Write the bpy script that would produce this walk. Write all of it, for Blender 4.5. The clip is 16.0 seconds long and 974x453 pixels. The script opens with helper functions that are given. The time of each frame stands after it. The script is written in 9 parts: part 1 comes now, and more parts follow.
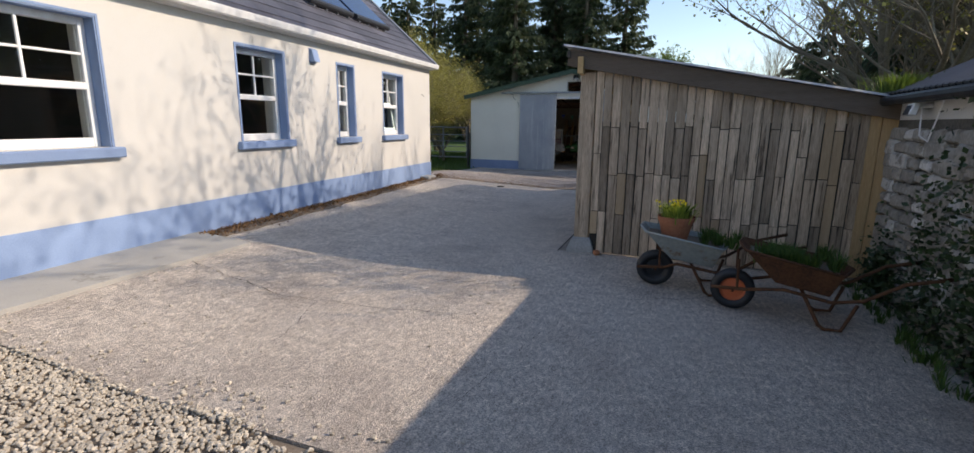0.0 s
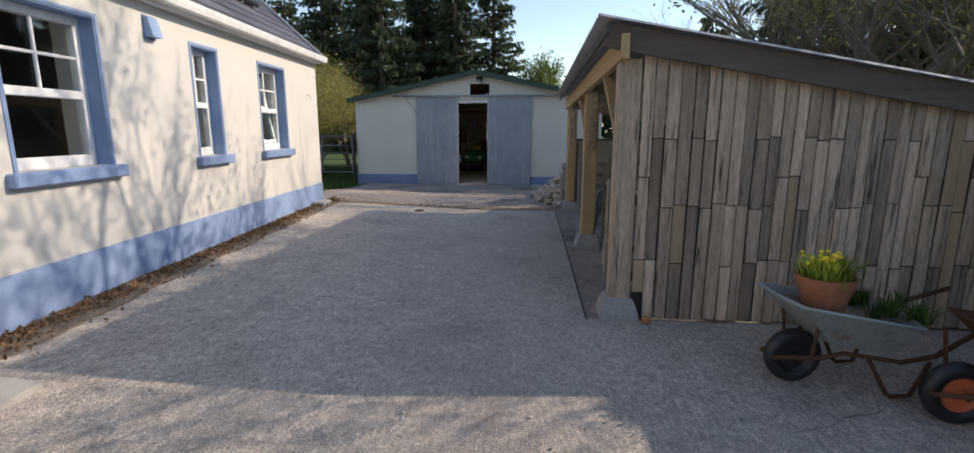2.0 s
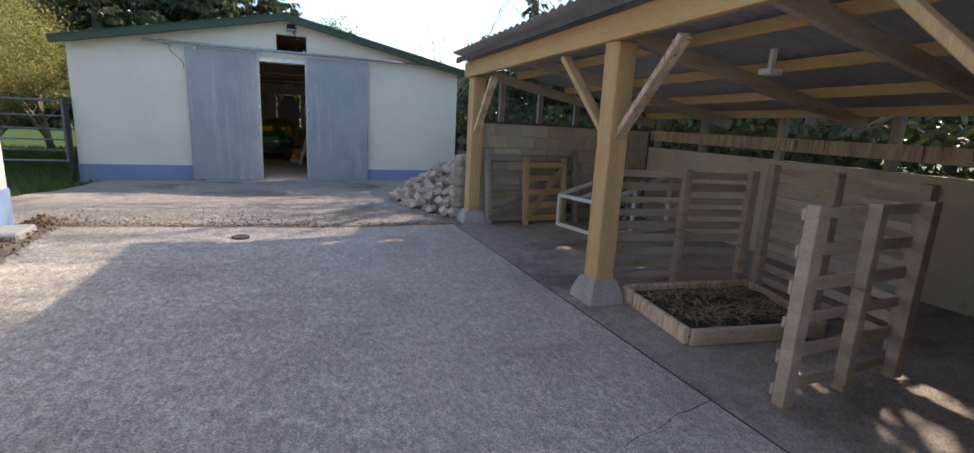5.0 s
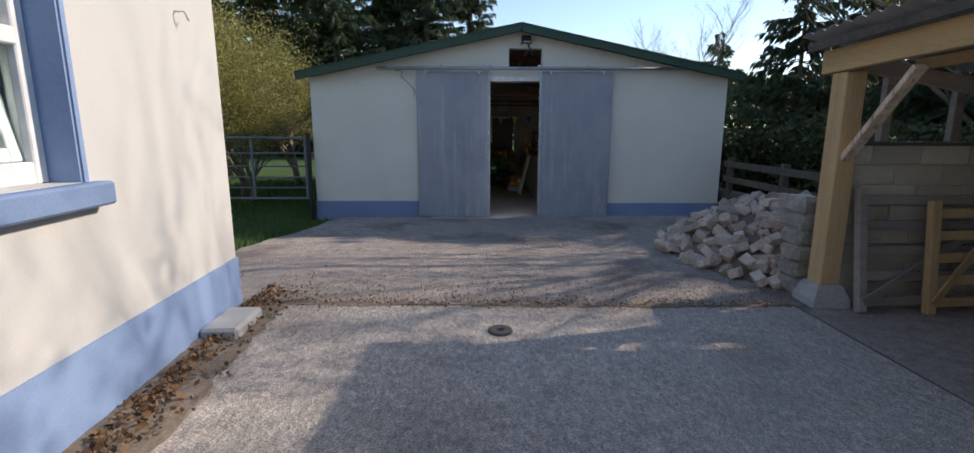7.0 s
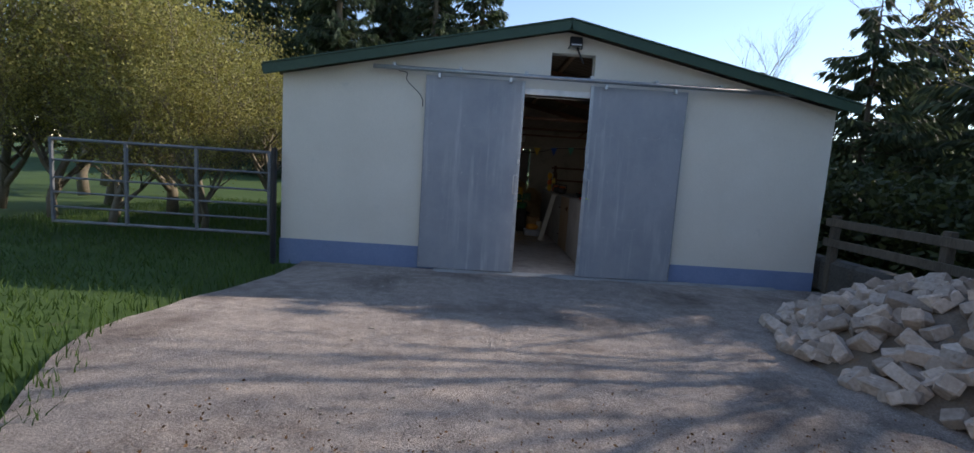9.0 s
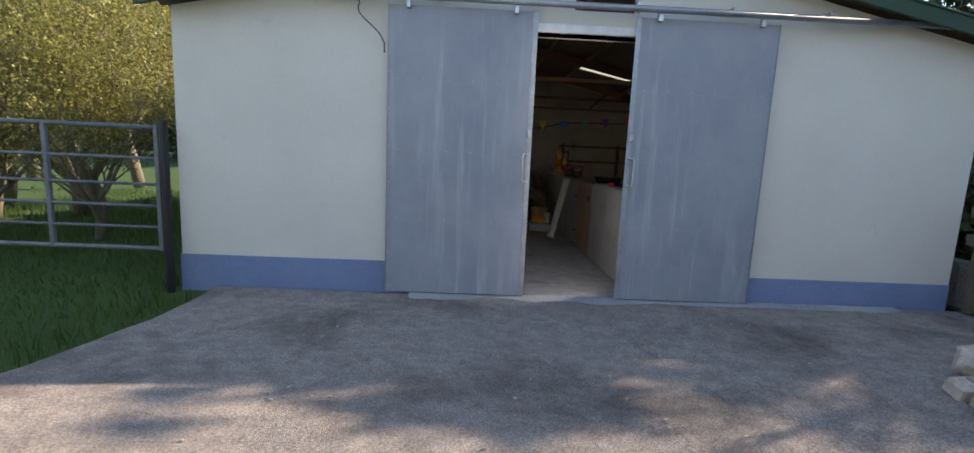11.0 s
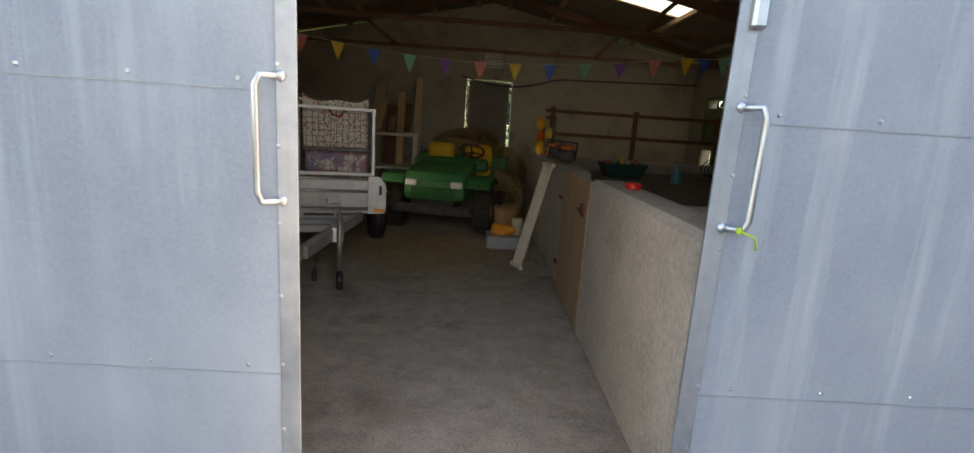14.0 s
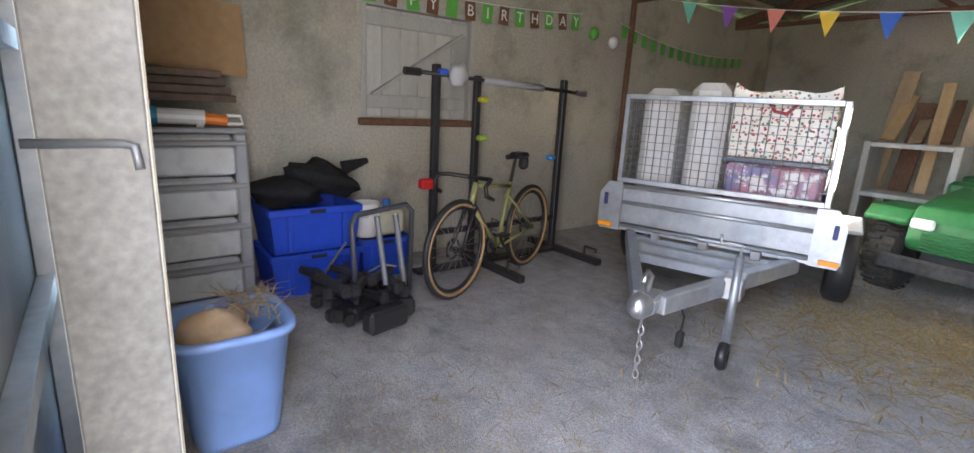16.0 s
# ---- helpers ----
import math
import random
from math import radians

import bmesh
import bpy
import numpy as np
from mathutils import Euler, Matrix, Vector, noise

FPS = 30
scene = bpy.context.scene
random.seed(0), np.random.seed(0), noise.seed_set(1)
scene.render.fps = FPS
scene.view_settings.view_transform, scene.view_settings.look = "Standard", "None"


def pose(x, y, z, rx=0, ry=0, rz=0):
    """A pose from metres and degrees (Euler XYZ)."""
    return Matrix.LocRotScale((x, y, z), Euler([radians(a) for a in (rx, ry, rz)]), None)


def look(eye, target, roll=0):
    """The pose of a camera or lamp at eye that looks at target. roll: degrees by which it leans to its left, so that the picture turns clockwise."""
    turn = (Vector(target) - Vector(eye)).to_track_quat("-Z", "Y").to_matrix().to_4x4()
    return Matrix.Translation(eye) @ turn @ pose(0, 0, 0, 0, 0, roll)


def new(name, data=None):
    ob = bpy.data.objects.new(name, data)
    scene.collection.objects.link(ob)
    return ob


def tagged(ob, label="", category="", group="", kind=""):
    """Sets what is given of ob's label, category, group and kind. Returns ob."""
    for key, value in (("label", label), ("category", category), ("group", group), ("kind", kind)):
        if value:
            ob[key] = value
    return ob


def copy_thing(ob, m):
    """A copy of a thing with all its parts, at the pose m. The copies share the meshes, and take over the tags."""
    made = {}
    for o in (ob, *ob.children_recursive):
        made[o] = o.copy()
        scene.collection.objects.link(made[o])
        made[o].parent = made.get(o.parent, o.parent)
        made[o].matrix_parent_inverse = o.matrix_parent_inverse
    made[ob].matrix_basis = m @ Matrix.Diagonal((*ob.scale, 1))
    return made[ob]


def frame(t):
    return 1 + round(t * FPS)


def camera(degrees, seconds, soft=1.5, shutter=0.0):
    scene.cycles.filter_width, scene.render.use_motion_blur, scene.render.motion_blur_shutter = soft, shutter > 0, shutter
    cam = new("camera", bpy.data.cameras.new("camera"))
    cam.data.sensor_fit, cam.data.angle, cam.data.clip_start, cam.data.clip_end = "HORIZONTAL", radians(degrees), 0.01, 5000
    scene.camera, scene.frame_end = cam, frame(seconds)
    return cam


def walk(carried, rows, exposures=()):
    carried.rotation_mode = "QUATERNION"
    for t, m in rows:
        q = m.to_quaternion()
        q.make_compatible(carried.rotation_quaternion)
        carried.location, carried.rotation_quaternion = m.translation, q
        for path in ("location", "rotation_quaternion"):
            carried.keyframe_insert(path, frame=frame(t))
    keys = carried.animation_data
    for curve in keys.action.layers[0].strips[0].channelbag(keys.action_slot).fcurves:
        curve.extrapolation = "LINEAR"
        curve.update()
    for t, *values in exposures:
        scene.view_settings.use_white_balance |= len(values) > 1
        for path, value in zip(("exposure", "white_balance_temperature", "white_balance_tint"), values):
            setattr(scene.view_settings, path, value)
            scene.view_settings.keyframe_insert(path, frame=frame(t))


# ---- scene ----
cam = camera(88.5, 16.0)
PATH = [
    (0, (0.603, -1.513, 1.675), (-0.101, 0.314, 1.267), 0.6),
    (0.5, (0.111, -1.088, 1.685), (-0.508, 0.768, 1.272), 1.8),
    (1, (-0.393, -0.57, 1.704), (-0.884, 1.324, 1.291), 0.3),
    (1.5, (-0.879, -0.054, 1.702), (-1.308, 1.857, 1.298), -0.7),
    (2, (-1.381, 0.516, 1.707), (-1.553, 2.472, 1.326), 0.1),
    (2.5, (-1.721, 1.153, 1.726), (-1.715, 3.115, 1.336), -1.5),
    (3, (-2.084, 1.795, 1.715), (-1.703, 3.714, 1.303), -0.4),
    (3.2, (-2.196, 2.058, 1.691), (-1.713, 3.953, 1.273), 0.3),
    (5.3, (-3.224, 4.662, 1.519), (-2.497, 6.479, 1.106), 3.0),
    (5.5, (-3.309, 4.933, 1.529), (-2.691, 6.789, 1.112), 2.8),
    (6, (-3.593, 5.504, 1.714), (-3.283, 7.431, 1.281), 1.2),
    (6.5, (-3.744, 6.145, 1.672), (-3.636, 8.106, 1.293), 2.0),
    (7, (-3.792, 6.771, 1.609), (-3.772, 8.736, 1.234), 0.1),
    (7.5, (-3.93, 7.41, 1.541), (-3.903, 9.381, 1.199), 2.3),
    (8, (-4.025, 8.007, 1.504), (-3.995, 9.979, 1.169), 1.5),
    (8.4, (-4.141, 8.493, 1.5), (-4.091, 10.477, 1.253), 3.3),
    (8.5, (-4.162, 8.626, 1.5), (-4.113, 10.611, 1.267), 3.5),
    (8.7, (-4.19, 8.869, 1.496), (-4.146, 10.855, 1.262), 3.8),
    (11, (-4.204, 11.443, 1.42), (-4.127, 13.418, 1.114), 2.6),
    (11.5, (-4.118, 12.086, 1.407), (-4.032, 14.059, 1.09), 3.4),
    (12, (-3.967, 12.772, 1.391), (-3.882, 14.739, 1.039), 2.7),
    (12.5, (-3.729, 13.37, 1.38), (-3.651, 15.329, 0.98), -0.2),
    (13, (-3.577, 13.953, 1.341), (-3.505, 15.91, 0.933), 2.9),
    (13.5, (-3.377, 14.545, 1.346), (-3.315, 16.503, 0.942), 3.8),
    (14, (-3.266, 15.072, 1.322), (-3.204, 17.03, 0.919), 3.8),
    (14.5, (-3.165, 15.569, 1.32), (-3.308, 17.518, 0.895), 4.2),
    (15, (-3.144, 15.922, 1.338), (-3.686, 17.794, 0.889), 1.9),
    (15.5, (-3.184, 16.227, 1.293), (-4.298, 17.82, 0.823), 2.7),
    (16, (-3.166, 16.332, 1.26), (-4.695, 17.533, 0.79), 3.0),
]
STOPS = [(0, 0.62, 7550, 16), (2.5, 0.76, 7700, 16), (3.2, 0.9, 7700, 16), (5.3, 1.4, 7700, 16), (6.0, 0.95, 7400, 16), (7.0, 0.6, 7100, 16), (8.5, 0.6, 6800, 16), (10.8, 1.4, 7600, 16), (12.0, 1.85, 8200, 16), (12.5, 2.15, 8500, 16), (13.5, 2.6, 8500, 16), (14.0, 2.8, 9400, 16), (14.5, 3.5, 8900, 16), (15.0, 4.75, 8500, 16), (15.5, 5.45, 7150, 16), (16.0, 5.5, 6750, 16)]
walk(cam, [(t, look(eye, target, roll)) for t, eye, target, roll in PATH], STOPS)

# ---- light ----
SUN = Vector((1.60, 0.62, 1.0)).normalized()
world = bpy.data.worlds.new("sky")
scene.world = world
world.use_nodes = True
wn = world.node_tree
sky = wn.nodes.new("ShaderNodeTexSky")
sky.sky_type, sky.sun_disc = "NISHITA", False
sky.sun_elevation, sky.sun_rotation = math.asin(SUN.z), math.atan2(SUN.x, SUN.y)
sky.air_density, sky.dust_density, sky.ozone_density = 1.0, 0.1, 2.8
wn.links.new(sky.outputs[0], wn.nodes["Background"].inputs[0])
wn.nodes["Background"].inputs[1].default_value = 0.15
sun_data = bpy.data.lights.new("sun", "SUN")
sun_data.energy, sun_data.angle, sun_data.color = 2.9, radians(0.53), (1.0, 0.94, 0.86)
sun = new("sun", sun_data)
sun.matrix_basis = look(SUN * 60, (0, 0, 0))
# added lamp that strengthens the sky light through the gap of the barn doors
door_sky_fill_data = bpy.data.lights.new("door_sky_fill", "AREA")
door_sky_fill_data.shape, door_sky_fill_data.size, door_sky_fill_data.size_y = "RECTANGLE", 0.90, 2.4
door_sky_fill_data.energy, door_sky_fill_data.color = 2.0, (1.0, 0.98, 0.95)
door_sky_fill = new("door_sky_fill", door_sky_fill_data)
door_sky_fill.matrix_basis = look((-3.195, 16.19, 1.25), (-4.5, 19.0, 1.1))

# ---- mesh helpers ----
class Mesh:
    """Vertices and faces of one mesh, in world metres unless the thing has an origin of its own."""

    def __init__(self):
        self.v, self.f = [], []

    def add(self, verts, faces):
        n = len(self.v)
        self.v += [tuple(p) for p in verts]
        self.f += [tuple(n + i for i in q) for q in faces]
        return self

    def box(self, c, s, bev=0.0, turn=None):
        hx, hy, hz = s[0] / 2, s[1] / 2, s[2] / 2
        b = min(bev, hx * 0.9, hy * 0.9, hz * 0.9)
        c = Vector(c)
        pts, faces = [], []
        if b <= 0:
            pts = [Vector((x, y, z)) for x in (-hx, hx) for y in (-hy, hy) for z in (-hz, hz)]
            faces = [(0, 1, 3, 2), (4, 6, 7, 5), (0, 4, 5, 1), (2, 3, 7, 6), (0, 2, 6, 4), (1, 5, 7, 3)]
        else:
            idx = {}
            for sx in (-1, 1):
                for sy in (-1, 1):
                    for sz in (-1, 1):
                        for k in range(3):
                            d = [hx - b, hy - b, hz - b]
                            d[k] += b
                            idx[sx, sy, sz, k] = len(pts)
                            pts.append(Vector((sx * d[0], sy * d[1], sz * d[2])))
            order = ((-1, -1), (1, -1), (1, 1), (-1, 1))
            for k in range(3):
                for s0 in (-1, 1):
                    q = []
                    for a, e in order:
                        key = [0, 0, 0]
                        key[k], key[(k + 1) % 3], key[(k + 2) % 3] = s0, a, e
                        q.append(idx[key[0], key[1], key[2], k])
                    faces.append(tuple(q if s0 > 0 else q[::-1]))
            for k in range(3):
                i, j = (k + 1) % 3, (k + 2) % 3
                for a in (-1, 1):
                    for e in (-1, 1):
                        q = []
                        for ax, s0 in ((i, -1), (j, -1), (j, 1), (i, 1)):
                            key = [0, 0, 0]
                            key[k], key[i], key[j] = s0, a, e
                            q.append(idx[key[0], key[1], key[2], ax])
                        faces.append(tuple(q if a * e < 0 else q[::-1]))
            for sx in (-1, 1):
                for sy in (-1, 1):
                    for sz in (-1, 1):
                        q = [idx[sx, sy, sz, k] for k in range(3)]
                        faces.append(tuple(q if sx * sy * sz > 0 else q[::-1]))
        if turn is not None:
            pts = [turn @ p for p in pts]
        return self.add([p + c for p in pts], faces)

    def span(self, lo, hi, bev=0.0):
        lo, hi = Vector(lo), Vector(hi)
        return self.box((lo + hi) / 2, hi - lo, bev)

    def beam(self, p, q, w, h, bev=0.0, up=(0, 0, 1)):
        p, q, up = Vector(p), Vector(q), Vector(up)
        x = (q - p).normalized()
        y = up.cross(x)
        if y.length < 1e-4:
            y = Vector((0, 1, 0)).cross(x)
        y.normalize()
        z = x.cross(y)
        return self.box((p + q) / 2, ((q - p).length, w, h), bev, Matrix((x, y, z)).transposed())

    def tube(self, pts, r, n=8, caps=True):
        pts = [Vector(p) for p in pts]
        rs = r if isinstance(r, (list, tuple)) else [r] * len(pts)
        base = len(self.v)
        prev = None
        for i, p in enumerate(pts):
            t = (pts[min(i + 1, len(pts) - 1)] - pts[max(i - 1, 0)]).normalized()
            if prev is None:
                a = t.orthogonal().normalized()
            else:
                a = (prev - t * prev.dot(t))
                a = a.normalized() if a.length > 1e-6 else t.orthogonal().normalized()
            prev = a
            b = t.cross(a)
            for k in range(n):
                g = 2 * math.pi * k / n
                self.v.append(tuple(p + (a * math.cos(g) + b * math.sin(g)) * rs[i]))
        for i in range(len(pts) - 1):
            for k in range(n):
                k2 = (k + 1) % n
                self.f.append((base + i * n + k, base + i * n + k2, base + (i + 1) * n + k2, base + (i + 1) * n + k))
        if caps and n > 2:
            self.f.append(tuple(base + k for k in range(n))[::-1])
            self.f.append(tuple(base + (len(pts) - 1) * n + k for k in range(n)))
        return self

    def lathe(self, prof, n=24, m=None, closed=False):
        m = m or Matrix()
        base = len(self.v)
        for r, z in prof:
            for k in range(n):
                g = 2 * math.pi * k / n
                self.v.append(tuple(m @ Vector((r * math.cos(g), r * math.sin(g), z))))
        rows = len(prof)
        for i in range(rows if closed else rows - 1):
            j = (i + 1) % rows
            for k in range(n):
                k2 = (k + 1) % n
                self.f.append((base + i * n + k, base + i * n + k2, base + j * n + k2, base + j * n + k))
        return self

    def prism(self, poly, m, depth):
        """A polygon in its own x-y plane, pushed out by depth along its z, placed by m."""
        n = len(poly)
        pts = [m @ Vector((x, y, 0)) for x, y in poly] + [m @ Vector((x, y, depth)) for x, y in poly]
        faces = [tuple(range(n))[::-1], tuple(range(n, 2 * n))]
        faces += [(i, (i + 1) % n, n + (i + 1) % n, n + i) for i in range(n)]
        return self.add(pts, faces)

    def grid(self, nx, ny, fn):
        base = len(self.v)
        for j in range(ny + 1):
            for i in range(nx + 1):
                self.v.append(tuple(fn(i / nx, j / ny)))
        for j in range(ny):
            for i in range(nx):
                a = base + j * (nx + 1) + i
                self.f.append((a, a + 1, a + nx + 2, a + nx + 1))
        return self

    def blob(self, c, s, rough=0.15, seed=0, n=10, rows=7, turn=None):
        c = Vector(c)
        base = len(self.v)
        for j in range(rows + 1):
            th = math.pi * j / rows
            for k in range(n):
                g = 2 * math.pi * k / n
                d = Vector((math.sin(th) * math.cos(g), math.sin(th) * math.sin(g), math.cos(th)))
                w = 1 + rough * noise.noise(d * 1.7 + Vector((seed * 7.3, seed, 0)))
                p = Vector((d.x * s[0], d.y * s[1], d.z * s[2])) * w
                self.v.append(tuple(c + (turn @ p if turn is not None else p)))
        for j in range(rows):
            for k in range(n):
                k2 = (k + 1) % n
                self.f.append((base + j * n + k, base + (j + 1) * n + k, base + (j + 1) * n + k2, base + j * n + k2))
        return self


ORIGIN = {}


def data_of(name, m, material, shift=Vector((0, 0, 0)), smooth=False):
    me = bpy.data.meshes.new(name)
    me.from_pydata([(x - shift.x, y - shift.y, z - shift.z) for x, y, z in m.v], [], m.f)
    me.materials.append(material)
    if smooth:
        me.polygons.foreach_set("use_smooth", [True] * len(me.polygons))
    me.validate()
    me.update()
    return me


def weld(ob):
    """Join the touching edges of a folded sheet."""
    bm = bmesh.new()
    bm.from_mesh(ob.data)
    bmesh.ops.remove_doubles(bm, verts=bm.verts, dist=0.002)
    bm.to_mesh(ob.data)
    bm.free()


def thing(name, label="", category="", group="", kind="", at=(0, 0, 0)):
    ob = new(name)
    ob.location = at
    ob.empty_display_size = 0.1
    ORIGIN[ob] = Vector(at)
    return tagged(ob, label, category, group, kind)


def part(name, m, material, parent, label="", smooth=False):
    ob = new(name, data_of(name, m, material, ORIGIN[parent], smooth))
    ob.parent = parent
    ORIGIN[ob] = ORIGIN[parent]
    return tagged(ob, label)


def solid(name, m, material, label="", category="", group="", kind="", at=(0, 0, 0), smooth=False):
    ob = new(name, data_of(name, m, material, Vector(at), smooth))
    ob.location = at
    ORIGIN[ob] = Vector(at)
    return tagged(ob, label, category, group, kind)


# ---- materials ----
def nodes_of(name):
    ma = bpy.data.materials.new(name)
    ma.use_nodes = True
    t = ma.node_tree
    return ma, t, t.nodes["Principled BSDF"]


def surface(name, a, b, rough=0.8, grain=60.0, coarse=1.5, bump=0.2, metal=0.0, stretch=(1, 1, 1), c=None, where=0.55, spread=0.12, island=False, gap=0.004, space="Object", mix=0.5, spec=0.35, vary=0.14):
    """Two tones mixed by fine grain and coarse patches, a third tone c as stains, relief from the grain, a tone of its own per object."""
    ma, t, bs = nodes_of(name)
    N, L = t.nodes.new, t.links.new
    tc = N("ShaderNodeTexCoord")
    info = N("ShaderNodeObjectInfo")
    mp = N("ShaderNodeMapping")
    mp.inputs["Scale"].default_value = stretch
    off = N("ShaderNodeVectorMath")
    off.operation = "ADD"
    if space == "World":
        geo = N("ShaderNodeNewGeometry")
        L(geo.outputs["Position"], off.inputs[0])
    else:
        L(tc.outputs[space], off.inputs[0])
        sc = N("ShaderNodeMath")
        sc.operation = "MULTIPLY"
        sc.inputs[1].default_value = 37.0
        L(info.outputs["Random"], sc.inputs[0])
        L(sc.outputs[0], off.inputs[1])
    L(off.outputs[0], mp.inputs[0])
    fine, big = N("ShaderNodeTexNoise"), N("ShaderNodeTexNoise")
    fine.inputs["Scale"].default_value, fine.inputs["Detail"].default_value = grain, 4
    big.inputs["Scale"].default_value, big.inputs["Detail"].default_value, big.inputs["Roughness"].default_value = coarse, 5, 0.62
    L(mp.outputs[0], fine.inputs[0])
    L(mp.outputs[0], big.inputs[0])
    ad = N("ShaderNodeMix")
    ad.inputs[0].default_value = mix
    L(fine.outputs[0], ad.inputs[2])
    L(big.outputs[0], ad.inputs[3])
    ramp = N("ShaderNodeValToRGB")
    ramp.color_ramp.elements[0].position, ramp.color_ramp.elements[1].position = 0.36, 0.66
    ramp.color_ramp.elements[0].color, ramp.color_ramp.elements[1].color = (*a, 1), (*b, 1)
    L(ad.outputs[0], ramp.inputs[0])
    col = ramp.outputs[0]
    if c is not None:
        st = N("ShaderNodeTexNoise")
        st.inputs["Scale"].default_value, st.inputs["Detail"].default_value, st.inputs["Roughness"].default_value = coarse * 1.7, 7, 0.7
        of2 = N("ShaderNodeVectorMath")
        of2.operation = "ADD"
        of2.inputs[1].default_value = (11.3, 5.1, 2.7)
        L(mp.outputs[0], of2.inputs[0])
        L(of2.outputs[0], st.inputs[0])
        r2 = N("ShaderNodeValToRGB")
        r2.color_ramp.elements[0].position, r2.color_ramp.elements[1].position = where, where + spread
        L(st.outputs[0], r2.inputs[0])
        mx = N("ShaderNodeMix")
        mx.data_type = "RGBA"
        L(r2.outputs[0], mx.inputs[0])
        L(col, mx.inputs[6])
        mx.inputs[7].default_value = (*c, 1)
        col = mx.outputs[2]
    hsv = N("ShaderNodeHueSaturation")
    rnd = info.outputs["Random"]
    if island:
        geo2 = N("ShaderNodeNewGeometry")
        rnd = geo2.outputs["Random Per Island"]
    rg = N("ShaderNodeMapRange")
    rg.inputs["To Min"].default_value, rg.inputs["To Max"].default_value = (0.72, 1.25) if island else (1 - vary, 1 + vary)
    L(rnd, rg.inputs[0])
    L(rg.outputs[0], hsv.inputs["Value"])
    L(col, hsv.inputs["Color"])
    L(hsv.outputs[0], bs.inputs["Base Color"])
    bs.inputs["Roughness"].default_value, bs.inputs["Metallic"].default_value = rough, metal
    bs.inputs["Specular IOR Level"].default_value = spec
    if bump:
        bp = N("ShaderNodeBump")
        bp.inputs["Strength"].default_value, bp.inputs["Distance"].default_value = bump, gap
        L(ad.outputs[0], bp.inputs["Height"])
        L(bp.outputs[0], bs.inputs["Normal"])
    return ma


def plain(name, rgb, rough=0.5, metal=0.0, spec=0.5, coat=0.0):
    """Smooth made things: paint, plastic, rubber, with a faint cloudiness of gloss and tone."""
    ma, t, bs = nodes_of(name)
    N, L = t.nodes.new, t.links.new
    tc = N("ShaderNodeTexCoord")
    nz = N("ShaderNodeTexNoise")
    nz.inputs["Scale"].default_value, nz.inputs["Detail"].default_value = 9.0, 6
    L(tc.outputs["Object"], nz.inputs[0])
    rr = N("ShaderNodeMapRange")
    rr.inputs["To Min"].default_value, rr.inputs["To Max"].default_value = max(0.02, rough - 0.12), min(1, rough + 0.12)
    L(nz.outputs[0], rr.inputs[0])
    L(rr.outputs[0], bs.inputs["Roughness"])
    vv = N("ShaderNodeMapRange")
    vv.inputs["To Min"].default_value, vv.inputs["To Max"].default_value = 0.75, 1.2
    L(nz.outputs[0], vv.inputs[0])
    hs = N("ShaderNodeHueSaturation")
    hs.inputs["Color"].default_value = (*rgb, 1)
    L(vv.outputs[0], hs.inputs["Value"])
    L(hs.outputs[0], bs.inputs["Base Color"])
    bs.inputs["Metallic"].default_value, bs.inputs["Specular IOR Level"].default_value = metal, spec
    bs.inputs["Coat Weight"].default_value = coat
    return ma


def glass(name, tint=(0.9, 0.95, 0.95)):
    ma, t, bs = nodes_of(name)
    bs.inputs["Base Color"].default_value = (*tint, 1)
    bs.inputs["Roughness"].default_value = 0.02
    bs.inputs["Transmission Weight"].default_value = 1.0
    bs.inputs["IOR"].default_value = 1.45
    return ma


def leafy(name, a, b, rough=0.6, through_light=0.25):
    ma, t, bs = nodes_of(name)
    N, L = t.nodes.new, t.links.new
    geo = N("ShaderNodeNewGeometry")
    ramp = N("ShaderNodeValToRGB")
    ramp.color_ramp.elements[0].color, ramp.color_ramp.elements[1].color = (*a, 1), (*b, 1)
    L(geo.outputs["Random Per Island"], ramp.inputs[0])
    L(ramp.outputs[0], bs.inputs["Base Color"])
    bs.inputs["Roughness"].default_value = rough
    tr = N("ShaderNodeBsdfTranslucent")
    L(ramp.outputs[0], tr.inputs[0])
    mx = N("ShaderNodeMixShader")
    mx.inputs[0].default_value = through_light
    L(bs.outputs[0], mx.inputs[1])
    L(tr.outputs[0], mx.inputs[2])
    L(mx.outputs[0], t.nodes["Material Output"].inputs[0])
    return ma


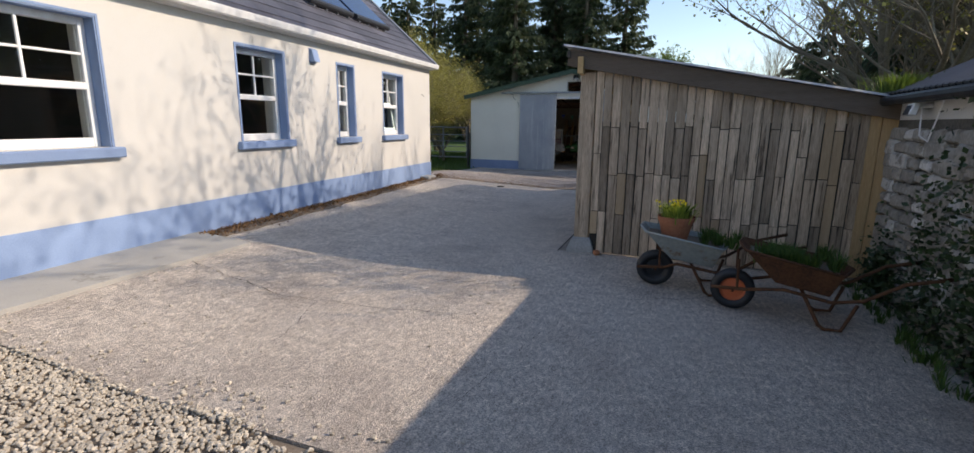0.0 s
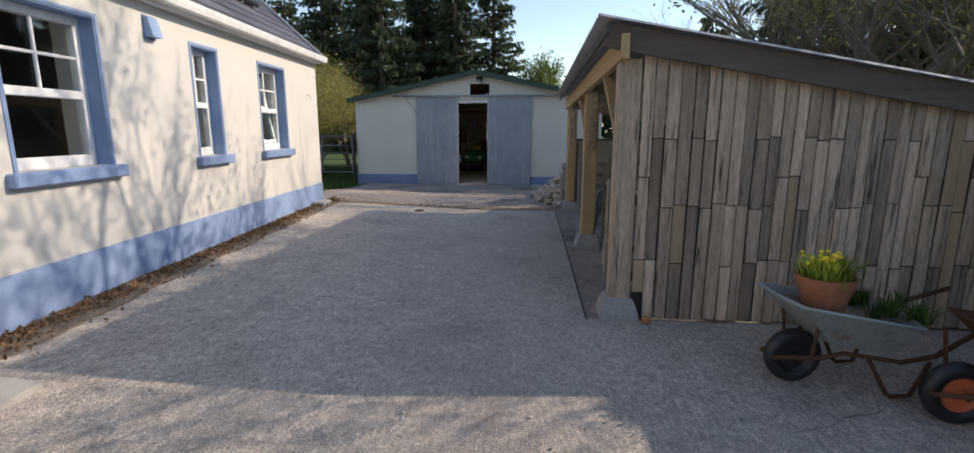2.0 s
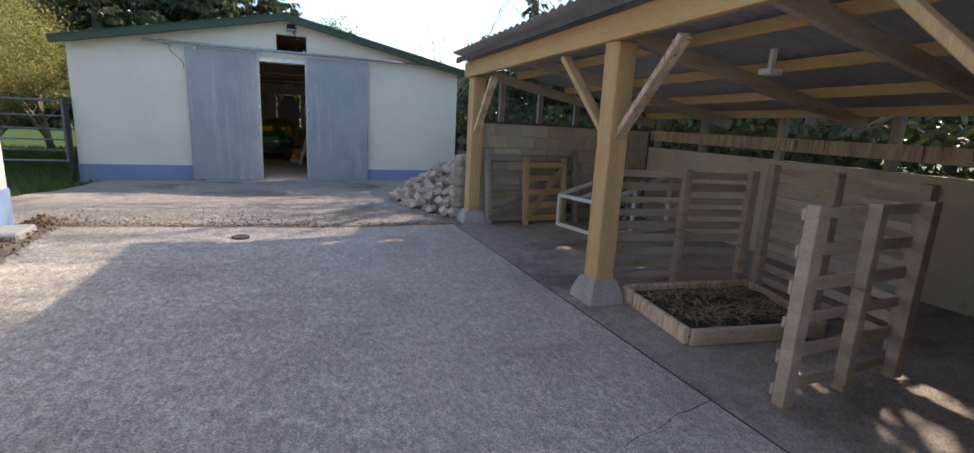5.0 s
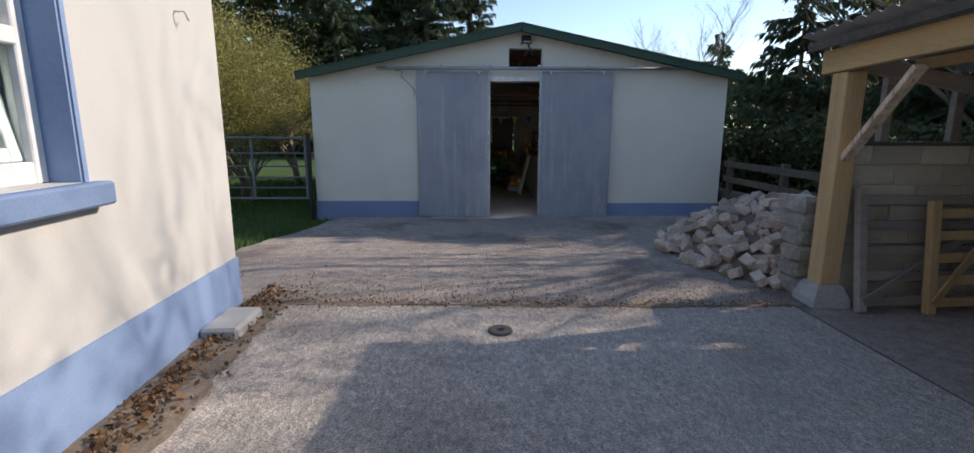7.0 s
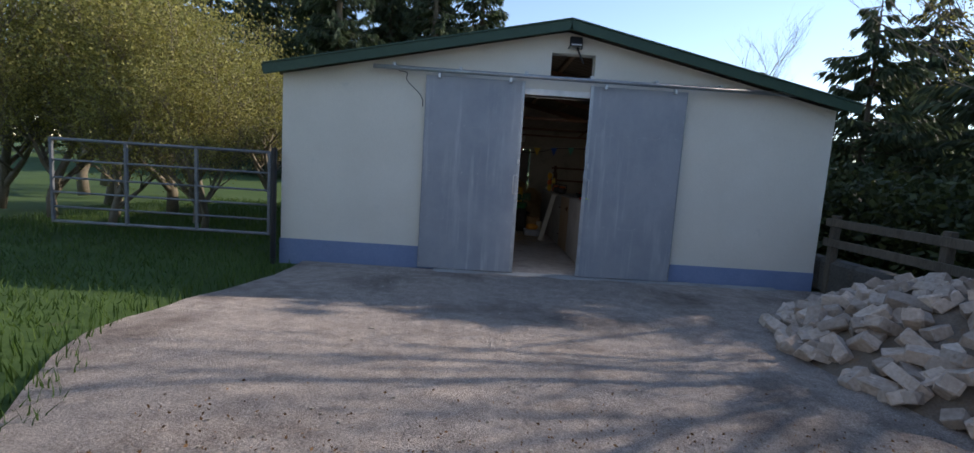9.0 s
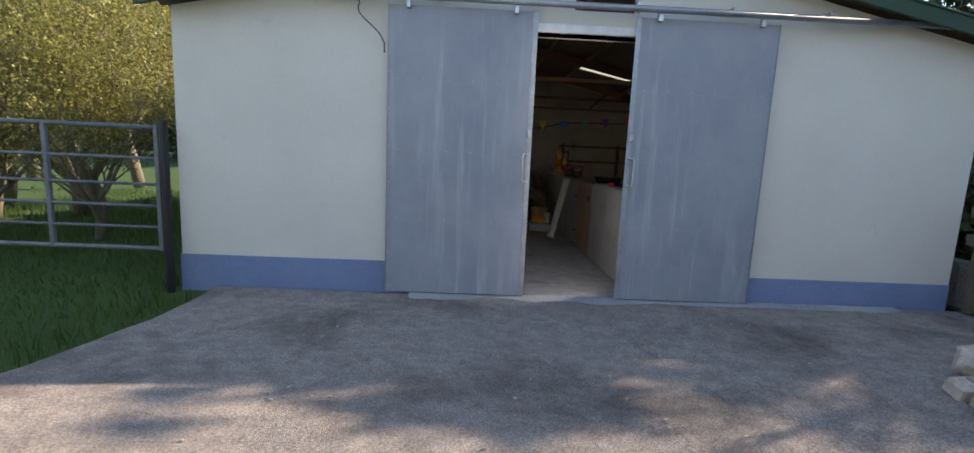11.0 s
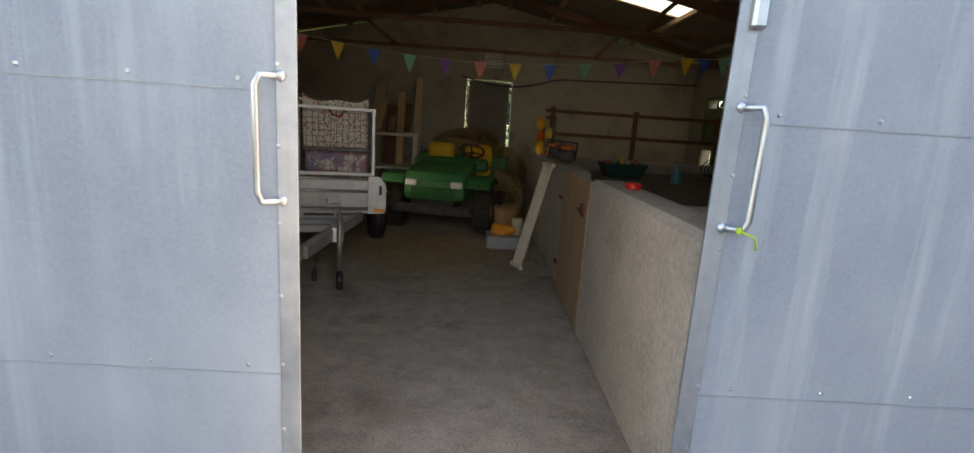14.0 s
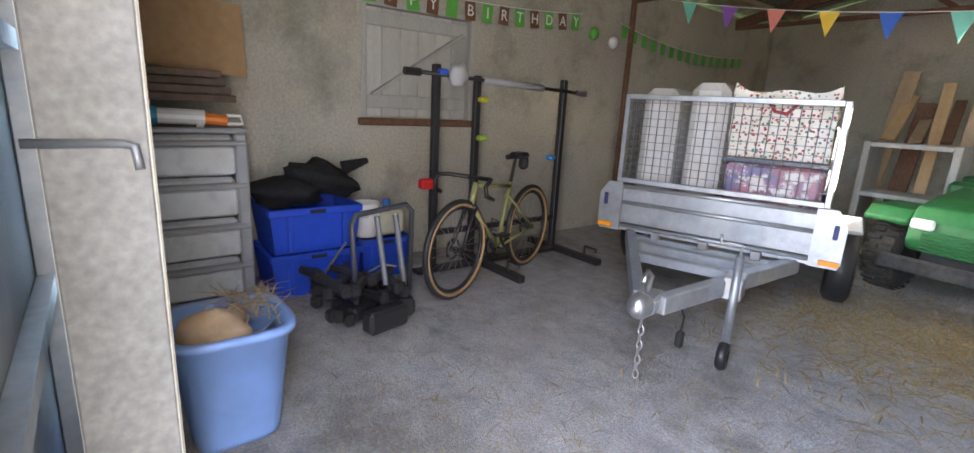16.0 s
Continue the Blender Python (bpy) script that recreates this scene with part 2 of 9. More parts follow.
def yard_concrete(name, a, b, dark, ridges=True, speckle=0.8, scuffs=False):
    """Tamped concrete: fine ridges drawn along y, exposed grit, soft dark patches, hairline cracks."""
    ma, t, bs = nodes_of(name)
    N, L = t.nodes.new, t.links.new
    geo = N("ShaderNodeNewGeometry")

    def nz(scale, detail, rough, sc=(1, 1, 1)):
        mp = N("ShaderNodeMapping")
        mp.inputs["Scale"].default_value = sc
        L(geo.outputs["Position"], mp.inputs[0])
        n = N("ShaderNodeTexNoise")
        n.inputs["Scale"].default_value, n.inputs["Detail"].default_value, n.inputs["Roughness"].default_value = scale, detail, rough
        L(mp.outputs[0], n.inputs[0])
        return n.outputs[0]

    def blend(fac, x, y, mode="MIX"):
        m = N("ShaderNodeMix")
        m.data_type, m.blend_type = "RGBA", mode
        for i, s in ((0, fac), (6, x), (7, y)):
            if hasattr(s, "links"):
                L(s, m.inputs[i])
            else:
                m.inputs[i].default_value = s
        return m.outputs[2]

    def ramp(x, lo, hi):
        r = N("ShaderNodeMapRange")
        r.inputs["From Min"].default_value, r.inputs["From Max"].default_value = lo, hi
        L(x, r.inputs[0])
        return r.outputs[0]

    grit, mid, big = nz(88, 4, 0.8), nz(7, 6, 0.72), nz(0.8, 7, 0.66)
    lines = nz(30, 3, 0.65, (1.0, 0.5, 1.0))
    col = blend(ramp(mid, 0.36, 0.64), (*a, 1), (*b, 1))
    col = blend(ramp(big, 0.5, 0.68), col, (*dark, 1))
    speck = ramp(grit, 0.38, 0.62)
    col = blend(speckle, col, blend(speck, (0.42, 0.41, 0.40, 1), (1.62, 1.58, 1.52, 1)), "MULTIPLY")
    if ridges:
        col = blend(0.5, col, blend(ramp(lines, 0.35, 0.65), (0.55, 0.55, 0.55, 1), (1.45, 1.43, 1.40, 1)), "MULTIPLY")
    if scuffs:
        col = blend(ramp(nz(1.7, 8, 0.74, (1.0, 1.7, 1.0)), 0.56, 0.70), col, blend(0.6, col, (0.12, 0.11, 0.10, 1)))
        col = blend(ramp(nz(1.5, 8, 0.8), 0.52, 0.66), col, blend(0.5, col, (0.62, 0.61, 0.60, 1)))
        col = blend(ramp(nz(13, 5, 0.75, (1.0, 0.4, 1.0)), 0.69, 0.73), col, (0.13, 0.11, 0.09, 1))
    L(col, bs.inputs["Base Color"])
    bs.inputs["Roughness"].default_value, bs.inputs["Specular IOR Level"].default_value = 0.9, 0.2
    hgt = N("ShaderNodeMath")
    hgt.operation = "MULTIPLY_ADD"
    hgt.inputs[1].default_value = 0.9 if ridges else 0.2
    L(lines, hgt.inputs[0])
    L(grit, hgt.inputs[2])
    bp = N("ShaderNodeBump")
    bp.inputs["Strength"].default_value, bp.inputs["Distance"].default_value = 1.0, 0.02
    L(hgt.outputs[0], bp.inputs["Height"])
    L(bp.outputs[0], bs.inputs["Normal"])
    return ma


def door_sheet(name):
    """Weathered zinc sheet: cloudy mottling, pale run marks that hang down, dull spots, fine spangle."""
    ma, t, bs = nodes_of(name)
    N, L = t.nodes.new, t.links.new
    geo = N("ShaderNodeNewGeometry")

    def nz(scale, detail, rough, sc, lo, hi):
        mp = N("ShaderNodeMapping")
        mp.inputs["Scale"].default_value = sc
        L(geo.outputs["Position"], mp.inputs[0])
        n = N("ShaderNodeTexNoise")
        n.inputs["Scale"].default_value, n.inputs["Detail"].default_value, n.inputs["Roughness"].default_value = scale, detail, rough
        L(mp.outputs[0], n.inputs[0])
        r = N("ShaderNodeMapRange")
        r.inputs["From Min"].default_value, r.inputs["From Max"].default_value = lo, hi
        L(n.outputs[0], r.inputs[0])
        return r.outputs[0]

    def blend(fac, x, y):
        m = N("ShaderNodeMix")
        m.data_type = "RGBA"
        for i, q in ((0, fac), (6, x), (7, y)):
            if hasattr(q, "links"):
                L(q, m.inputs[i])
            else:
                m.inputs[i].default_value = q
        return m.outputs[2]

    def times(x, y):
        m = N("ShaderNodeMath")
        m.operation = "MULTIPLY"
        L(x, m.inputs[0])
        if hasattr(y, "links"):
            L(y, m.inputs[1])
        else:
            m.inputs[1].default_value = y
        return m.outputs[0]

    cloud = nz(1.6, 7, 0.68, (1.0, 1.0, 0.8), 0.32, 0.68)
    runs = nz(9.0, 4, 0.6, (1.6, 1.6, 0.10), 0.50, 0.72)
    runs_where = nz(1.1, 4, 0.6, (1.0, 1.0, 0.7), 0.42, 0.62)
    spots = nz(5.5, 5, 0.7, (1, 1, 1), 0.70, 0.76)
    spangle = nz(120, 3, 0.7, (1, 1, 1), 0.35, 0.65)
    col = blend(cloud, (0.255, 0.285, 0.325, 1), (0.365, 0.39, 0.42, 1))
    col = blend(times(times(runs, runs_where), 1.0), col, (0.50, 0.52, 0.535, 1))
    col = blend(times(spots, 0.6), col, (0.20, 0.215, 0.235, 1))
    col = blend(times(spangle, 0.22), col, (0.47, 0.49, 0.51, 1))
    L(col, bs.inputs["Base Color"])
    bs.inputs["Roughness"].default_value, bs.inputs["Metallic"].default_value, bs.inputs["Specular IOR Level"].default_value = 0.6, 0.12, 0.35
    bp = N("ShaderNodeBump")
    bp.inputs["Strength"].default_value, bp.inputs["Distance"].default_value = 0.12, 0.01
    L(cloud, bp.inputs["Height"])
    L(bp.outputs[0], bs.inputs["Normal"])
    return ma


RENDER = surface("white_render", (0.63, 0.61, 0.56), (0.71, 0.69, 0.635), 0.88, 140, 0.7, 0.25, c=(0.54, 0.53, 0.48), where=0.64, spread=0.2, space="World")
BLUE = surface("blue_paint", (0.21, 0.30, 0.47), (0.26, 0.36, 0.54), 0.7, 90, 1.3, 0.2, c=(0.22, 0.30, 0.45), where=0.62, space="World")
BARN_RENDER = surface("barn_render", (0.69, 0.665, 0.575), (0.79, 0.765, 0.675), 0.88, 110, 1.1, 0.3, c=(0.50, 0.51, 0.47), where=0.64, spread=0.18, space="World")
BARN_BLUE = surface("barn_plinth_paint", (0.19, 0.265, 0.43), (0.26, 0.34, 0.52), 0.75, 60, 2.0, 0.3, c=(0.12, 0.13, 0.15), where=0.68, space="World")
WHITE = plain("white_upvc", (0.80, 0.80, 0.78), 0.35)
ROOM_SHADE = plain("room_shade", (0.05, 0.05, 0.05), 0.9)
PANE = glass("pane")
FROST = glass("frosted_pane", (0.6, 0.7, 0.7))
SLATE = surface("roof_slate", (0.075, 0.075, 0.09), (0.12, 0.12, 0.14), 0.55, 40, 2.0, 0.3, island=True)
SOLAR = plain("solar_glass", (0.01, 0.02, 0.06), 0.08, 0.0, 0.8, 0.5)
BLACK = plain("black_metal", (0.02, 0.02, 0.022), 0.45)
GREEN_TRIM = surface("green_trim", (0.035, 0.075, 0.05), (0.05, 0.10, 0.065), 0.5, 50, 2, 0.1, space="World")
TIN = surface("roof_tin", (0.13, 0.11, 0.08), (0.19, 0.16, 0.12), 0.55, 30, 2, 0.1, space="World")
GALV = door_sheet("galvanised_sheet")
GALV2 = surface("galvanised_steel", (0.33, 0.35, 0.37), (0.48, 0.50, 0.51), 0.48, 30, 6, 0.05, 0.75, mix=0.7)
STEEL = plain("zinc_steel", (0.55, 0.56, 0.57), 0.35, 0.9)
YARD = yard_concrete("yard_concrete", (0.53, 0.475, 0.425), (0.67, 0.61, 0.545), (0.44, 0.39, 0.35))
APRON = yard_concrete("apron_concrete", (0.36, 0.31, 0.275), (0.52, 0.455, 0.40), (0.20, 0.165, 0.145), False, 0.7)
BARN_FLOOR = yard_concrete("barn_floor_concrete", (0.40, 0.385, 0.375), (0.57, 0.555, 0.54), (0.25, 0.232, 0.215), False, 0.42, True)
PATH_CON = surface("path_concrete", (0.40, 0.385, 0.35), (0.52, 0.50, 0.455), 0.9, 120, 1.2, 0.5, c=(0.24, 0.23, 0.2), where=0.62, space="World")
GRASS_EARTH = surface("grassy_earth", (0.035, 0.07, 0.015), (0.07, 0.12, 0.025), 0.95, 40, 0.9, 0.6, c=(0.08, 0.07, 0.04), where=0.63, space="World")
SOIL = surface("dirt", (0.15, 0.118, 0.088), (0.26, 0.21, 0.16), 0.95, 60, 4, 0.9, c=(0.24, 0.14, 0.07), where=0.56, space="World", gap=0.01)
GRAVEL = surface("gravel_pebble", (0.38, 0.33, 0.26), (0.58, 0.52, 0.43), 0.8, 60, 14, 0.2, island=True)
CONCRETE = surface("rough_concrete", (0.27, 0.265, 0.25), (0.44, 0.43, 0.405), 0.92, 45, 1.8, 0.5, c=(0.20, 0.19, 0.172), where=0.54, spread=0.28, space="World", gap=0.006)
INNER = surface("barn_inner_plaster", (0.35, 0.32, 0.262), (0.53, 0.49, 0.41), 0.93, 50, 0.9, 0.55, c=(0.15, 0.145, 0.105), where=0.50, spread=0.30, space="World", gap=0.006)
BLOCK = surface("pale_block", (0.42, 0.38, 0.29), (0.55, 0.50, 0.39), 0.92, 60, 2.5, 0.5, c=(0.28, 0.24, 0.17), where=0.6)
OLD_WOOD = surface("weathered_plank", (0.255, 0.188, 0.13), (0.665, 0.515, 0.375), 0.85, 30, 2.2, 0.8, 0, (6, 6, 0.35), c=(0.085, 0.06, 0.042), where=0.56, spread=0.10, vary=0.44)
TAN_WOOD = surface("tan_timber", (0.42, 0.27, 0.13), (0.58, 0.40, 0.21), 0.75, 30, 2.0, 0.4, 0, (6, 6, 0.4), c=(0.20, 0.12, 0.06), where=0.64)
LONG_WOOD = surface("tan_beam", (0.46, 0.29, 0.13), (0.62, 0.42, 0.21), 0.75, 30, 2.0, 0.4, 0, (6, 0.4, 6), c=(0.20, 0.12, 0.06), where=0.64)
GREY_WOOD = surface("grey_board", (0.20, 0.175, 0.15), (0.34, 0.30, 0.26), 0.85, 30, 2.2, 0.5, 0, (0.4, 6, 6), c=(0.08, 0.07, 0.06), where=0.6)
PALLET = surface("pallet_wood", (0.28, 0.225, 0.17), (0.47, 0.395, 0.31), 0.85, 40, 2.2, 0.5, 0, (1, 1, 5), c=(0.10, 0.075, 0.055), where=0.6)
STONE = surface("field_stone", (0.22, 0.20, 0.17), (0.40, 0.37, 0.32), 0.9, 30, 5, 0.7, c=(0.16, 0.15, 0.13), where=0.6, gap=0.01)
RUBBLE = surface("rubble_stone", (0.36, 0.285, 0.225), (0.57, 0.475, 0.39), 0.9, 30, 6, 0.8, c=(0.15, 0.10, 0.07), where=0.62, gap=0.012, vary=0.34)
MORTAR = surface("dark_mortar", (0.07, 0.065, 0.055), (0.15, 0.14, 0.12), 0.95, 40, 3, 0.8, space="World", gap=0.02)
BARK = surface("bark", (0.09, 0.075, 0.055), (0.17, 0.145, 0.11), 0.95, 30, 3, 0.7, 0, (3, 3, 0.6), gap=0.01)
TWIG = surface("pale_bark", (0.16, 0.13, 0.09), (0.27, 0.23, 0.16), 0.95, 30, 3, 0.4)
NEEDLES = leafy("spruce_needles", (0.04, 0.06, 0.03), (0.11, 0.145, 0.07), 0.7, 0.4)
BUDS = leafy("spring_leaves", (0.12, 0.11, 0.025), (0.46, 0.42, 0.11), 0.6, 0.35)
FRESH = leafy("fresh_green_leaves", (0.09, 0.14, 0.02), (0.18, 0.25, 0.04), 0.6, 0.35)
BLADES = leafy("grass_blades", (0.035, 0.085, 0.012), (0.10, 0.17, 0.03), 0.7, 0.3)
IVY = leafy("ivy_leaves", (0.02, 0.04, 0.012), (0.05, 0.085, 0.025), 0.5, 0.15)
STRAW = leafy("straw", (0.36, 0.255, 0.12), (0.60, 0.47, 0.27), 0.8, 0.15)
RUST = surface("rusty_steel", (0.07, 0.032, 0.018), (0.17, 0.075, 0.035), 0.85, 50, 5, 0.4, 0.3)

# ---- ground ----
def slope(a, b, x):
    s = min(1, max(0, (x - a) / (b - a)))
    return s * s * (3 - 2 * s)


def lift(x, y):
    """Height of the ground: level yard, rising softly to the house."""
    return 0.21 * min(1, max(0, (-2.6 - x) / 3.1)) * (1 - slope(11.2, 15.5, y)) * slope(40, 20, -x)


def seam_y(x):
    """The joint between yard and apron runs slightly askew to the house corner."""
    return 11.22 - 0.50 * min(1, max(0, (-2.6 - x) / 3.1))


HX, HK = -5.070, -0.066          # line of the house wall: x = HX + HK * y
HOUSE_END = 10.70
HDIR = Vector((-HK, -1, 0)).normalized()   # along the wall, from the far corner towards the start
HOUT = Vector((1, -HK, 0)).normalized()    # out of the wall
HC = Vector((HX + HK * HOUSE_END, HOUSE_END, 0))


def hp(u, out, z):
    return HC + HDIR * u + HOUT * out + Vector((0, 0, z))


def sheet(xs, ys, fn):
    m = Mesh()
    for y in ys:
        for x in xs:
            m.v.append((x, y, fn(x, y)))
    n = len(xs)
    for j in range(len(ys) - 1):
        for i in range(n - 1):
            a = j * n + i
            m.f.append((a, a + 1, a + n + 1, a + n))
    return m


def steps(a, b, d):
    n = max(1, round((b - a) / d))
    return [a + (b - a) * i / n for i in range(n + 1)]


far = [-900, -300, -120, -60, -35]
xs = far + steps(-22, 16, 0.5) + [24, 35, 60, 120, 300, 900]
ys = far + steps(-14, 30, 0.5) + [36, 45, 60, 120, 300, 900]
solid("ground", sheet(xs, ys, lambda x, y: lift(x, y) - (0.06 if -7.2 < x < 8 and -14 < y < 27 else 0.0) + 0.05 * noise.noise(Vector((x * 0.3, y * 0.3, 0))) * (0 if -9 < x < 8 and -14 < y < 27 else 1)), GRASS_EARTH, "rough grassy ground reaching to the horizon", "ground", kind="structure", smooth=True)


def patch(name, x0, x1, y0, y1, material, label, left=None, up=0.0, d=0.22, kind_name="pavement", right=None, rough=0.006, begin=None, end=None):
    m = Mesh()
    ny = round((y1 - y0) / d)
    nx = round((x1 - x0) / d)
    for j in range(ny + 1):
        y = y0 + (y1 - y0) * j / ny
        yn = y
        a = left(y) if left else x0
        for i in range(nx + 1):
            x = a + ((right(yn) if right else x1) - a) * i / nx
            ya, yb = begin(x) if begin else y0, end(x) if end else y1
            y = ya + (yb - ya) * j / ny
            m.v.append((x, y, lift(x, y) + up + 0.006 * noise.noise(Vector((x * 0.9, y * 0.9, 3))) + (rough - 0.006) * (noise.noise(Vector((x * 9, y * 9, 1))) + 0.6 * noise.noise(Vector((x * 23, y * 23, 5)))))) 
    for j in range(ny):
        for i in range(nx):
            a = j * (nx + 1) + i
            m.f.append((a, a + 1, a + nx + 2, a + nx + 1))
    # a skirt, so that the slab has depth
    n0 = len(m.v)
    edge = list(range(nx + 1)) + [j * (nx + 1) + nx for j in range(1, ny + 1)] + [ny * (nx + 1) + i for i in range(nx - 1, -1, -1)] + [j * (nx + 1) for j in range(ny - 1, 0, -1)]
    for e in edge:
        x, y, z = m.v[e]
        m.v.append((x, y, z - 0.15))
    k = len(edge)
    for i in range(k):
        m.f.append((edge[i], n0 + i, n0 + (i + 1) % k, edge[(i + 1) % k]))
    return solid(name, m, material, label, kind_name, kind="structure", smooth=False)


house_x = lambda y: HX + HK * y
patch("pavement", -5.3, -0.86, 0.34, 11.19, YARD, "tamped grey concrete yard with fine ridges", lambda y: house_x(y) + 0.34, d=0.25, end=lambda x: seam_y(x) - 0.015)
patch("pavement", -0.87, 2.6, -6.0, 4.93, YARD, "tamped grey concrete yard in front of the shed", up=-0.002)
patch("floor_shed", -0.845, 2.7, 4.94, 11.2, APRON, "smooth concrete floor under the open shed", up=-0.006, kind_name="floor")


def grass_line(y):
    return -5.95 - 0.95 * slope(10.9, 13.2, y) + 0.3 * slope(13.5, 15.9, y) + 0.06 * noise.noise(Vector((0, y * 2.3, 1)))


patch("pavement", -6.0, 0.9, 11.22, 16.2, APRON, "worn stained concrete apron before the barn", grass_line, up=-0.004, begin=lambda x: seam_y(x) + 0.015)
patch("pavement", -5.45, -4.38, -3.0, 3.13, PATH_CON, "raised pale concrete path beside the house", lambda y: house_x(y) + 0.01, up=0.045, d=0.3)
patch("ground_dirt", -5.9, -5.2, 3.14, 10.72, SOIL, "strip of dirt and dead leaves along the house", lambda y: house_x(y) + 0.01, up=0.014, d=0.07, kind_name="ground", right=lambda y: house_x(y) + 0.36 + 0.08 * noise.noise(Vector((0, y * 1.7, 2))) + 0.05 * noise.noise(Vector((0, y * 7, 2))), rough=0.022)
patch("ground_gravel", -8.0, -0.88, -8.0, 0.335, SOIL, "gravelly earth under loose pebbles", up=-0.02, kind_name="ground")

# earth showing in the joint before the apron
m = Mesh()
m.grid(160, 6, lambda s, t: (-5.75 + 4.9 * s, seam_y(-5.75 + 4.9 * s) + (0.025 + 0.10 * max(0, noise.noise(Vector((s * 9, 0, 4)))) + 0.05 * abs(noise.noise(Vector((s * 33, 0, 4))))) * (2 * t - 1) + 0.03 * noise.noise(Vector((s * 40, t * 3, 0))), lift(-5.75 + 4.9 * s, 11.19) - 0.004 + 0.012 * math.sin(math.pi * t)))
solid("dirt_seam", m, SOIL, "thin line of earth in the joint between slabs", "dirt", kind="stuff", smooth=True)


# ---- walls with openings ----
def wall_mesh(place, length, z0, z1, thick, holes, m=None, top=None):
    """place(u, out, z); holes are (u0, u1, z0, z1). top(u) bends the upper edge."""
    m = m or Mesh()
    us = sorted({0.0, length, *[h[0] for h in holes], *[h[1] for h in holes], *([length / 2] if top else [])})
    zs = sorted({z0, z1, *[h[2] for h in holes], *[h[3] for h in holes]})

    def is_solid(i, j):
        if not (0 <= i < len(us) - 1 and 0 <= j < len(zs) - 1):
            return False
        u, z = (us[i] + us[i + 1]) / 2, (zs[j] + zs[j + 1]) / 2
        return not any(h[0] < u < h[1] and h[2] < z < h[3] for h in holes)

    def pt(i, j, out):
        z = zs[j]
        if top and j == len(zs) - 1:
            z = top(us[i])
        return place(us[i], out, z)

    for i in range(len(us) - 1):
        for j in range(len(zs) - 1):
            if not is_solid(i, j):
                continue
            quads = [[(i, j, 0), (i, j + 1, 0), (i + 1, j + 1, 0), (i + 1, j, 0)], [(i, j, -thick), (i + 1, j, -thick), (i + 1, j + 1, -thick), (i, j + 1, -thick)]]
            for di, dj, a, b in ((-1, 0, (i, j), (i, j + 1)), (1, 0, (i + 1, j), (i + 1, j + 1)), (0, -1, (i, j), (i + 1, j)), (0, 1, (i, j + 1), (i + 1, j + 1))):
                if not is_solid(i + di, j + dj):
                    quads.append([(*a, 0), (*b, 0), (*b, -thick), (*a, -thick)])
            for q in quads:
                m.add([pt(*c) for c in q], [(0, 1, 2, 3)])
    return m


# ---- house ----
WINDOWS = [(8.56, 9.82), (5.68, 6.66), (3.66, 4.22), (1.56, 2.50)]   # along the wall
WZ0, WZ1, PLINTH, EAVES = 1.37, 2.71, 0.61, 3.06
HOUSE_LONG = 17.0
m = wall_mesh(hp, HOUSE_LONG, -0.1, EAVES, 0.42, [(a, b, WZ0, WZ1) for a, b in WINDOWS])
house = thing("house", "white rendered farmhouse with pale blue plinth and window surrounds", "house", at=HC)
part("wall", m, RENDER, house, "white rendered front wall")


end = Mesh()
prof = [(-0.42, -0.1), (-0.42, EAVES), (-3.6, EAVES + 3.15), (-7.2, EAVES), (-7.2, -0.1)]
for u0, u1 in ((0.0, 0.4), (HOUSE_LONG - 0.4, HOUSE_LONG)):
    end.add([hp(u0, o, z) for o, z in prof] + [hp(u1, o, z) for o, z in prof], [(0, 1, 2, 3, 4), (9, 8, 7, 6, 5)] + [(i, (i + 1) % 5, 5 + (i + 1) % 5, 5 + i) for i in range(5)])
end.add([hp(u, o, z) for u in (0, HOUSE_LONG) for o in (-7.2, -7.0) for z in (-0.1, EAVES)], [(0, 1, 3, 2), (4, 6, 7, 5), (0, 4, 5, 1), (2, 3, 7, 6), (0, 2, 6, 4), (1, 5, 7, 3)])
part("gable_wall", end, RENDER, house)
pl = Mesh()
pl.add([hp(u, o, z) for u in (-0.012, HOUSE_LONG) for o in (0.002, 0.014) for z in (-0.1, PLINTH)], [(0, 1, 3, 2), (4, 6, 7, 5), (0, 4, 5, 1), (2, 3, 7, 6), (0, 2, 6, 4), (1, 5, 7, 3)])
pl.add([hp(u, o, z) for u in (-0.014, -0.002) for o in (-7.2, 0.014) for z in (-0.1, PLINTH)], [(0, 1, 3, 2), (4, 6, 7, 5), (0, 4, 5, 1), (2, 3, 7, 6), (0, 2, 6, 4), (1, 5, 7, 3)])
part("plinth", pl, BLUE, house, "pale blue painted plinth")


def hbox(m, u0, u1, o0, o1, z0, z1, bev=0.0):
    turn = Matrix((HDIR, HOUT, Vector((0, 0, 1)))).transposed()
    return m.box(hp((u0 + u1) / 2, (o0 + o1) / 2, (z0 + z1) / 2), (abs(u1 - u0), abs(o1 - o0), abs(z1 - z0)), bev, turn)


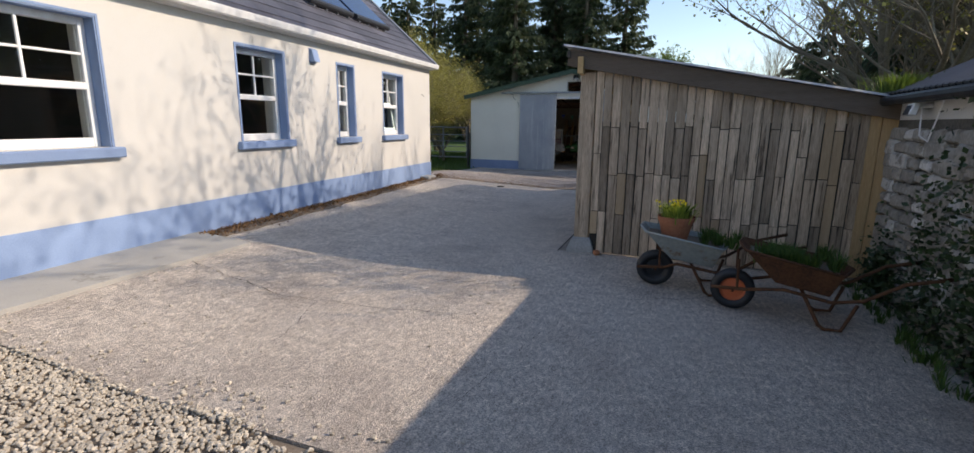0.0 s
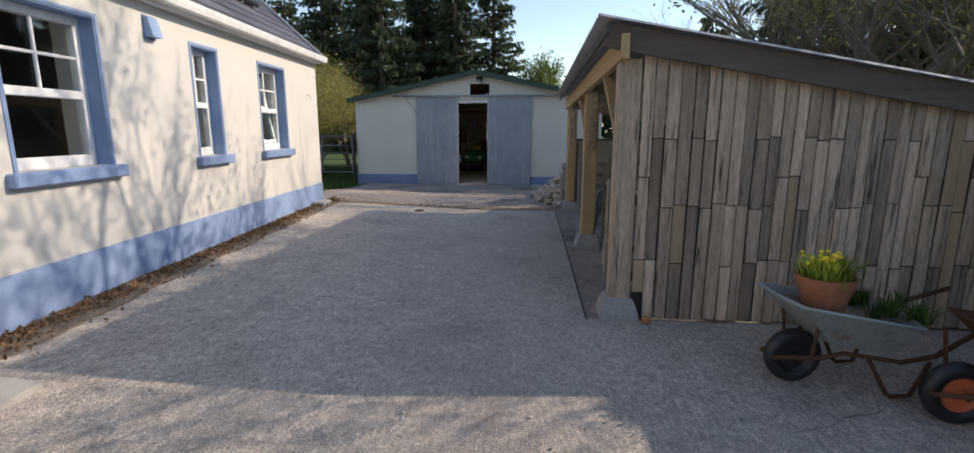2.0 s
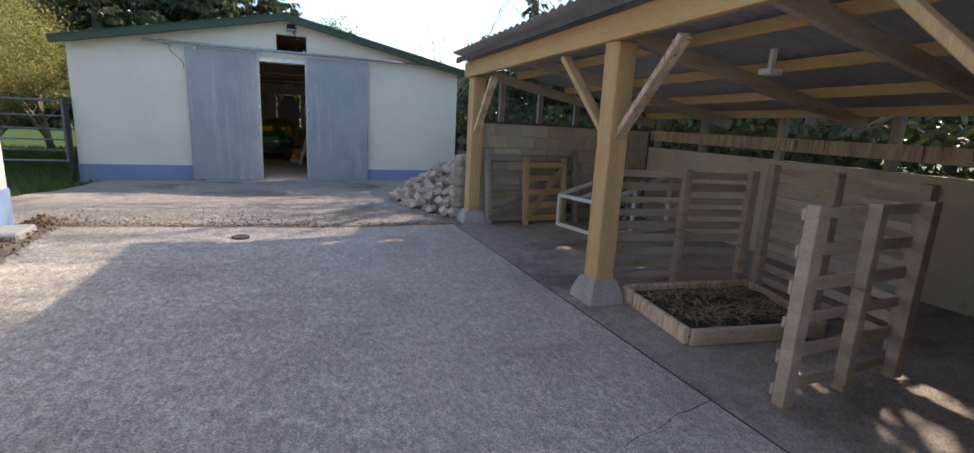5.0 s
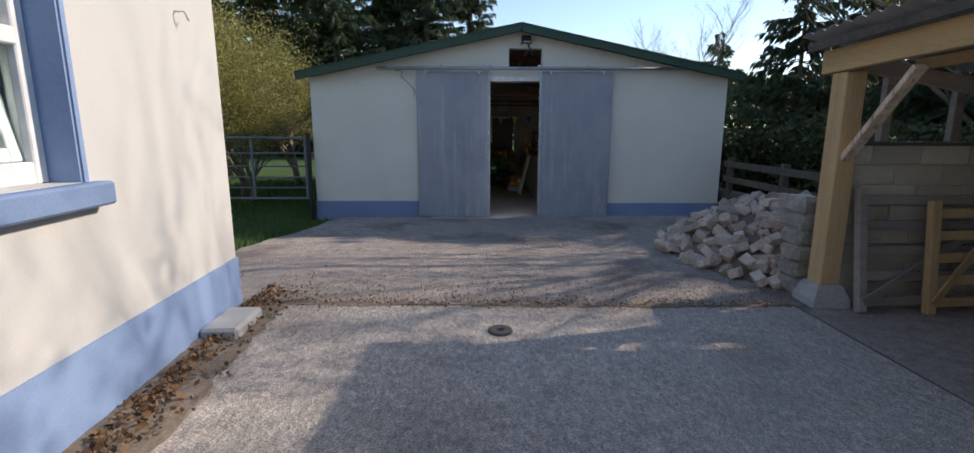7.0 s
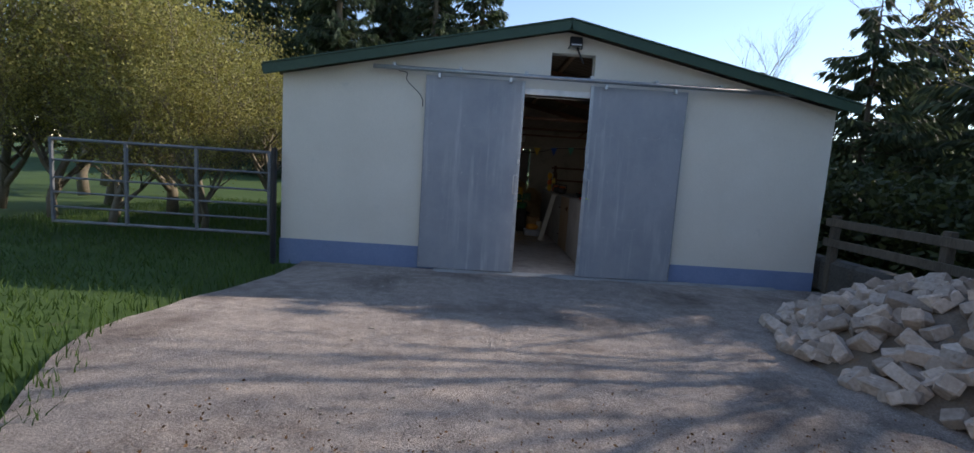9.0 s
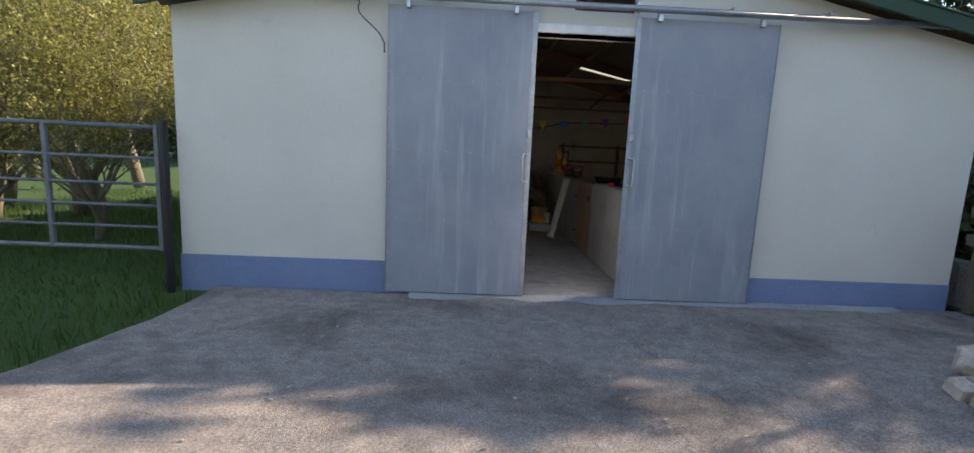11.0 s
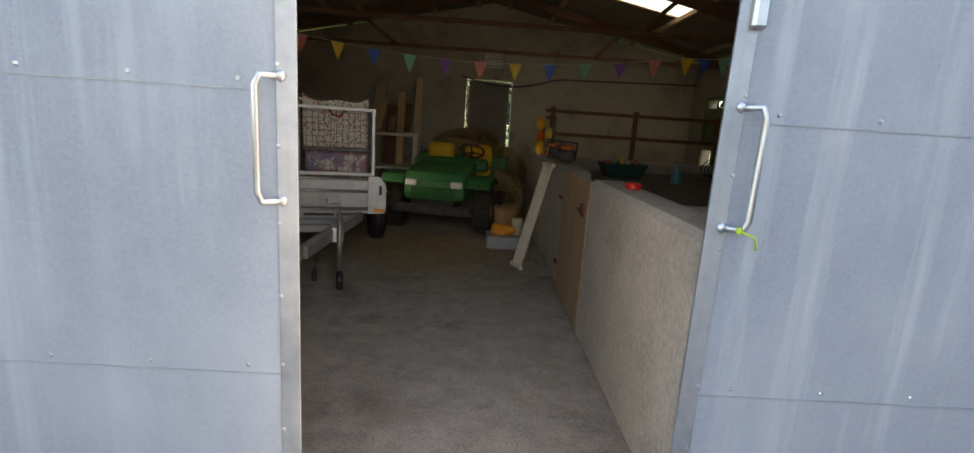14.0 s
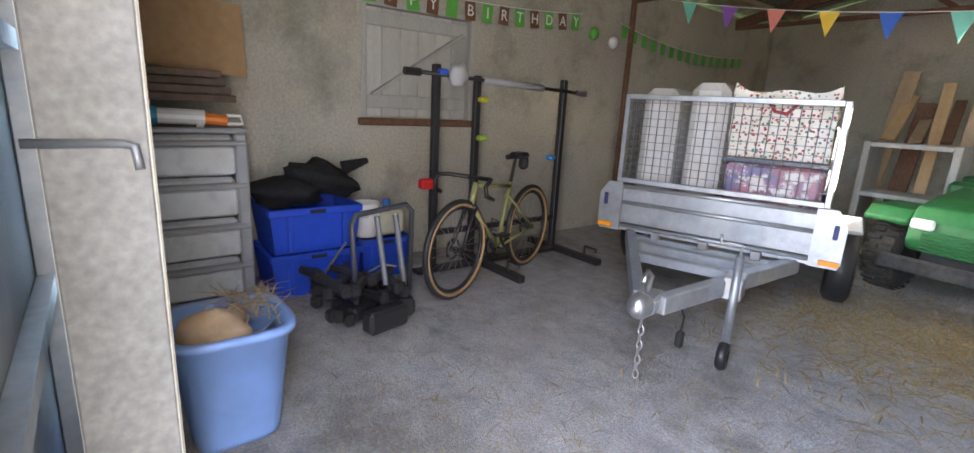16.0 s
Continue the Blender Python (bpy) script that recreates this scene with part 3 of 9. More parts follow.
def house_window(a, b, tilt=False):
    w = thing("window", "white sash window with glazing bars in a blue painted reveal", "window", group="house windows", at=hp((a + b) / 2, 0, WZ0))
    s = Mesh()
    hbox(s, a - 0.10, b + 0.10, -0.16, 0.085, WZ0 - 0.115, WZ0 - 0.002, 0.012)
    part("window_sill", s, BLUE, w, "thick blue painted sill")
    r = Mesh()
    hbox(r, a - 0.03, a - 0.002, 0.002, 0.010, WZ0, WZ1 + 0.03)
    hbox(r, b + 0.002, b + 0.03, 0.002, 0.010, WZ0, WZ1 + 0.03)
    hbox(r, a, b, 0.002, 0.010, WZ1 + 0.002, WZ1 + 0.03)
    hbox(r, a + 0.001, a + 0.012, -0.2, 0.001, WZ0, WZ1)
    hbox(r, b - 0.012, b - 0.001, -0.2, 0.001, WZ0, WZ1)
    hbox(r, a + 0.012, b - 0.012, -0.2, 0.001, WZ1 - 0.012, WZ1 - 0.001)
    part("surround", r, BLUE, w, "blue painted surround")
    f = Mesh()
    i0, i1, d0, d1 = a + 0.013, b - 0.013, -0.215, -0.135
    hbox(f, i0, i0 + 0.07, d0, d1, WZ0, WZ1 - 0.012, 0.006)
    hbox(f, i1 - 0.07, i1, d0, d1, WZ0, WZ1 - 0.012, 0.006)
    hbox(f, i0 + 0.07, i1 - 0.07, d0, d1, WZ0, WZ0 + 0.10, 0.006)
    hbox(f, i0 + 0.07, i1 - 0.07, d0, d1, WZ1 - 0.09, WZ1 - 0.012, 0.006)
    zm = WZ0 + 0.60
    hbox(f, i0 + 0.07, i1 - 0.07, d0 + 0.008, d1 + 0.012, zm, zm + 0.075, 0.006)
    part("window_frame", f, WHITE, w)
    g = Mesh()
    um = (a + b) / 2
    hbox(g, um - 0.014, um + 0.014, -0.168, -0.142, zm + 0.075, WZ1 - 0.09, 0.004)
    zq = (zm + 0.075 + WZ1 - 0.09) / 2
    hbox(g, i0 + 0.07, um - 0.014, -0.167, -0.143, zq - 0.013, zq + 0.013, 0.004)
    hbox(g, um + 0.014, i1 - 0.07, -0.167, -0.143, zq - 0.013, zq + 0.013, 0.004)
    part("glazing_bar", g, WHITE, w)
    for z0, z1 in ((WZ0 + 0.10, zm), (zm + 0.075, WZ1 - 0.09)):
        p = Mesh()
        hbox(p, i0 + 0.07, i1 - 0.07, -0.176, -0.170, z0, z1)
        ob = part("pane", p, FROST if tilt and z0 < zm else PANE, w)
        ob.visible_shadow = False
    if tilt:
        t = Mesh()
        turn = Matrix((HDIR, HOUT, Vector((0, 0, 1)))).transposed()
        lean = Matrix.Rotation(radians(9), 3, HDIR)
        c0 = hp((a + b) / 2, -0.20, WZ0 + 0.10)
        for du, dz, su, sz in ((-0.35, 0.56, 0.06, 1.12), (0.35, 0.56, 0.06, 1.12), (0, 0.03, 0.64, 0.06), (0, 1.09, 0.64, 0.06), (0, 0.60, 0.64, 0.05)):
            p = HDIR * du + Vector((0, 0, dz))
            t.box(c0 + lean @ p, (su, 0.05, sz), 0.005, lean @ turn)
        part("open_sash", t, WHITE, w, "white sash tilted ajar")
    return w


for k, (a, b) in enumerate(WINDOWS):
    house_window(a, b, k == 3)
# a shell behind the panes, near-black so its colour holds the rooms' shade
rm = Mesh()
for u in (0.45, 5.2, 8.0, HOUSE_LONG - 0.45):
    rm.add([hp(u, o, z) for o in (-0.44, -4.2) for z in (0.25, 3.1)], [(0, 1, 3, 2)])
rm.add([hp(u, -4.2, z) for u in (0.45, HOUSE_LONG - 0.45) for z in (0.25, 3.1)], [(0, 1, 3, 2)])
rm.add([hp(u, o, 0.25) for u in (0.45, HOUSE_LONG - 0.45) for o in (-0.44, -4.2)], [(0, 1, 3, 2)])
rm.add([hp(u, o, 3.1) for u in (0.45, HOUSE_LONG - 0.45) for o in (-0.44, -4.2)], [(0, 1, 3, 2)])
part("room", rm, ROOM_SHADE, house)

# roof: courses of slate on a slope, gutter, soffit, verge
rise = Vector((0, 0, 1)) * math.sin(radians(42)) - HOUT * math.cos(radians(42))
up_n = Vector((0, 0, 1)) * math.cos(radians(42)) + HOUT * math.sin(radians(42))
r0 = hp(-0.09, 0.16, EAVES + 0.03)
rf = Mesh()
for k in range(20):
    n = 34
    for i in range(n):
        u0 = (i + (k % 2) * 0.5) * 0.52 - 0.26
        u0, u1 = max(0, u0), min(HOUSE_LONG + 0.3, u0 + 0.515)
        if u1 - u0 < 0.03:
            continue
        a = r0 + rise * (k * 0.25 - 0.03) + up_n * 0.022
        b = r0 + rise * (k * 0.25 + 0.26) + up_n * 0.008
        lo = up_n * -0.010
        rf.add([a + HDIR * u0, a + HDIR * u1, b + HDIR * u1, b + HDIR * u0, a + HDIR * u0 + lo, a + HDIR * u1 + lo], [(0, 1, 2, 3), (4, 5, 1, 0)])
part("slate_covering", rf, SLATE, house, "dark grey slates")
de = Mesh()
tp = r0 + rise * 5.02
bk = hp(-0.09, -7.45, EAVES + 0.03)
L17 = HDIR * (HOUSE_LONG + 0.3)
de.add([r0, r0 + L17, tp + L17, tp, bk, bk + L17], [(0, 1, 2, 3), (3, 2, 5, 4)])
part("roof_deck", de, SLATE, house)
so = Mesh()
hbox(so, -0.05, HOUSE_LONG, 0.002, 0.095, EAVES - 0.06, EAVES + 0.0)
hbox(so, -0.05, HOUSE_LONG, 0.097, 0.118, EAVES - 0.05, EAVES + 0.06, 0.004)
part("fascia", so, WHITE, house, "white fascia and soffit")
gu = Mesh()
pr = [(0.205, 0.03), (0.215, -0.045), (0.25, -0.075), (0.30, -0.06), (0.32, 0.0), (0.325, 0.035), (0.312, 0.035), (0.305, 0.0), (0.29, -0.045), (0.25, -0.06), (0.225, -0.035), (0.217, 0.03)]
gu.add([hp(-0.10, o - 0.085, EAVES + 0.03 + z) for o, z in pr] + [hp(HOUSE_LONG, o - 0.085, EAVES + 0.03 + z) for o, z in pr], [(i, (i + 1) % 12, 12 + (i + 1) % 12, 12 + i) for i in range(12)] + [tuple(range(12))])
part("gutter", gu, WHITE, house, "white plastic gutter")
ve = Mesh()
ve.beam(r0 + up_n * 0.03 - HDIR * 0.02, tp + up_n * 0.03 - HDIR * 0.02, 0.10, 0.06, 0.01, up_n)
part("verge", ve, GALV2, house, "grey verge trim")
# solar collectors
for k, s0 in enumerate((1.25, 2.82)):
    sp = thing("solar_panel", "dark blue roof solar collector with black manifold bar", "solar panel", group="roof collectors", at=r0 + HDIR * (s0 + 0.72) + rise * 1.3 + up_n * 0.025)
    q = Mesh()
    turn = Matrix((HDIR, rise, -HDIR.cross(rise) if HDIR.cross(rise).dot(up_n) < 0 else HDIR.cross(rise))).transposed()
    q.box(r0 + HDIR * (s0 + 0.72) + rise * 2.08 + up_n * 0.10, (1.44, 1.9, 0.07), 0.01, turn)
    part("glass_face", q, SOLAR, sp)
    q = Mesh()
    q.tube([r0 + HDIR * s0 + rise * 1.05 + up_n * 0.10, r0 + HDIR * (s0 + 1.44) + rise * 1.05 + up_n * 0.10], 0.06, 10)
    part("manifold", q, BLACK, sp)
    for e in range(4):
        q = Mesh()
        q.beam(r0 + HDIR * (s0 + 0.15 + 0.38 * e) + rise * 0.98 + up_n * 0.04, r0 + HDIR * (s0 + 0.15 + 0.38 * e) + rise * 3.0 + up_n * 0.04, 0.04, 0.05, 0, up_n)
        part("mounting_rail", q, STEEL, sp)
# vent cover
ve = thing("wall_vent", "blue-grey metal vent cowl on the white wall", "vent", at=hp(4.93, 0, 2.76))
q = Mesh()
a = [hp(u, o, z) for u in (4.85, 5.01) for o, z in ((0.0, 2.86), (0.05, 2.86), (0.10, 2.66), (0.0, 2.66))]
q.add(a, [(0, 1, 2, 3), (7, 6, 5, 4)] + [(i, 4 + i, 4 + (i + 1) % 4, (i + 1) % 4) for i in range(4)])
part("cowl", q, BLUE, ve)
q = Mesh()
hbox(q, 4.84, 5.02, 0.001, 0.012, 2.64, 2.88, 0.002)
part("flange", q, BLUE, ve)

# ---- barn ----
BX0, BX1, BY, BYB, BE, BA, BXM = -6.93, 0.72, 16.24, 24.5, 2.56, 3.36, -3.0
front = lambda u, out, z: Vector((BX0 + u, BY - out, z))
W = BX1 - BX0
OP0, OP1 = -4.42 - BX0, -2.22 - BX0   # the opening behind the sliding doors
us_top = lambda u: BE + (BA - BE) * (1 - abs(u - W / 2) / (W / 2))
m = wall_mesh(front, W, -0.1, BE, 0.18, [(OP0, OP1, -0.1, 2.50)])
m.add([front(0, 0, BE), front(W / 2, 0, BA), front(W, 0, BE), front(0, -0.18, BE), front(W / 2, -0.18, BA), front(W, -0.18, BE)], [(0, 3, 4, 1), (1, 4, 5, 2)])
hx0, hx1, hz0, hz1 = -3.30 - BX0, -2.70 - BX0, 2.71, 3.08
for out in (0, -0.18):
    c = [front(0, out, BE), front(hx0, out, BE), front(hx1, out, BE), front(W, out, BE), front(hx0, out, us_top(hx0)), front(W / 2, out, BA), front(hx1, out, us_top(hx1)), front(hx0, out, hz0), front(hx1, out, hz0), front(hx0, out, hz1), front(hx1, out, hz1)]
    m.add(c, [(0, 1, 7, 9, 4), (1, 2, 8, 7), (2, 3, 6, 10, 8), (4, 9, 10, 6, 5)])
h = [front(x, o, z) for o in (0, -0.18) for x, z in ((hx0, hz0), (hx1, hz0), (hx1, hz1), (hx0, hz1))]
m.add(h, [(i, (i + 1) % 4, 4 + (i + 1) % 4, 4 + i) for i in range(4)])
barn = thing("barn", "low white rendered barn with blue plinth and green roof trim", "barn", at=(BXM, BY, 0))
part("front_wall", m, BARN_RENDER, barn, "white rendered front wall")
m = Mesh()
m.span((BX0, BY - 0.012, -0.1), (-4.42, BY - 0.002, 0.30))
m.span((BX0 - 0.012, BY - 0.012, -0.1), (BX0 - 0.002, BYB, 0.30))
part("plinth", m, BARN_BLUE, barn, "chipped blue painted plinth")
m = Mesh()
m.span((-2.22, BY - 0.012, -0.1), (BX1, BY - 0.002, 0.26))
part("plinth", m, BARN_BLUE, barn, "chipped blue painted plinth")
m = Mesh()
m.span((-4.42, BY + 0.002, 0.005), (-4.405, BY + 0.176, 2.495), 0.004)
part("jamb", m, CONCRETE, barn, "rough bare concrete door jamb")
# side and rear walls
lh = [(17.95 - 16.46, 18.93 - 16.46, 1.13, 1.95)]
m = wall_mesh(lambda u, o, z: Vector((BX0 - o, BY + 0.22 + u, z)), BYB - BY - 0.22, -0.1, BE, 0.13, lh)
part("side_wall", m, INNER, barn, "stained grey plastered wall")
rh = [(23.0 - 16.46, 23.62 - 16.46, 0.85, 1.95)]
m = wall_mesh(lambda u, o, z: Vector((BX1 + o, BY + 0.22 + u, z)), BYB - BY - 0.22, -0.1, BE, 0.13, rh)
part("side_wall", m, INNER, barn)
rd = (-3.50 - BX0, -2.68 - BX0)
m = wall_mesh(lambda u, o, z: Vector((BX0 + u, BYB + o, z)), W, -0.1, BE, 0.2, [(rd[0], rd[1], -0.1, 2.08)])
for yy in (BYB, BYB - 0.2):
    m.add([(BX0, yy, BE), (BX1, yy, BE), (BXM - 0.1, yy, BA)], [(0, 1, 2)])
part("rear_wall", m, INNER, barn)
m = wall_mesh(lambda u, o, z: Vector((BX0 + 0.001 + u, BY + 0.1805 - o, z)), W - 0.002, -0.1, 2.55, 0.004, [(OP0 - 0.01, OP1 + 0.01, -0.1, 2.51)])
part("inner_plaster", m, INNER, barn)
# roof sheets with skylight openings
def roof_side(x0, x1, lights):
    m = Mesh()
    y0, y1 = BY - 0.22, BYB + 0.2
    n = 46
    dx = x1 - x0
    segs = [0.0, 0.36, 0.74, 1.0]
    for i in range(n):
        ya, yb = y0 + (y1 - y0) * i / n, y0 + (y1 - y0) * (i + 1) / n
        for s in range(3):
            if s == 1 and any(a <= (ya + yb) / 2 <= b for a, b in lights):
                continue
            pts = []
            for y, lift_ in ((ya, 0.0), ((ya * 3 + yb) / 4, 0.03), ((ya + yb) / 2, 0.03), ((ya + yb * 3) / 4, 0.0), (yb, 0.0)):
                for q in (segs[s], segs[s + 1]):
                    pts.append((x0 + dx * q, y, BE + 0.03 + (BA - BE) * q + lift_))
            m.add(pts, [(0, 1, 3, 2), (2, 3, 5, 4), (4, 5, 7, 6), (6, 7, 9, 8)])
    return m


SKY_R = (21.5, 22.3)
roof = Mesh()
a = roof_side(BX0 - 0.16, BXM - 0.09, [])
b = roof_side(BX1 + 0.16, BXM - 0.12, [SKY_R])
roof.add(a.v, a.f)
roof.add(b.v, b.f)
weld(part("roof", roof, TIN, barn, "dark corrugated roof sheets"))
m = Mesh()
for xa, xb in ((BX0 - 0.18, BXM - 0.1), (BX1 + 0.18, BXM - 0.1)):
    p, q = Vector((xa, BY - 0.235, BE + 0.0)), Vector((xb, BY - 0.235, BA + 0.035))
    d = (q - p).normalized()
    m.beam(p, q + d * 0.01, 0.03, 0.13, 0.004, (0, 0, 1))
    m.beam(p + Vector((0, 0.05, 0.075)), q + Vector((0, 0.05, 0.075)), 0.16, 0.02, 0.003, (0, 0, 1))
part("verge_trim", m, GREEN_TRIM, barn, "dark green metal verge trim")
m = Mesh()
m.span((BX0 + 0.135, BY + 0.19, -0.08), (BX1 - 0.135, BYB - 0.21, 0.0))
m.span((-4.42, BY - 0.01, -0.08), (-2.22, BY + 0.188, 0.004))
solid("floor_barn", m, BARN_FLOOR, "dusty scuffed concrete barn floor", "floor", kind="structure")
m = Mesh()
m.grid(70, 8, lambda a, b: (-4.75 + 4.9 * a, 16.20 - (0.13 + 0.12 * noise.noise(Vector((a * 9, 0, 0))) + 0.05 * noise.noise(Vector((a * 31, 0, 0)))) * b, 0.018 * (1 - b) + 0.006 * noise.noise(Vector((a * 40, b * 4, 0))) * (1 - b) - 0.006 * b))
solid("door_ramp", m, CONCRETE, "crumbling pale concrete lip below the barn doors", "ramp", kind="structure", smooth=True)
# sliding doors
def slide_door(x0, x1, handle_x, side):
    d = thing("door", "grey galvanised sheet sliding barn door with rivets", "door", group="barn doors", at=((x0 + x1) / 2, 16.16, 0.02))
    m = Mesh()
    m.span((x0 + 0.004, 16.152, 0.022), (x1 - 0.004, 16.158, 2.655), 0.001)
    part("sheet", m, GALV, d, "streaked weathered galvanised sheet")
    m = Mesh()
    for xa, xb in ((x0, x0 + 0.05), (x1 - 0.05, x1)):
        m.span((xa, 16.16, 0.02), (xb, 16.205, 2.66), 0.004)
    for z in (0.045, 0.72, 1.36, 2.0, 2.63):
        m.span((x0 + 0.05, 16.16, z - 0.025), (x1 - 0.05, 16.20, z + 0.025))
    part("door_frame", m, GALV2, d, "box steel door frame")
    m = Mesh()
    for xa in (x0, x1):
        m.span((xa - 0.003, 16.146, 0.02), (xa + 0.003, 16.16, 2.66))
    ex = x1 if side > 0 else x0
    m.span((ex - 0.022, 16.1465, 0.02), (ex + 0.022, 16.1515, 2.66), 0.001)
    part("edge_strip", m, GALV2, d, "folded bright edge strip")
    for z in (0.72, 1.36, 2.0):
        m = Mesh()
        m.span((x0 + 0.01, 16.150, z - 0.001), (x1 - 0.01, 16.153, z + 0.001))
        part("seam", m, GALV2, d)
    rv = Mesh()
    for z in (0.74, 1.38, 2.02):
        for i in range(6):
            x = x0 + 0.1 + (x1 - x0 - 0.2) * i / 5
            rv.lathe([(0.0, 0.004), (0.004, 0.0035), (0.006, 0.0)], 8, Matrix.Translation((x, 16.152, z)) @ Matrix.Rotation(radians(90), 4, "X"))
    for i in range(16):
        for x in (x0 + 0.018, x1 - 0.018):
            rv.lathe([(0.0, 0.004), (0.004, 0.0035), (0.006, 0.0)], 8, Matrix.Translation((x, 16.148, 0.08 + 2.5 * i / 15)) @ Matrix.Rotation(radians(90), 4, "X"))
    part("rivets", rv, STEEL, d)
    m = Mesh()
    s = -side
    hz0_, hz1_ = 1.13, 1.39
    pts = [(handle_x, 16.15, hz0_), (handle_x + s * 0.02, 16.135, hz0_), (handle_x + s * 0.034, 16.12, hz0_ + 0.0), (handle_x + s * 0.042, 16.118, hz0_ + 0.02), (handle_x + s * 0.042, 16.118, hz1_ - 0.02), (handle_x + s * 0.034, 16.12, hz1_), (handle_x + s * 0.02, 16.135, hz1_), (handle_x, 16.15, hz1_)]
    m.tube(pts, 0.0075, 8)
    for z in (hz0_, hz1_):
        m.blob((handle_x, 16.146, z), (0.012, 0.008, 0.012), 0.3, 2, 8, 6)
    part("handle", m, STEEL, d, "bent steel bar handle", smooth=True)
    m = Mesh()
    m.span((handle_x - 0.012, 16.128, 1.545), (handle_x + 0.02, 16.15, 1.61), 0.006)
    part("latch_ring", m, STEEL, d)
    for x in (x0 + 0.18, x1 - 0.18):
        m = Mesh()
        m.span((x - 0.02, 16.10, 2.62), (x + 0.02, 16.15, 2.70), 0.004)
        part("hanger", m, STEEL, d)
    return d


slide_door(-4.98, -3.664, -3.675, 1)
slide_door(-2.725, -1.418, -2.713, -1)
tr = thing("door_track", "long galvanised steel rail with brackets above the doors", "rail", at=(-2.8, 16.1, 2.71))
m = Mesh()
m.tube([(-5.68, 16.09, 2.715), (0.25, 16.09, 2.715)], 0.03, 10)
part("tube_rail", m, GALV2, tr, smooth=True)
for i in range(7):
    m = Mesh()
    x = -5.4 + i * 0.88
    m.span((x - 0.02, 16.075, 2.725), (x + 0.02, BY - 0.001, 2.775), 0.004)
    part("bracket", m, STEEL, tr)
# floodlight, cable, hatch lintel
fl = thing("floodlight", "small grey floodlight above the hatch", "floodlight", at=(-3.0, 16.2, 3.24))
m = Mesh()
m.box((-3.0, 16.15, 3.22), (0.17, 0.06, 0.13), 0.012, Matrix.Rotation(radians(-20), 3, "X"))
part("housing", m, BLACK, fl)
m = Mesh()
m.box((-3.0, 16.117, 3.208), (0.14, 0.006, 0.10), 0.002, Matrix.Rotation(radians(-20), 3, "X"))
part("lens", m, plain("lamp_glass", (0.7, 0.72, 0.72), 0.2), fl)
m = Mesh()
m.span((-3.09, 16.15, 3.14), (-3.08, BY, 3.16))
part("bracket", m, BLACK, fl)
m = Mesh()
m.span((-2.92, 16.15, 3.14), (-2.91, BY, 3.16))
part("bracket", m, BLACK, fl)
m = Mesh()
m.tube([(-5.35 + 0.32 * s + 0.05 * math.sin(s * 9), 16.13, 2.68 - 0.45 * s * s) for s in [i / 10 for i in range(11)]], 0.006, 5)
solid("loose_cable", m, BLACK, "thin black cable hanging by the door", "cable", smooth=True)
m = Mesh()
m.tube([(-2.97 + 0.1 * math.sin(s * 3.1), 16.21, 3.14 - 0.2 * math.sin(s * 3.1) + 0.03 * s) for s in [i / 10 for i in range(11)]], 0.007, 5)
solid("lamp_cable", m, BLACK, "black cable looped under the floodlight", "cable", smooth=True)
m = Mesh()
m.span((-4.42, BY - 0.03, 2.50), (-2.22, BY + 0.24, 2.58), 0.006)
solid("lintel", m, WHITE, "pale flaking timber lintel over the doorway", "lintel", kind="structure")

# ---- open shed ----
SY = 4.95                                     # face of the plank wall
top_f = lambda x: 2.56 - 0.187 * (x + 0.75)   # upper edge of the front board
ROOFZ = lambda x, y: top_f(x) + 0.02 - 0.022 * (y - 4.8)
shed = thing("shed", "open timber shed with plank wall and sloping tin roof", "shed", at=(-0.57, 5.05, 0))


def post(x, y, top, material, name="post"):
    m = Mesh()
    m.span((x - 0.095, y - 0.095, 0.12), (x + 0.095, y + 0.095, top), 0.012)
    p = part(name, m, material, shed, "square timber post")
    b = Mesh()
    pts = [(x + sx * r, y + sy * r, z) for r, z in ((0.17, -0.03), (0.165, 0.06), (0.125, 0.17), (0.105, 0.2)) for sx, sy in ((-1, -1), (1, -1), (1, 1), (-1, 1))]
    pts = [(px + 0.012 * noise.noise(Vector((px * 9, py * 9, pz * 9))), py + 0.012 * noise.noise(Vector((py * 9, px * 7, pz * 9))), pz) for px, py, pz in pts]
    b.add(pts, [(4 * r + i, 4 * r + (i + 1) % 4, 4 * r + 4 + (i + 1) % 4, 4 * r + 4 + i) for r in range(3) for i in range(4)] + [(12, 13, 14, 15)])
    part("footing", b, CONCRETE, p, "rough cast concrete footing")
    return p


POSTS = [(-0.56, 5.06), (-0.54, 7.90), (-0.54, 11.33)]
post(-0.56, 5.06, 2.30, OLD_WOOD)
post(-0.54, 7.90, 2.21, TAN_WOOD)
post(-0.54, 11.33, 2.13, TAN_WOOD)
m = Mesh()
m.beam((-0.64, 4.82, 2.37), (-0.64, 11.52, 2.225), 0.07, 0.20, 0.006)
part("eaves_beam", m, LONG_WOOD, shed, "long tan eaves beam")
m = Mesh()
m.beam((-0.79, 4.80, 2.50), (-0.79, 11.55, 2.355), 0.03, 0.075, 0.004)
part("edge_board", m, surface("dark_felt_edge", (0.06, 0.055, 0.05), (0.13, 0.11, 0.09), 0.9, 30, 2, 0.3), shed)
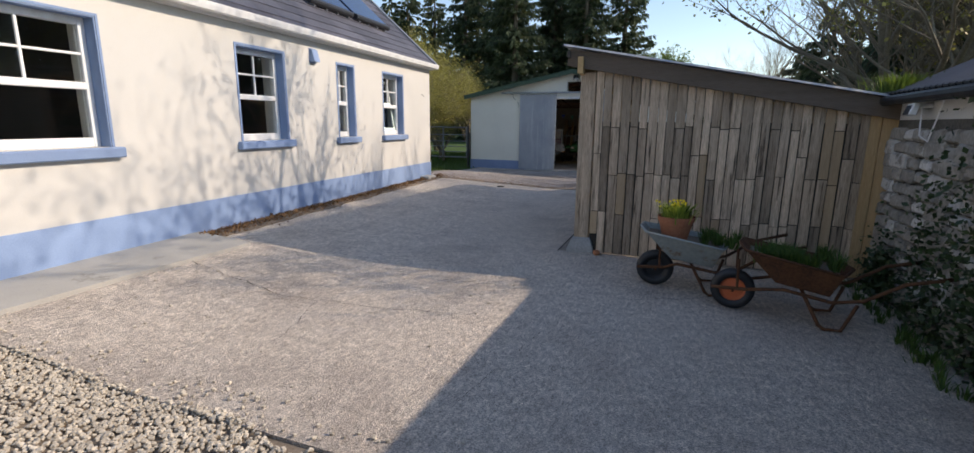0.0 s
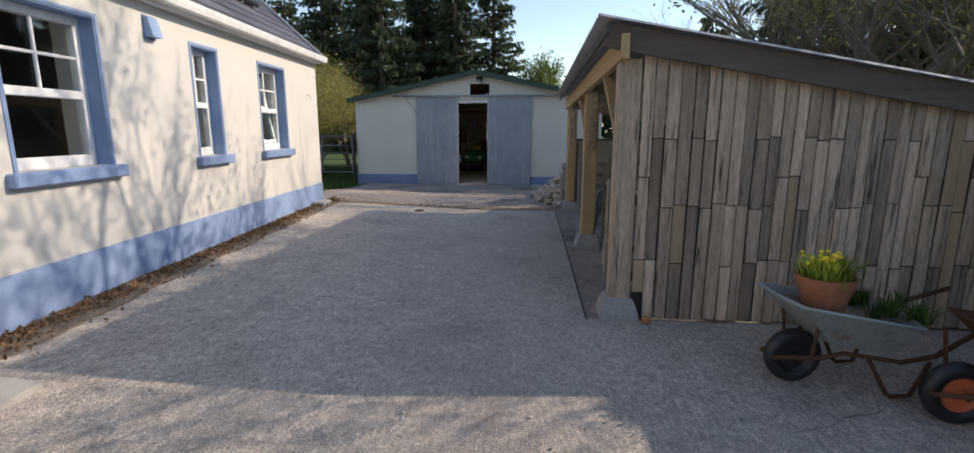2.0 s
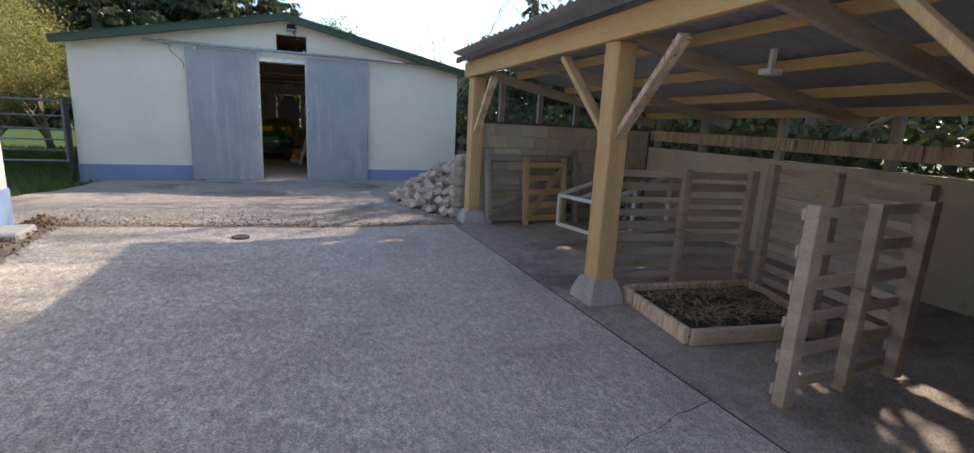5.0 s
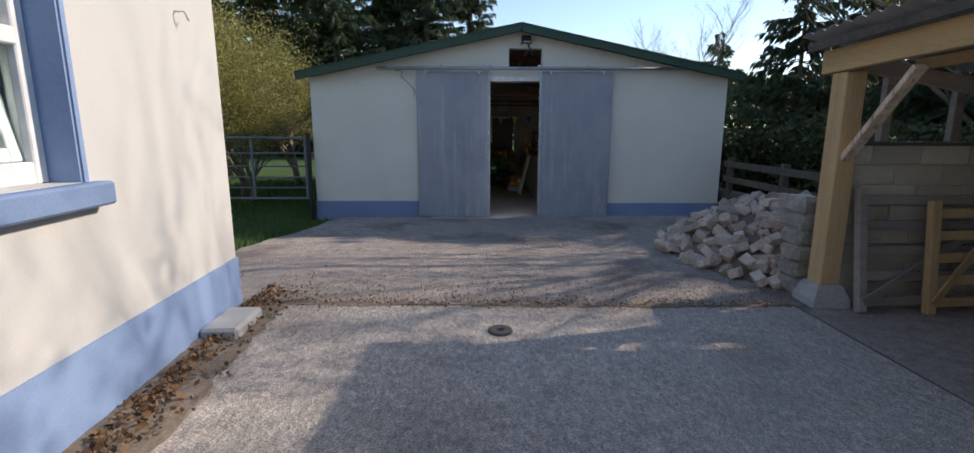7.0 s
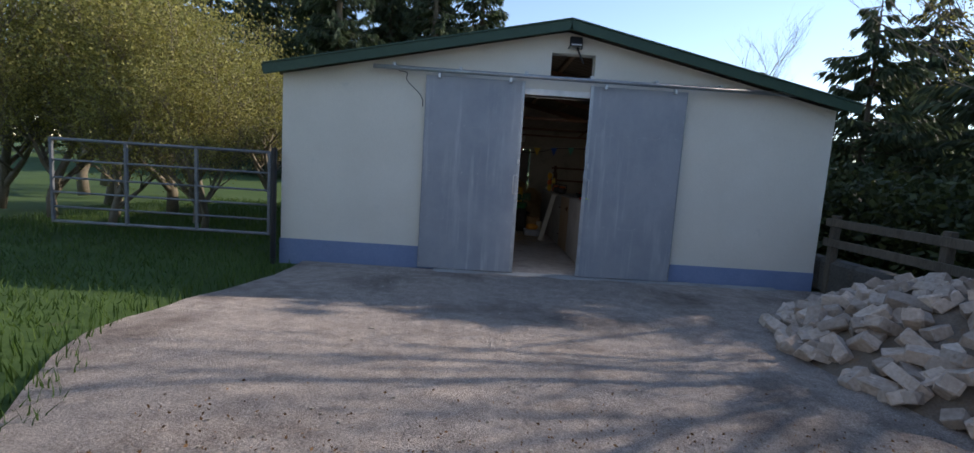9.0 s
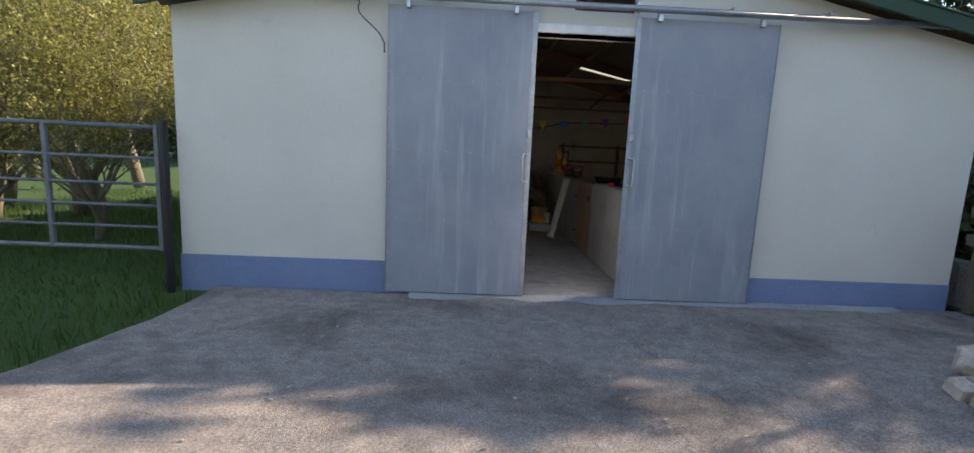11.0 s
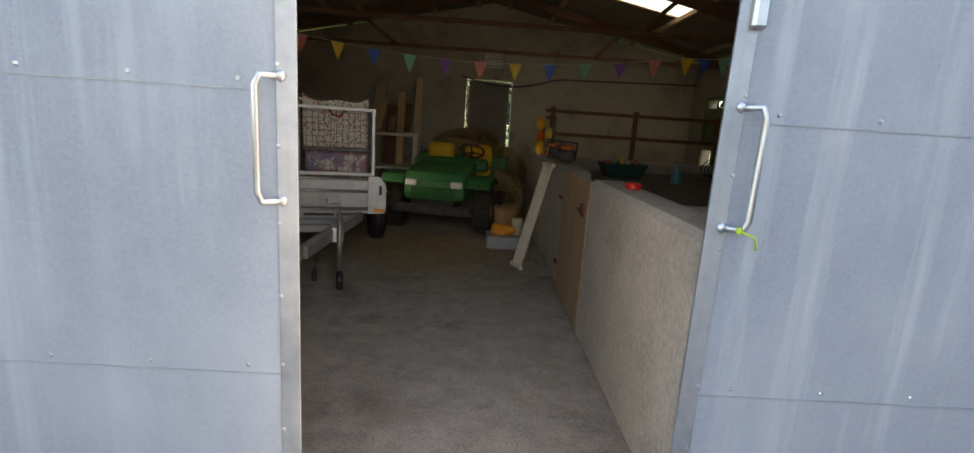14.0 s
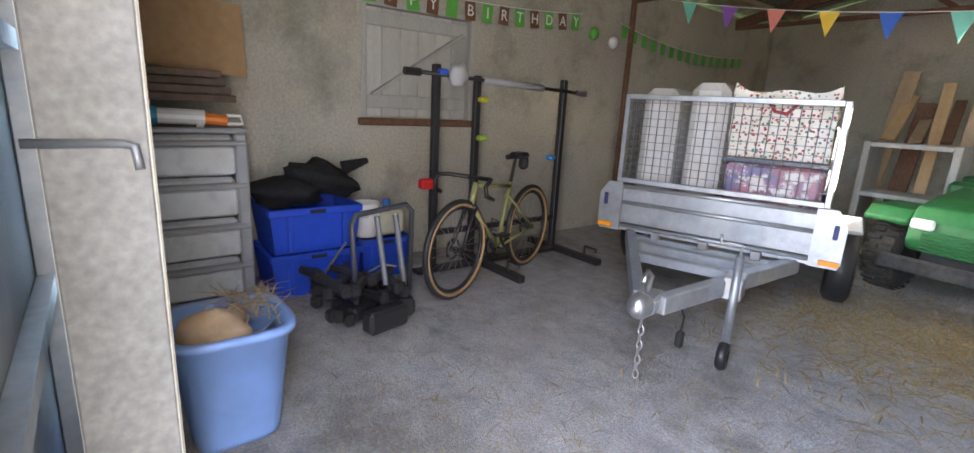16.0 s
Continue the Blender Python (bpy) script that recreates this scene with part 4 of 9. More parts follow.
for (px, py), dirs in zip(POSTS, ((1,), (-1, 1), (-1,))):
    for s in dirs:
        m = Mesh()
        zt = 2.24 - 0.022 * (py - 5)
        m.beam((px, py + s * 0.07, zt - 0.74), (px - 0.06, py + s * 0.80, zt - 0.02), 0.05, 0.10, 0.006, (1, 0, 0))
        part("brace", m, TAN_WOOD if s > 0 else OLD_WOOD, shed, "diagonal timber brace")
# roof sheets, rafters, purlins
rf = Mesh()
n = 44
ya, yb = 4.80, 11.56
for i in range(n):
    y0, y1 = ya + (yb - ya) * i / n, ya + (yb - ya) * (i + 1) / n
    row = []
    for y, dz in ((y0, 0), (y0 * 0.7 + y1 * 0.3, 0.028), (y0 * 0.4 + y1 * 0.6, 0.028), (y1, 0)):
        row += [(-0.86, y, ROOFZ(-0.86, y) + dz), (2.78, y, ROOFZ(2.78, y) + dz)]
    rf.add(row, [(0, 1, 3, 2), (2, 3, 5, 4), (4, 5, 7, 6)])
weld(part("roof", rf, surface("grey_tin", (0.30, 0.31, 0.32), (0.42, 0.43, 0.44), 0.5, 30, 2, 0.1, space="World"), shed, "dark corrugated roof sheets"))
for x in (0.15, 1.0, 1.85, 2.62):
    m = Mesh()
    m.beam((x, 4.98, ROOFZ(x, 4.98) - 0.065), (x, 11.45, ROOFZ(x, 11.45) - 0.065), 0.05, 0.10, 0.004)
    part("purlin", m, LONG_WOOD, shed)
for y in (6.5, 7.90, 9.7, 11.3):
    m = Mesh()
    m.beam((-0.60, y, ROOFZ(-0.6, y) - 0.19), (2.65, y, ROOFZ(2.65, y) - 0.19), 0.06, 0.13, 0.004)
    part("rafter", m, PALLET, shed)
# front boards
m = Mesh()
m.beam((-0.80, SY - 0.075, top_f(-0.80) - 0.10), (2.66, SY - 0.075, top_f(2.66) - 0.085), 0.03, 0.20, 0.004)
part("fascia_board", m, surface("brown_fascia", (0.10, 0.075, 0.055), (0.17, 0.13, 0.10), 0.85, 30, 2, 0.5, 0, (0.4, 6, 6)), shed, "weathered brown front board")
rng = random.Random(4)
PLANKS = {}


def plank(w, h, material, tone=0):
    key = (round(w, 3), round(h, 2), tone)
    if key not in PLANKS:
        q = Mesh()
        q.box((0, 0, 0), (w - 0.008, 0.018, h - 0.008), 0.003)
        PLANKS[key] = data_of("plank", q, material)
    return PLANKS[key]


PALE_WOOD = surface("pale_plank", (0.36, 0.25, 0.15), (0.50, 0.37, 0.24), 0.85, 30, 2.2, 0.5, 0, (6, 6, 0.35), c=(0.2, 0.14, 0.09), where=0.64)
x = -0.455
col = 0
while x < 2.40:
    w = rng.choice((0.088, 0.098, 0.098, 0.112))
    zt = top_f(x + w / 2) - 0.12
    z = 0.006 + rng.random() * 0.012 + (0.25 if col in (0,) else 0)
    # pallet boards of a few lengths, so that many butt joints fall on the same courses
    breaks = [q + rng.uniform(-0.025, 0.025) for q in rng.choice(((0.55, 1.62), (1.05, 1.64), (0.54, 1.08), (0.56, 1.06, 1.63), (1.07,), (0.57, 1.32)))]
    for top in breaks + [zt]:
        if top > zt - 0.12:
            top = zt
        h = top - z
        if h < 0.05:
            continue
        tone = 1 if rng.random() < 0.07 else 0
        ob = new("plank", plank(w, h, PALE_WOOD if tone else OLD_WOOD, tone))
        ob.parent = shed
        ob.location = Vector((x + w / 2, SY + 0.008 + rng.random() * 0.014, z + h / 2)) - ORIGIN[shed]
        ob.rotation_euler = (0, radians(rng.uniform(-0.35, 0.35)), 0)
        z = top
    x += w + rng.choice((0.0, 0.002, 0.006))
    col += 1
# battens, plus an added near-black sheet that paints shade into the plank gaps
m = Mesh()
for z in (0.35, 1.05, 1.62):
    m.span((-0.45, SY + 0.045, z), (2.5, SY + 0.085, z + 0.08))
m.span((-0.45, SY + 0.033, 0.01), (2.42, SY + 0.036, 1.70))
part("wall_batten", m, surface("gap_shade_backing", (0.03, 0.027, 0.023), (0.06, 0.052, 0.045), 0.95, 30, 2, 0.2), shed)
m = Mesh()
m.span((2.42, SY - 0.012, 0.02), (2.52, SY + 0.05, 1.84), 0.005)
m.span((2.525, SY - 0.02, 0.02), (2.67, SY + 0.05, 1.86), 0.005)
part("corner_board", m, TAN_WOOD, shed, "orange-tan corner boards")
# brick scrap beside the footing
m = Mesh()
m.box((-0.33, 4.86, 0.035), (0.08, 0.07, 0.06), 0.015, Matrix.Rotation(0.5, 3, "Z"))
solid("brick_piece", m, surface("orange_brick", (0.35, 0.13, 0.06), (0.48, 0.2, 0.1), 0.9, 60, 5, 0.4), "broken orange brick beside the shed footing", "brick", at=(-0.33, 4.86, 0.005))

# block wall at the far end and along the side, in courses
bw = thing("block_wall", "pale rough block wall closing the shed", "wall", kind="structure", at=(1.1, 11.45, 0))
BLOCKS = {}
for r in range(8):
    for i in range(7):
        x0 = -0.44 + i * 0.45 - (0.225 if r % 2 else 0)
        a, b = max(-0.44, x0), min(2.62, x0 + 0.45)
        if b - a < 0.05:
            continue
        key = round(b - a, 3)
        if key not in BLOCKS:
            q = Mesh()
            q.box((0, 0, 0), (key - 0.008, 0.14, 0.181), 0.006)
            BLOCKS[key] = data_of("block", q, BLOCK)
        ob = new("block", BLOCKS[key])
        ob.parent = bw
        ob.location = Vector(((a + b) / 2, 11.42, 0.095 + r * 0.1875)) - ORIGIN[bw]
m = Mesh()
m.span((-0.44, 11.365, 0), (2.62, 11.48, 1.48))
part("mortar", m, BLOCK, bw)
m = Mesh()
m.span((2.66, 5.0, 0), (2.8, 11.36, 1.22))
part("side_block_wall", m, BLOCK, bw)
m = Mesh()
m.span((-0.44, 11.34, 1.485), (2.7, 11.5, 1.52), 0.004)
part("capping", m, MORTAR, bw)
for x in (-0.1, 0.55, 1.2, 1.85, 2.5):
    m = Mesh()
    m.span((x - 0.04, 11.39, 1.52), (x + 0.04, 11.46, ROOFZ(x, 11.4) - 0.05), 0.004)
    part("stud", m, GREY_WOOD, shed)
for y in (6.3, 7.6, 8.9, 10.2, 11.2):
    m = Mesh()
    m.span((2.66, y - 0.045, 1.22), (2.75, y + 0.045, ROOFZ(2.7, y) - 0.02), 0.004)
    part("stud", m, GREY_WOOD, shed)
m = Mesh()
m.span((2.62, 5.0, 1.34), (2.66, 11.3, 1.50), 0.004)
part("side_rail", m, OLD_WOOD, shed)


# ---- things in the shed ----
def pallet(a, b, h, rows, label):
    a, b = Vector((*a, 0)), Vector((*b, 0))
    d = (b - a).normalized()
    nrm = Vector((-d.y, d.x, 0))
    p = thing("pallet_fence", label, "pallet", group="pallets round the bed", at=(a + b) / 2)
    ln = (b - a).length
    for i in range(rows):
        z = 0.10 + (h - 0.16) * i / (rows - 1)
        m = Mesh()
        m.beam(a + Vector((0, 0, z)) + nrm * 0.045, b + Vector((0, 0, z + rng.uniform(-0.012, 0.012))) + nrm * 0.045, 0.02, rng.choice((0.062, 0.07, 0.078)), 0.003)
        part("slat", m, PALLET, p)
    for s in (0.05, ln / 2, ln - 0.05):
        m = Mesh()
        q = a + d * s
        m.beam(q + Vector((0, 0, 0.01)), q + Vector((0, 0, h)), 0.09 if s < 0.1 or s > ln - 0.1 else 0.07, 0.075, 0.004, nrm)
        part("bearer", m, PALLET, p)
    return p


pallet((-0.30, 8.18), (1.22, 7.90), 1.17, 9, "upright weathered timber pallet with gapped slats")
pallet((1.30, 7.84), (1.00, 6.30), 1.25, 9, "upright grey pallet standing beside the raised bed")
pallet((-0.55, 6.05), (0.62, 6.10), 1.18, 6, "upright pallet with pale bearers behind the corner post")
bed = thing("raised_bed", "low timber-edged bed of soil and old straw", "raised bed", at=(0.3, 7.3, 0))
c4 = [Vector((-0.44, 6.86, 0)), Vector((0.78, 6.70, 0)), Vector((1.10, 7.72, 0)), Vector((-0.29, 7.86, 0))]
for i in range(4):
    m = Mesh()
    a, b = c4[i], c4[(i + 1) % 4]
    e = (b - a).normalized() * 0.02
    m.beam(a + e + Vector((0, 0, 0.06)), b - e + Vector((0, 0, 0.06)), 0.045, 0.125, 0.006)
    part("edge_timber", m, OLD_WOOD if i else PALLET, bed)
m = Mesh()
m.grid(16, 14, lambda s, t: (c4[0] * (1 - s) * (1 - t) + c4[1] * s * (1 - t) + c4[2] * s * t + c4[3] * (1 - s) * t) + Vector((0, 0, 0.06 + 0.03 * noise.noise(Vector((s * 6, t * 6, 0))))))
part("soil", m, surface("dark_soil", (0.03, 0.022, 0.016), (0.07, 0.052, 0.036), 0.95, 50, 5, 0.9), bed, smooth=True)


def strands(m, count, place, length, r, rngs, flat=True):
    for _ in range(count):
        p = Vector(place())
        g = rngs.uniform(0, 6.283)
        e = rngs.uniform(-0.15, 0.25)
        d = Vector((math.cos(g) * math.cos(e), math.sin(g) * math.cos(e), math.sin(e))) * length * rngs.uniform(0.5, 1.3)
        w = Vector((-d.y, d.x, 0)).normalized() * r
        k = d * 0.5 + Vector((0, 0, length * 0.1 * rngs.random()))
        m.add([p - w, p + w, p + k + w, p + k - w, p + d + w * 0.5, p + d - w * 0.5], [(0, 1, 2, 3), (3, 2, 4, 5)])
    return m


m = strands(Mesh(), 900, lambda: (c4[0].lerp(c4[1], rng.random()) * 0 + Vector((rng.uniform(-0.25, 0.95), rng.choice((rng.gauss(7.6, 0.1), rng.gauss(7.15, 0.12))), 0.09))), 0.14, 0.0025, rng)
solid("bed_straw", m, STRAW, "dry straw strewn over the bed", "straw", kind="stuff")


def field_gate(a, b, h, material, label, lean=0.0):
    a, b = Vector((*a, 0)), Vector((*b, 0))
    g = thing("wooden_gate", label, "gate", group="stored gates", at=(a + b) / 2)
    for p in (a, b):
        m = Mesh()
        m.beam(p + Vector((0, 0, 0.0)), p + Vector((0, lean, h + 0.03)), 0.075, 0.075, 0.005, (0, 1, 0))
        part("stile", m, material, g)
    for i in range(5):
        m = Mesh()
        z = 0.10 + (h - 0.18) * i / 4
        y = Vector((0, lean * z / h, z))
        m.beam(a + y, b + y, 0.025, 0.085, 0.003)
        part("rail", m, material, g)
    m = Mesh()
    m.beam(a + Vector((0, -0.03, 0.1)), b + Vector((0, lean - 0.03, h - 0.1)), 0.02, 0.085, 0.003)
    part("diagonal", m, material, g)
    return g


field_gate((-0.36, 11.05), (1.15, 11.1), 1.08, GREY_WOOD, "old grey-brown boarded gate leaning on the block wall", 0.2)
field_gate((0.22, 11.0), (0.92, 11.08), 0.98, TAN_WOOD, "small orange-tan wooden gate leaning on another", 0.12)
# cold frame
cf = thing("cold_frame", "white painted cold frame with glass lid", "cold frame", at=(1.7, 10.6, 0))


def stick(m, p, q, w=0.045):
    m.beam(p, q, w, w, 0.003)


CX0, CX1, CY0, CY1 = 1.0, 2.45, 10.2, 11.05
lo, hi = 0.47, 0.86
for k, (p, q) in enumerate([((CX0, CY0, 0), (CX0, CY0, lo)), ((CX0, CY1, 0), (CX0, CY1, lo)), ((1.7, CY0, 0), (1.7, CY0, 0.66)), ((1.7, CY1, 0), (1.7, CY1, 0.66)), ((CX1, CY0, 0), (CX1, CY0, hi)), ((CX1, CY1, 0), (CX1, CY1, hi)),
                            ((CX0, CY0, 0.02), (CX0, CY1, 0.02)), ((CX0, CY0, lo), (CX0, CY1, lo)), ((CX0, CY0, lo), (CX1, CY0, hi)), ((CX0, CY1, lo), (CX1, CY1, hi)), ((CX0, 10.62, lo), (CX1, 10.62, hi)), ((1.7, CY0, 0.66), (1.7, CY1, 0.66)), ((CX1, CY0, hi), (CX1, CY1, hi)), ((CX0, CY0, 0.02), (CX1, CY0, 0.02))]):
    m = Mesh()
    stick(m, p, q, 0.05)
    part("frame_bar", m, WHITE, cf)
m = Mesh()
m.add([(1.7, CY0, 0.69), (CX1, CY0, hi + 0.03), (CX1, CY1, hi + 0.03), (1.7, CY1, 0.69), (1.7, CY0, 0.675), (CX1, CY0, hi + 0.015), (CX1, CY1, hi + 0.015), (1.7, CY1, 0.675)], [(0, 1, 2, 3), (7, 6, 5, 4), (0, 4, 5, 1), (2, 6, 7, 3)])
part("lid_pane", m, plain("dusty_glass", (0.10, 0.12, 0.13), 0.25), cf, "dusty dark lid")
m = Mesh()
m.span((1.74, 11.02, 0.05), (2.4, 11.03, 0.6))
part("back_pane", m, plain("dusty_glass_b", (0.06, 0.07, 0.08), 0.3), cf)
cf.matrix_basis = pose(1.52, 10.62, 0, 0, 0, 10)
# spare wheelbarrow tray in the shade behind, and hurdle bundle leaning on the post
hb = thing("hurdle_bundle", "bundle of galvanised steel hurdles leaning on the post", "metal hurdles", at=(-0.35, 8.4, 0))
for i in range(6):
    m = Mesh()
    x = -0.62 + 0.022 * i
    m.tube([(x - 0.05, 8.30 + i * 0.035, 0.02), (x + 0.10, 8.26 + i * 0.02, 0.78), (x + 0.16, 8.27 + i * 0.02, 0.86), (x + 0.26, 8.33, 0.80)], 0.011, 6)
    part("tube_bar", m, GALV2, hb, smooth=True)
for z in (0.14, 0.28, 0.42):
    m = Mesh()
    m.tube([(-0.66 + z * 0.2, 8.29, z), (-0.54 + z * 0.2, 8.50, z)], 0.008, 6)
    part("cross_bar", m, GALV2, hb)
hb.matrix_basis = pose(-0.20, 8.26, 0)
lp = thing("shed_lamp", "small white lamp under the shed roof", "lamp", at=(0.75, 7.6, 2.1))
m = Mesh()
m.span((0.68, 7.5, 2.03), (0.84, 7.62, 2.08), 0.008)
part("lamp_body", m, WHITE, lp)
m = Mesh()
m.span((0.74, 7.54, 2.08), (0.78, 7.58, ROOFZ(0.76, 7.56) + 0.01))
part("lamp_stem", m, WHITE, lp)

# ---- stone outbuilding ----
ST0, ST1, STX, STZ = -4.0, 4.9, 2.62, 1.74
sb = thing("stone_outbuilding", "old rubble stone outbuilding with ivy and black gutter", "outbuilding", at=(STX, 1, 0))
m = Mesh()
m.span((STX + 0.03, ST0, -0.1), (STX + 0.5, ST1, STZ))
part("mortar_core", m, MORTAR, sb)
m = Mesh()
m.span((STX + 0.02, ST0, STZ), (STX + 0.5, ST1, 2.02))
part("pale_band", m, RENDER, sb, "whitewashed band under the eaves")
m = Mesh()
m.add([(STX - 0.10, ST0, 1.95), (STX - 0.10, ST1 + 0.1, 1.95), (5.2, ST1 + 0.1, 3.3), (5.2, ST0, 3.3), (STX - 0.10, ST0, 2.0), (STX - 0.10, ST1 + 0.1, 2.0), (5.2, ST1 + 0.1, 3.35), (5.2, ST0, 3.35)], [(0, 3, 2, 1), (4, 5, 6, 7), (0, 1, 5, 4), (1, 2, 6, 5), (3, 0, 4, 7)])
m.add([(5.2, ST0, 3.35), (5.2, ST1, 3.35), (8, ST1, 2.0), (8, ST0, 2.0)], [(0, 1, 2, 3)])
part("roof", m, SLATE, sb)
m = Mesh()
for y in steps(ST0, ST1 + 0.1, 0.11)[:-1]:
    m.span((STX - 0.12, y, 1.985), (STX - 0.0, y + 0.105, 2.02), 0.012)
m.tube([(STX - 0.13, ST0, 1.96), (STX - 0.13, ST1 + 0.1, 1.93)], 0.05, 10)
part("gutter", m, BLACK, sb, "black gutter and eaves tiles")
m = Mesh()
m.span((STX + 0.5, ST1 - 0.4, -0.1), (8, ST1, 2.0))
m.span((STX + 0.5, ST0, -0.1), (8, ST0 + 0.4, 2.0))
part("end_wall", m, MORTAR, sb)


def stone_mesh(seed, s, soft=0.22):
    q = Mesh()
    q.box((0, 0, 0), s, min(s) * soft)
    rg = random.Random(seed)
    q.v = [(x * (1 + rg.uniform(-0.12, 0.12)), y * (1 + rg.uniform(-0.12, 0.12)), z * (1 + rg.uniform(-0.14, 0.14))) for x, y, z in q.v]
    return q


WHITEWASH = surface("whitewashed_stone", (0.48, 0.46, 0.42), (0.66, 0.64, 0.6), 0.9, 30, 5, 0.6, c=(0.25, 0.23, 0.2), where=0.5, gap=0.01)
STONES = [[data_of("stone", stone_mesh(k, (0.10, w, h)), mt) for k, (w, h) in enumerate(((0.30, 0.13), (0.22, 0.11), (0.16, 0.12), (0.36, 0.15), (0.12, 0.09), (0.26, 0.10)))] for mt in (STONE, WHITEWASH)]
SIZES = (0.30, 0.22, 0.16, 0.36, 0.12, 0.26)
made = 0
z = 0.06
while z < STZ - 0.02:
    y = 1.9 + rng.uniform(-0.1, 0)
    while y < ST1:
        k = rng.randrange(6)
        tone = 1 if rng.random() < 0.22 else 0
        if made < 300:
            ob = new("stone", STONES[tone][k])
            ob.parent = sb
            ob.location = Vector((STX + 0.02 + rng.uniform(-0.02, 0.015), y + SIZES[k] / 2, z + rng.uniform(-0.01, 0.01))) - ORIGIN[sb]
            ob.rotation_euler = (radians(rng.uniform(-5, 5)), radians(rng.uniform(-6, 6)), radians(rng.uniform(-5, 5)))
            made += 1
        y += SIZES[k] + 0.012
    z += 0.128


def leaf_cloud(m, count, place, size, rngs, droop=0.0):
    for _ in range(count):
        p = Vector(place())
        a = Vector((rngs.gauss(0, 1), rngs.gauss(0, 1), rngs.gauss(0, 1) - droop)).normalized()
        b = a.orthogonal().normalized()
        c = a.cross(b)
        g = rngs.uniform(0, 6.283)
        d = b * math.cos(g) + c * math.sin(g)
        s = size * rngs.uniform(0.6, 1.4)
        e = a.cross(d) * s * 0.32
        n = len(m.v)
        m.v += [tuple(p), tuple(p + d * s * 0.5 + e), tuple(p + d * s), tuple(p + d * s * 0.5 - e)]
        m.f.append((n, n + 1, n + 2, n + 3))
    return m


def ivy_spot():
    y = rng.choice((rng.gauss(3.3, 0.35), rng.gauss(2.4, 0.3), rng.gauss(4.4, 0.2)))
    z = abs(rng.gauss(0, 0.75 if y < 3.9 else 0.25))
    return (STX - 0.04 - rng.random() * 0.10, y, min(z, 1.9))


solid("ivy", leaf_cloud(Mesh(), 3200, ivy_spot, 0.055, rng, 0.4), IVY, "dark ivy creeping up the stone wall", "ivy", kind="stuff")
sl = thing("wall_lamp", "white outdoor lamp with cable under the eaves", "lamp", at=(STX - 0.02, 4.25, 1.86))
m = Mesh()
m.box((STX - 0.12, 4.18, 1.83), (0.06, 0.15, 0.12), 0.01, Matrix.Rotation(0.3, 3, "Y"))
part("lamp_head", m, WHITE, sl)
m = Mesh()
m.box((STX - 0.153, 4.18, 1.82), (0.006, 0.12, 0.09), 0.002, Matrix.Rotation(0.3, 3, "Y"))
part("lens", m, BLACK, sl)
m = Mesh()
m.span((STX - 0.09, 4.15, 1.84), (STX + 0.03, 4.21, 1.88), 0.005)
m.tube([(STX - 0.06, 4.15, 1.84), (STX - 0.08, 4.05, 1.6), (STX - 0.05, 3.95, 1.55), (STX - 0.03, 3.9, 1.75), (STX, 3.9, 1.95)], 0.007, 5)
part("bracket", m, WHITE, sl)

# ---- rubble heap ----
heap = thing("rubble_heap", "heap of pale broken building stones", "rubble", at=(-0.3, 13.3, 0))
RM = [data_of("stone", stone_mesh(20 + k, s, 0.11), RUBBLE) for k, s in enumerate(((0.25, 0.15, 0.12), (0.20, 0.13, 0.11), (0.17, 0.12, 0.10), (0.23, 0.12, 0.09), (0.30, 0.14, 0.10), (0.13, 0.11, 0.09)))]


def heap_z(x, y):
    d = math.hypot((x - 0.05) / 1.35, (y - 13.2) / 1.75)
    return max(0, 0.78 * (1 - d ** 1.5))


for k in range(290):
    for _ in range(30):
        x, y = rng.uniform(-1.4, 0.9), rng.uniform(11.6, 14.9)
        hz = heap_z(x, y)
        if hz > 0.0:
            break
    ob = new("stone", rng.choice(RM))
    ob.parent = heap
    ob.location = Vector((x, y, max(0.06, hz - 0.03 + rng.uniform(-0.04, 0.05)))) - ORIGIN[heap]
    ob.rotation_euler = (rng.uniform(-0.7, 0.7), rng.uniform(-0.7, 0.7), rng.uniform(0, 6.28))
m = Mesh()
m.grid(24, 24, lambda s, t: (-1.3 + 2.4 * s, 11.5 + 3.4 * t, max(-0.02, heap_z(-1.3 + 2.4 * s, 11.5 + 3.4 * t) - 0.07)))
part("earth", m, SOIL, heap, smooth=True)
# retaining pier and low dark wall behind the heap
pr = thing("stone_pier", "short rough stone pier beside the corner post", "pier", at=(-0.62, 11.7, 0))
k = 0
for zz in steps(0.09, 0.9, 0.16):
    m = Mesh()
    q = stone_mesh(60 + k, (0.22, 0.30, 0.17))
    m.add([(x - 0.60, y + 11.66, z + zz) for x, y, z in q.v], q.f)
    part("stone", m, STONE, pr)
    k += 1
m = Mesh()
for i in range(9):
    m.box((0.95 + 0.02 * i, 16.6 - 0.62 * i, 0.24), (0.3, 0.66, 0.50 + 0.05 * noise.noise(Vector((i, 0, 0)))), 0.05)
solid("boundary_wall", m, MORTAR, "dark mossy boundary wall beside the rubble", "wall", kind="structure")
bf = thing("boundary_fence", "weathered dark rail fence with lichen on its rails", "fence", at=(0.9, 14, 0.9))
for i, y in enumerate((16.1, 14.4, 12.7)):
    m = Mesh()
    m.span((0.80, y - 0.05, 0.0), (0.90, y + 0.05, 1.12), 0.01)
    part("post", m, BARK, bf)
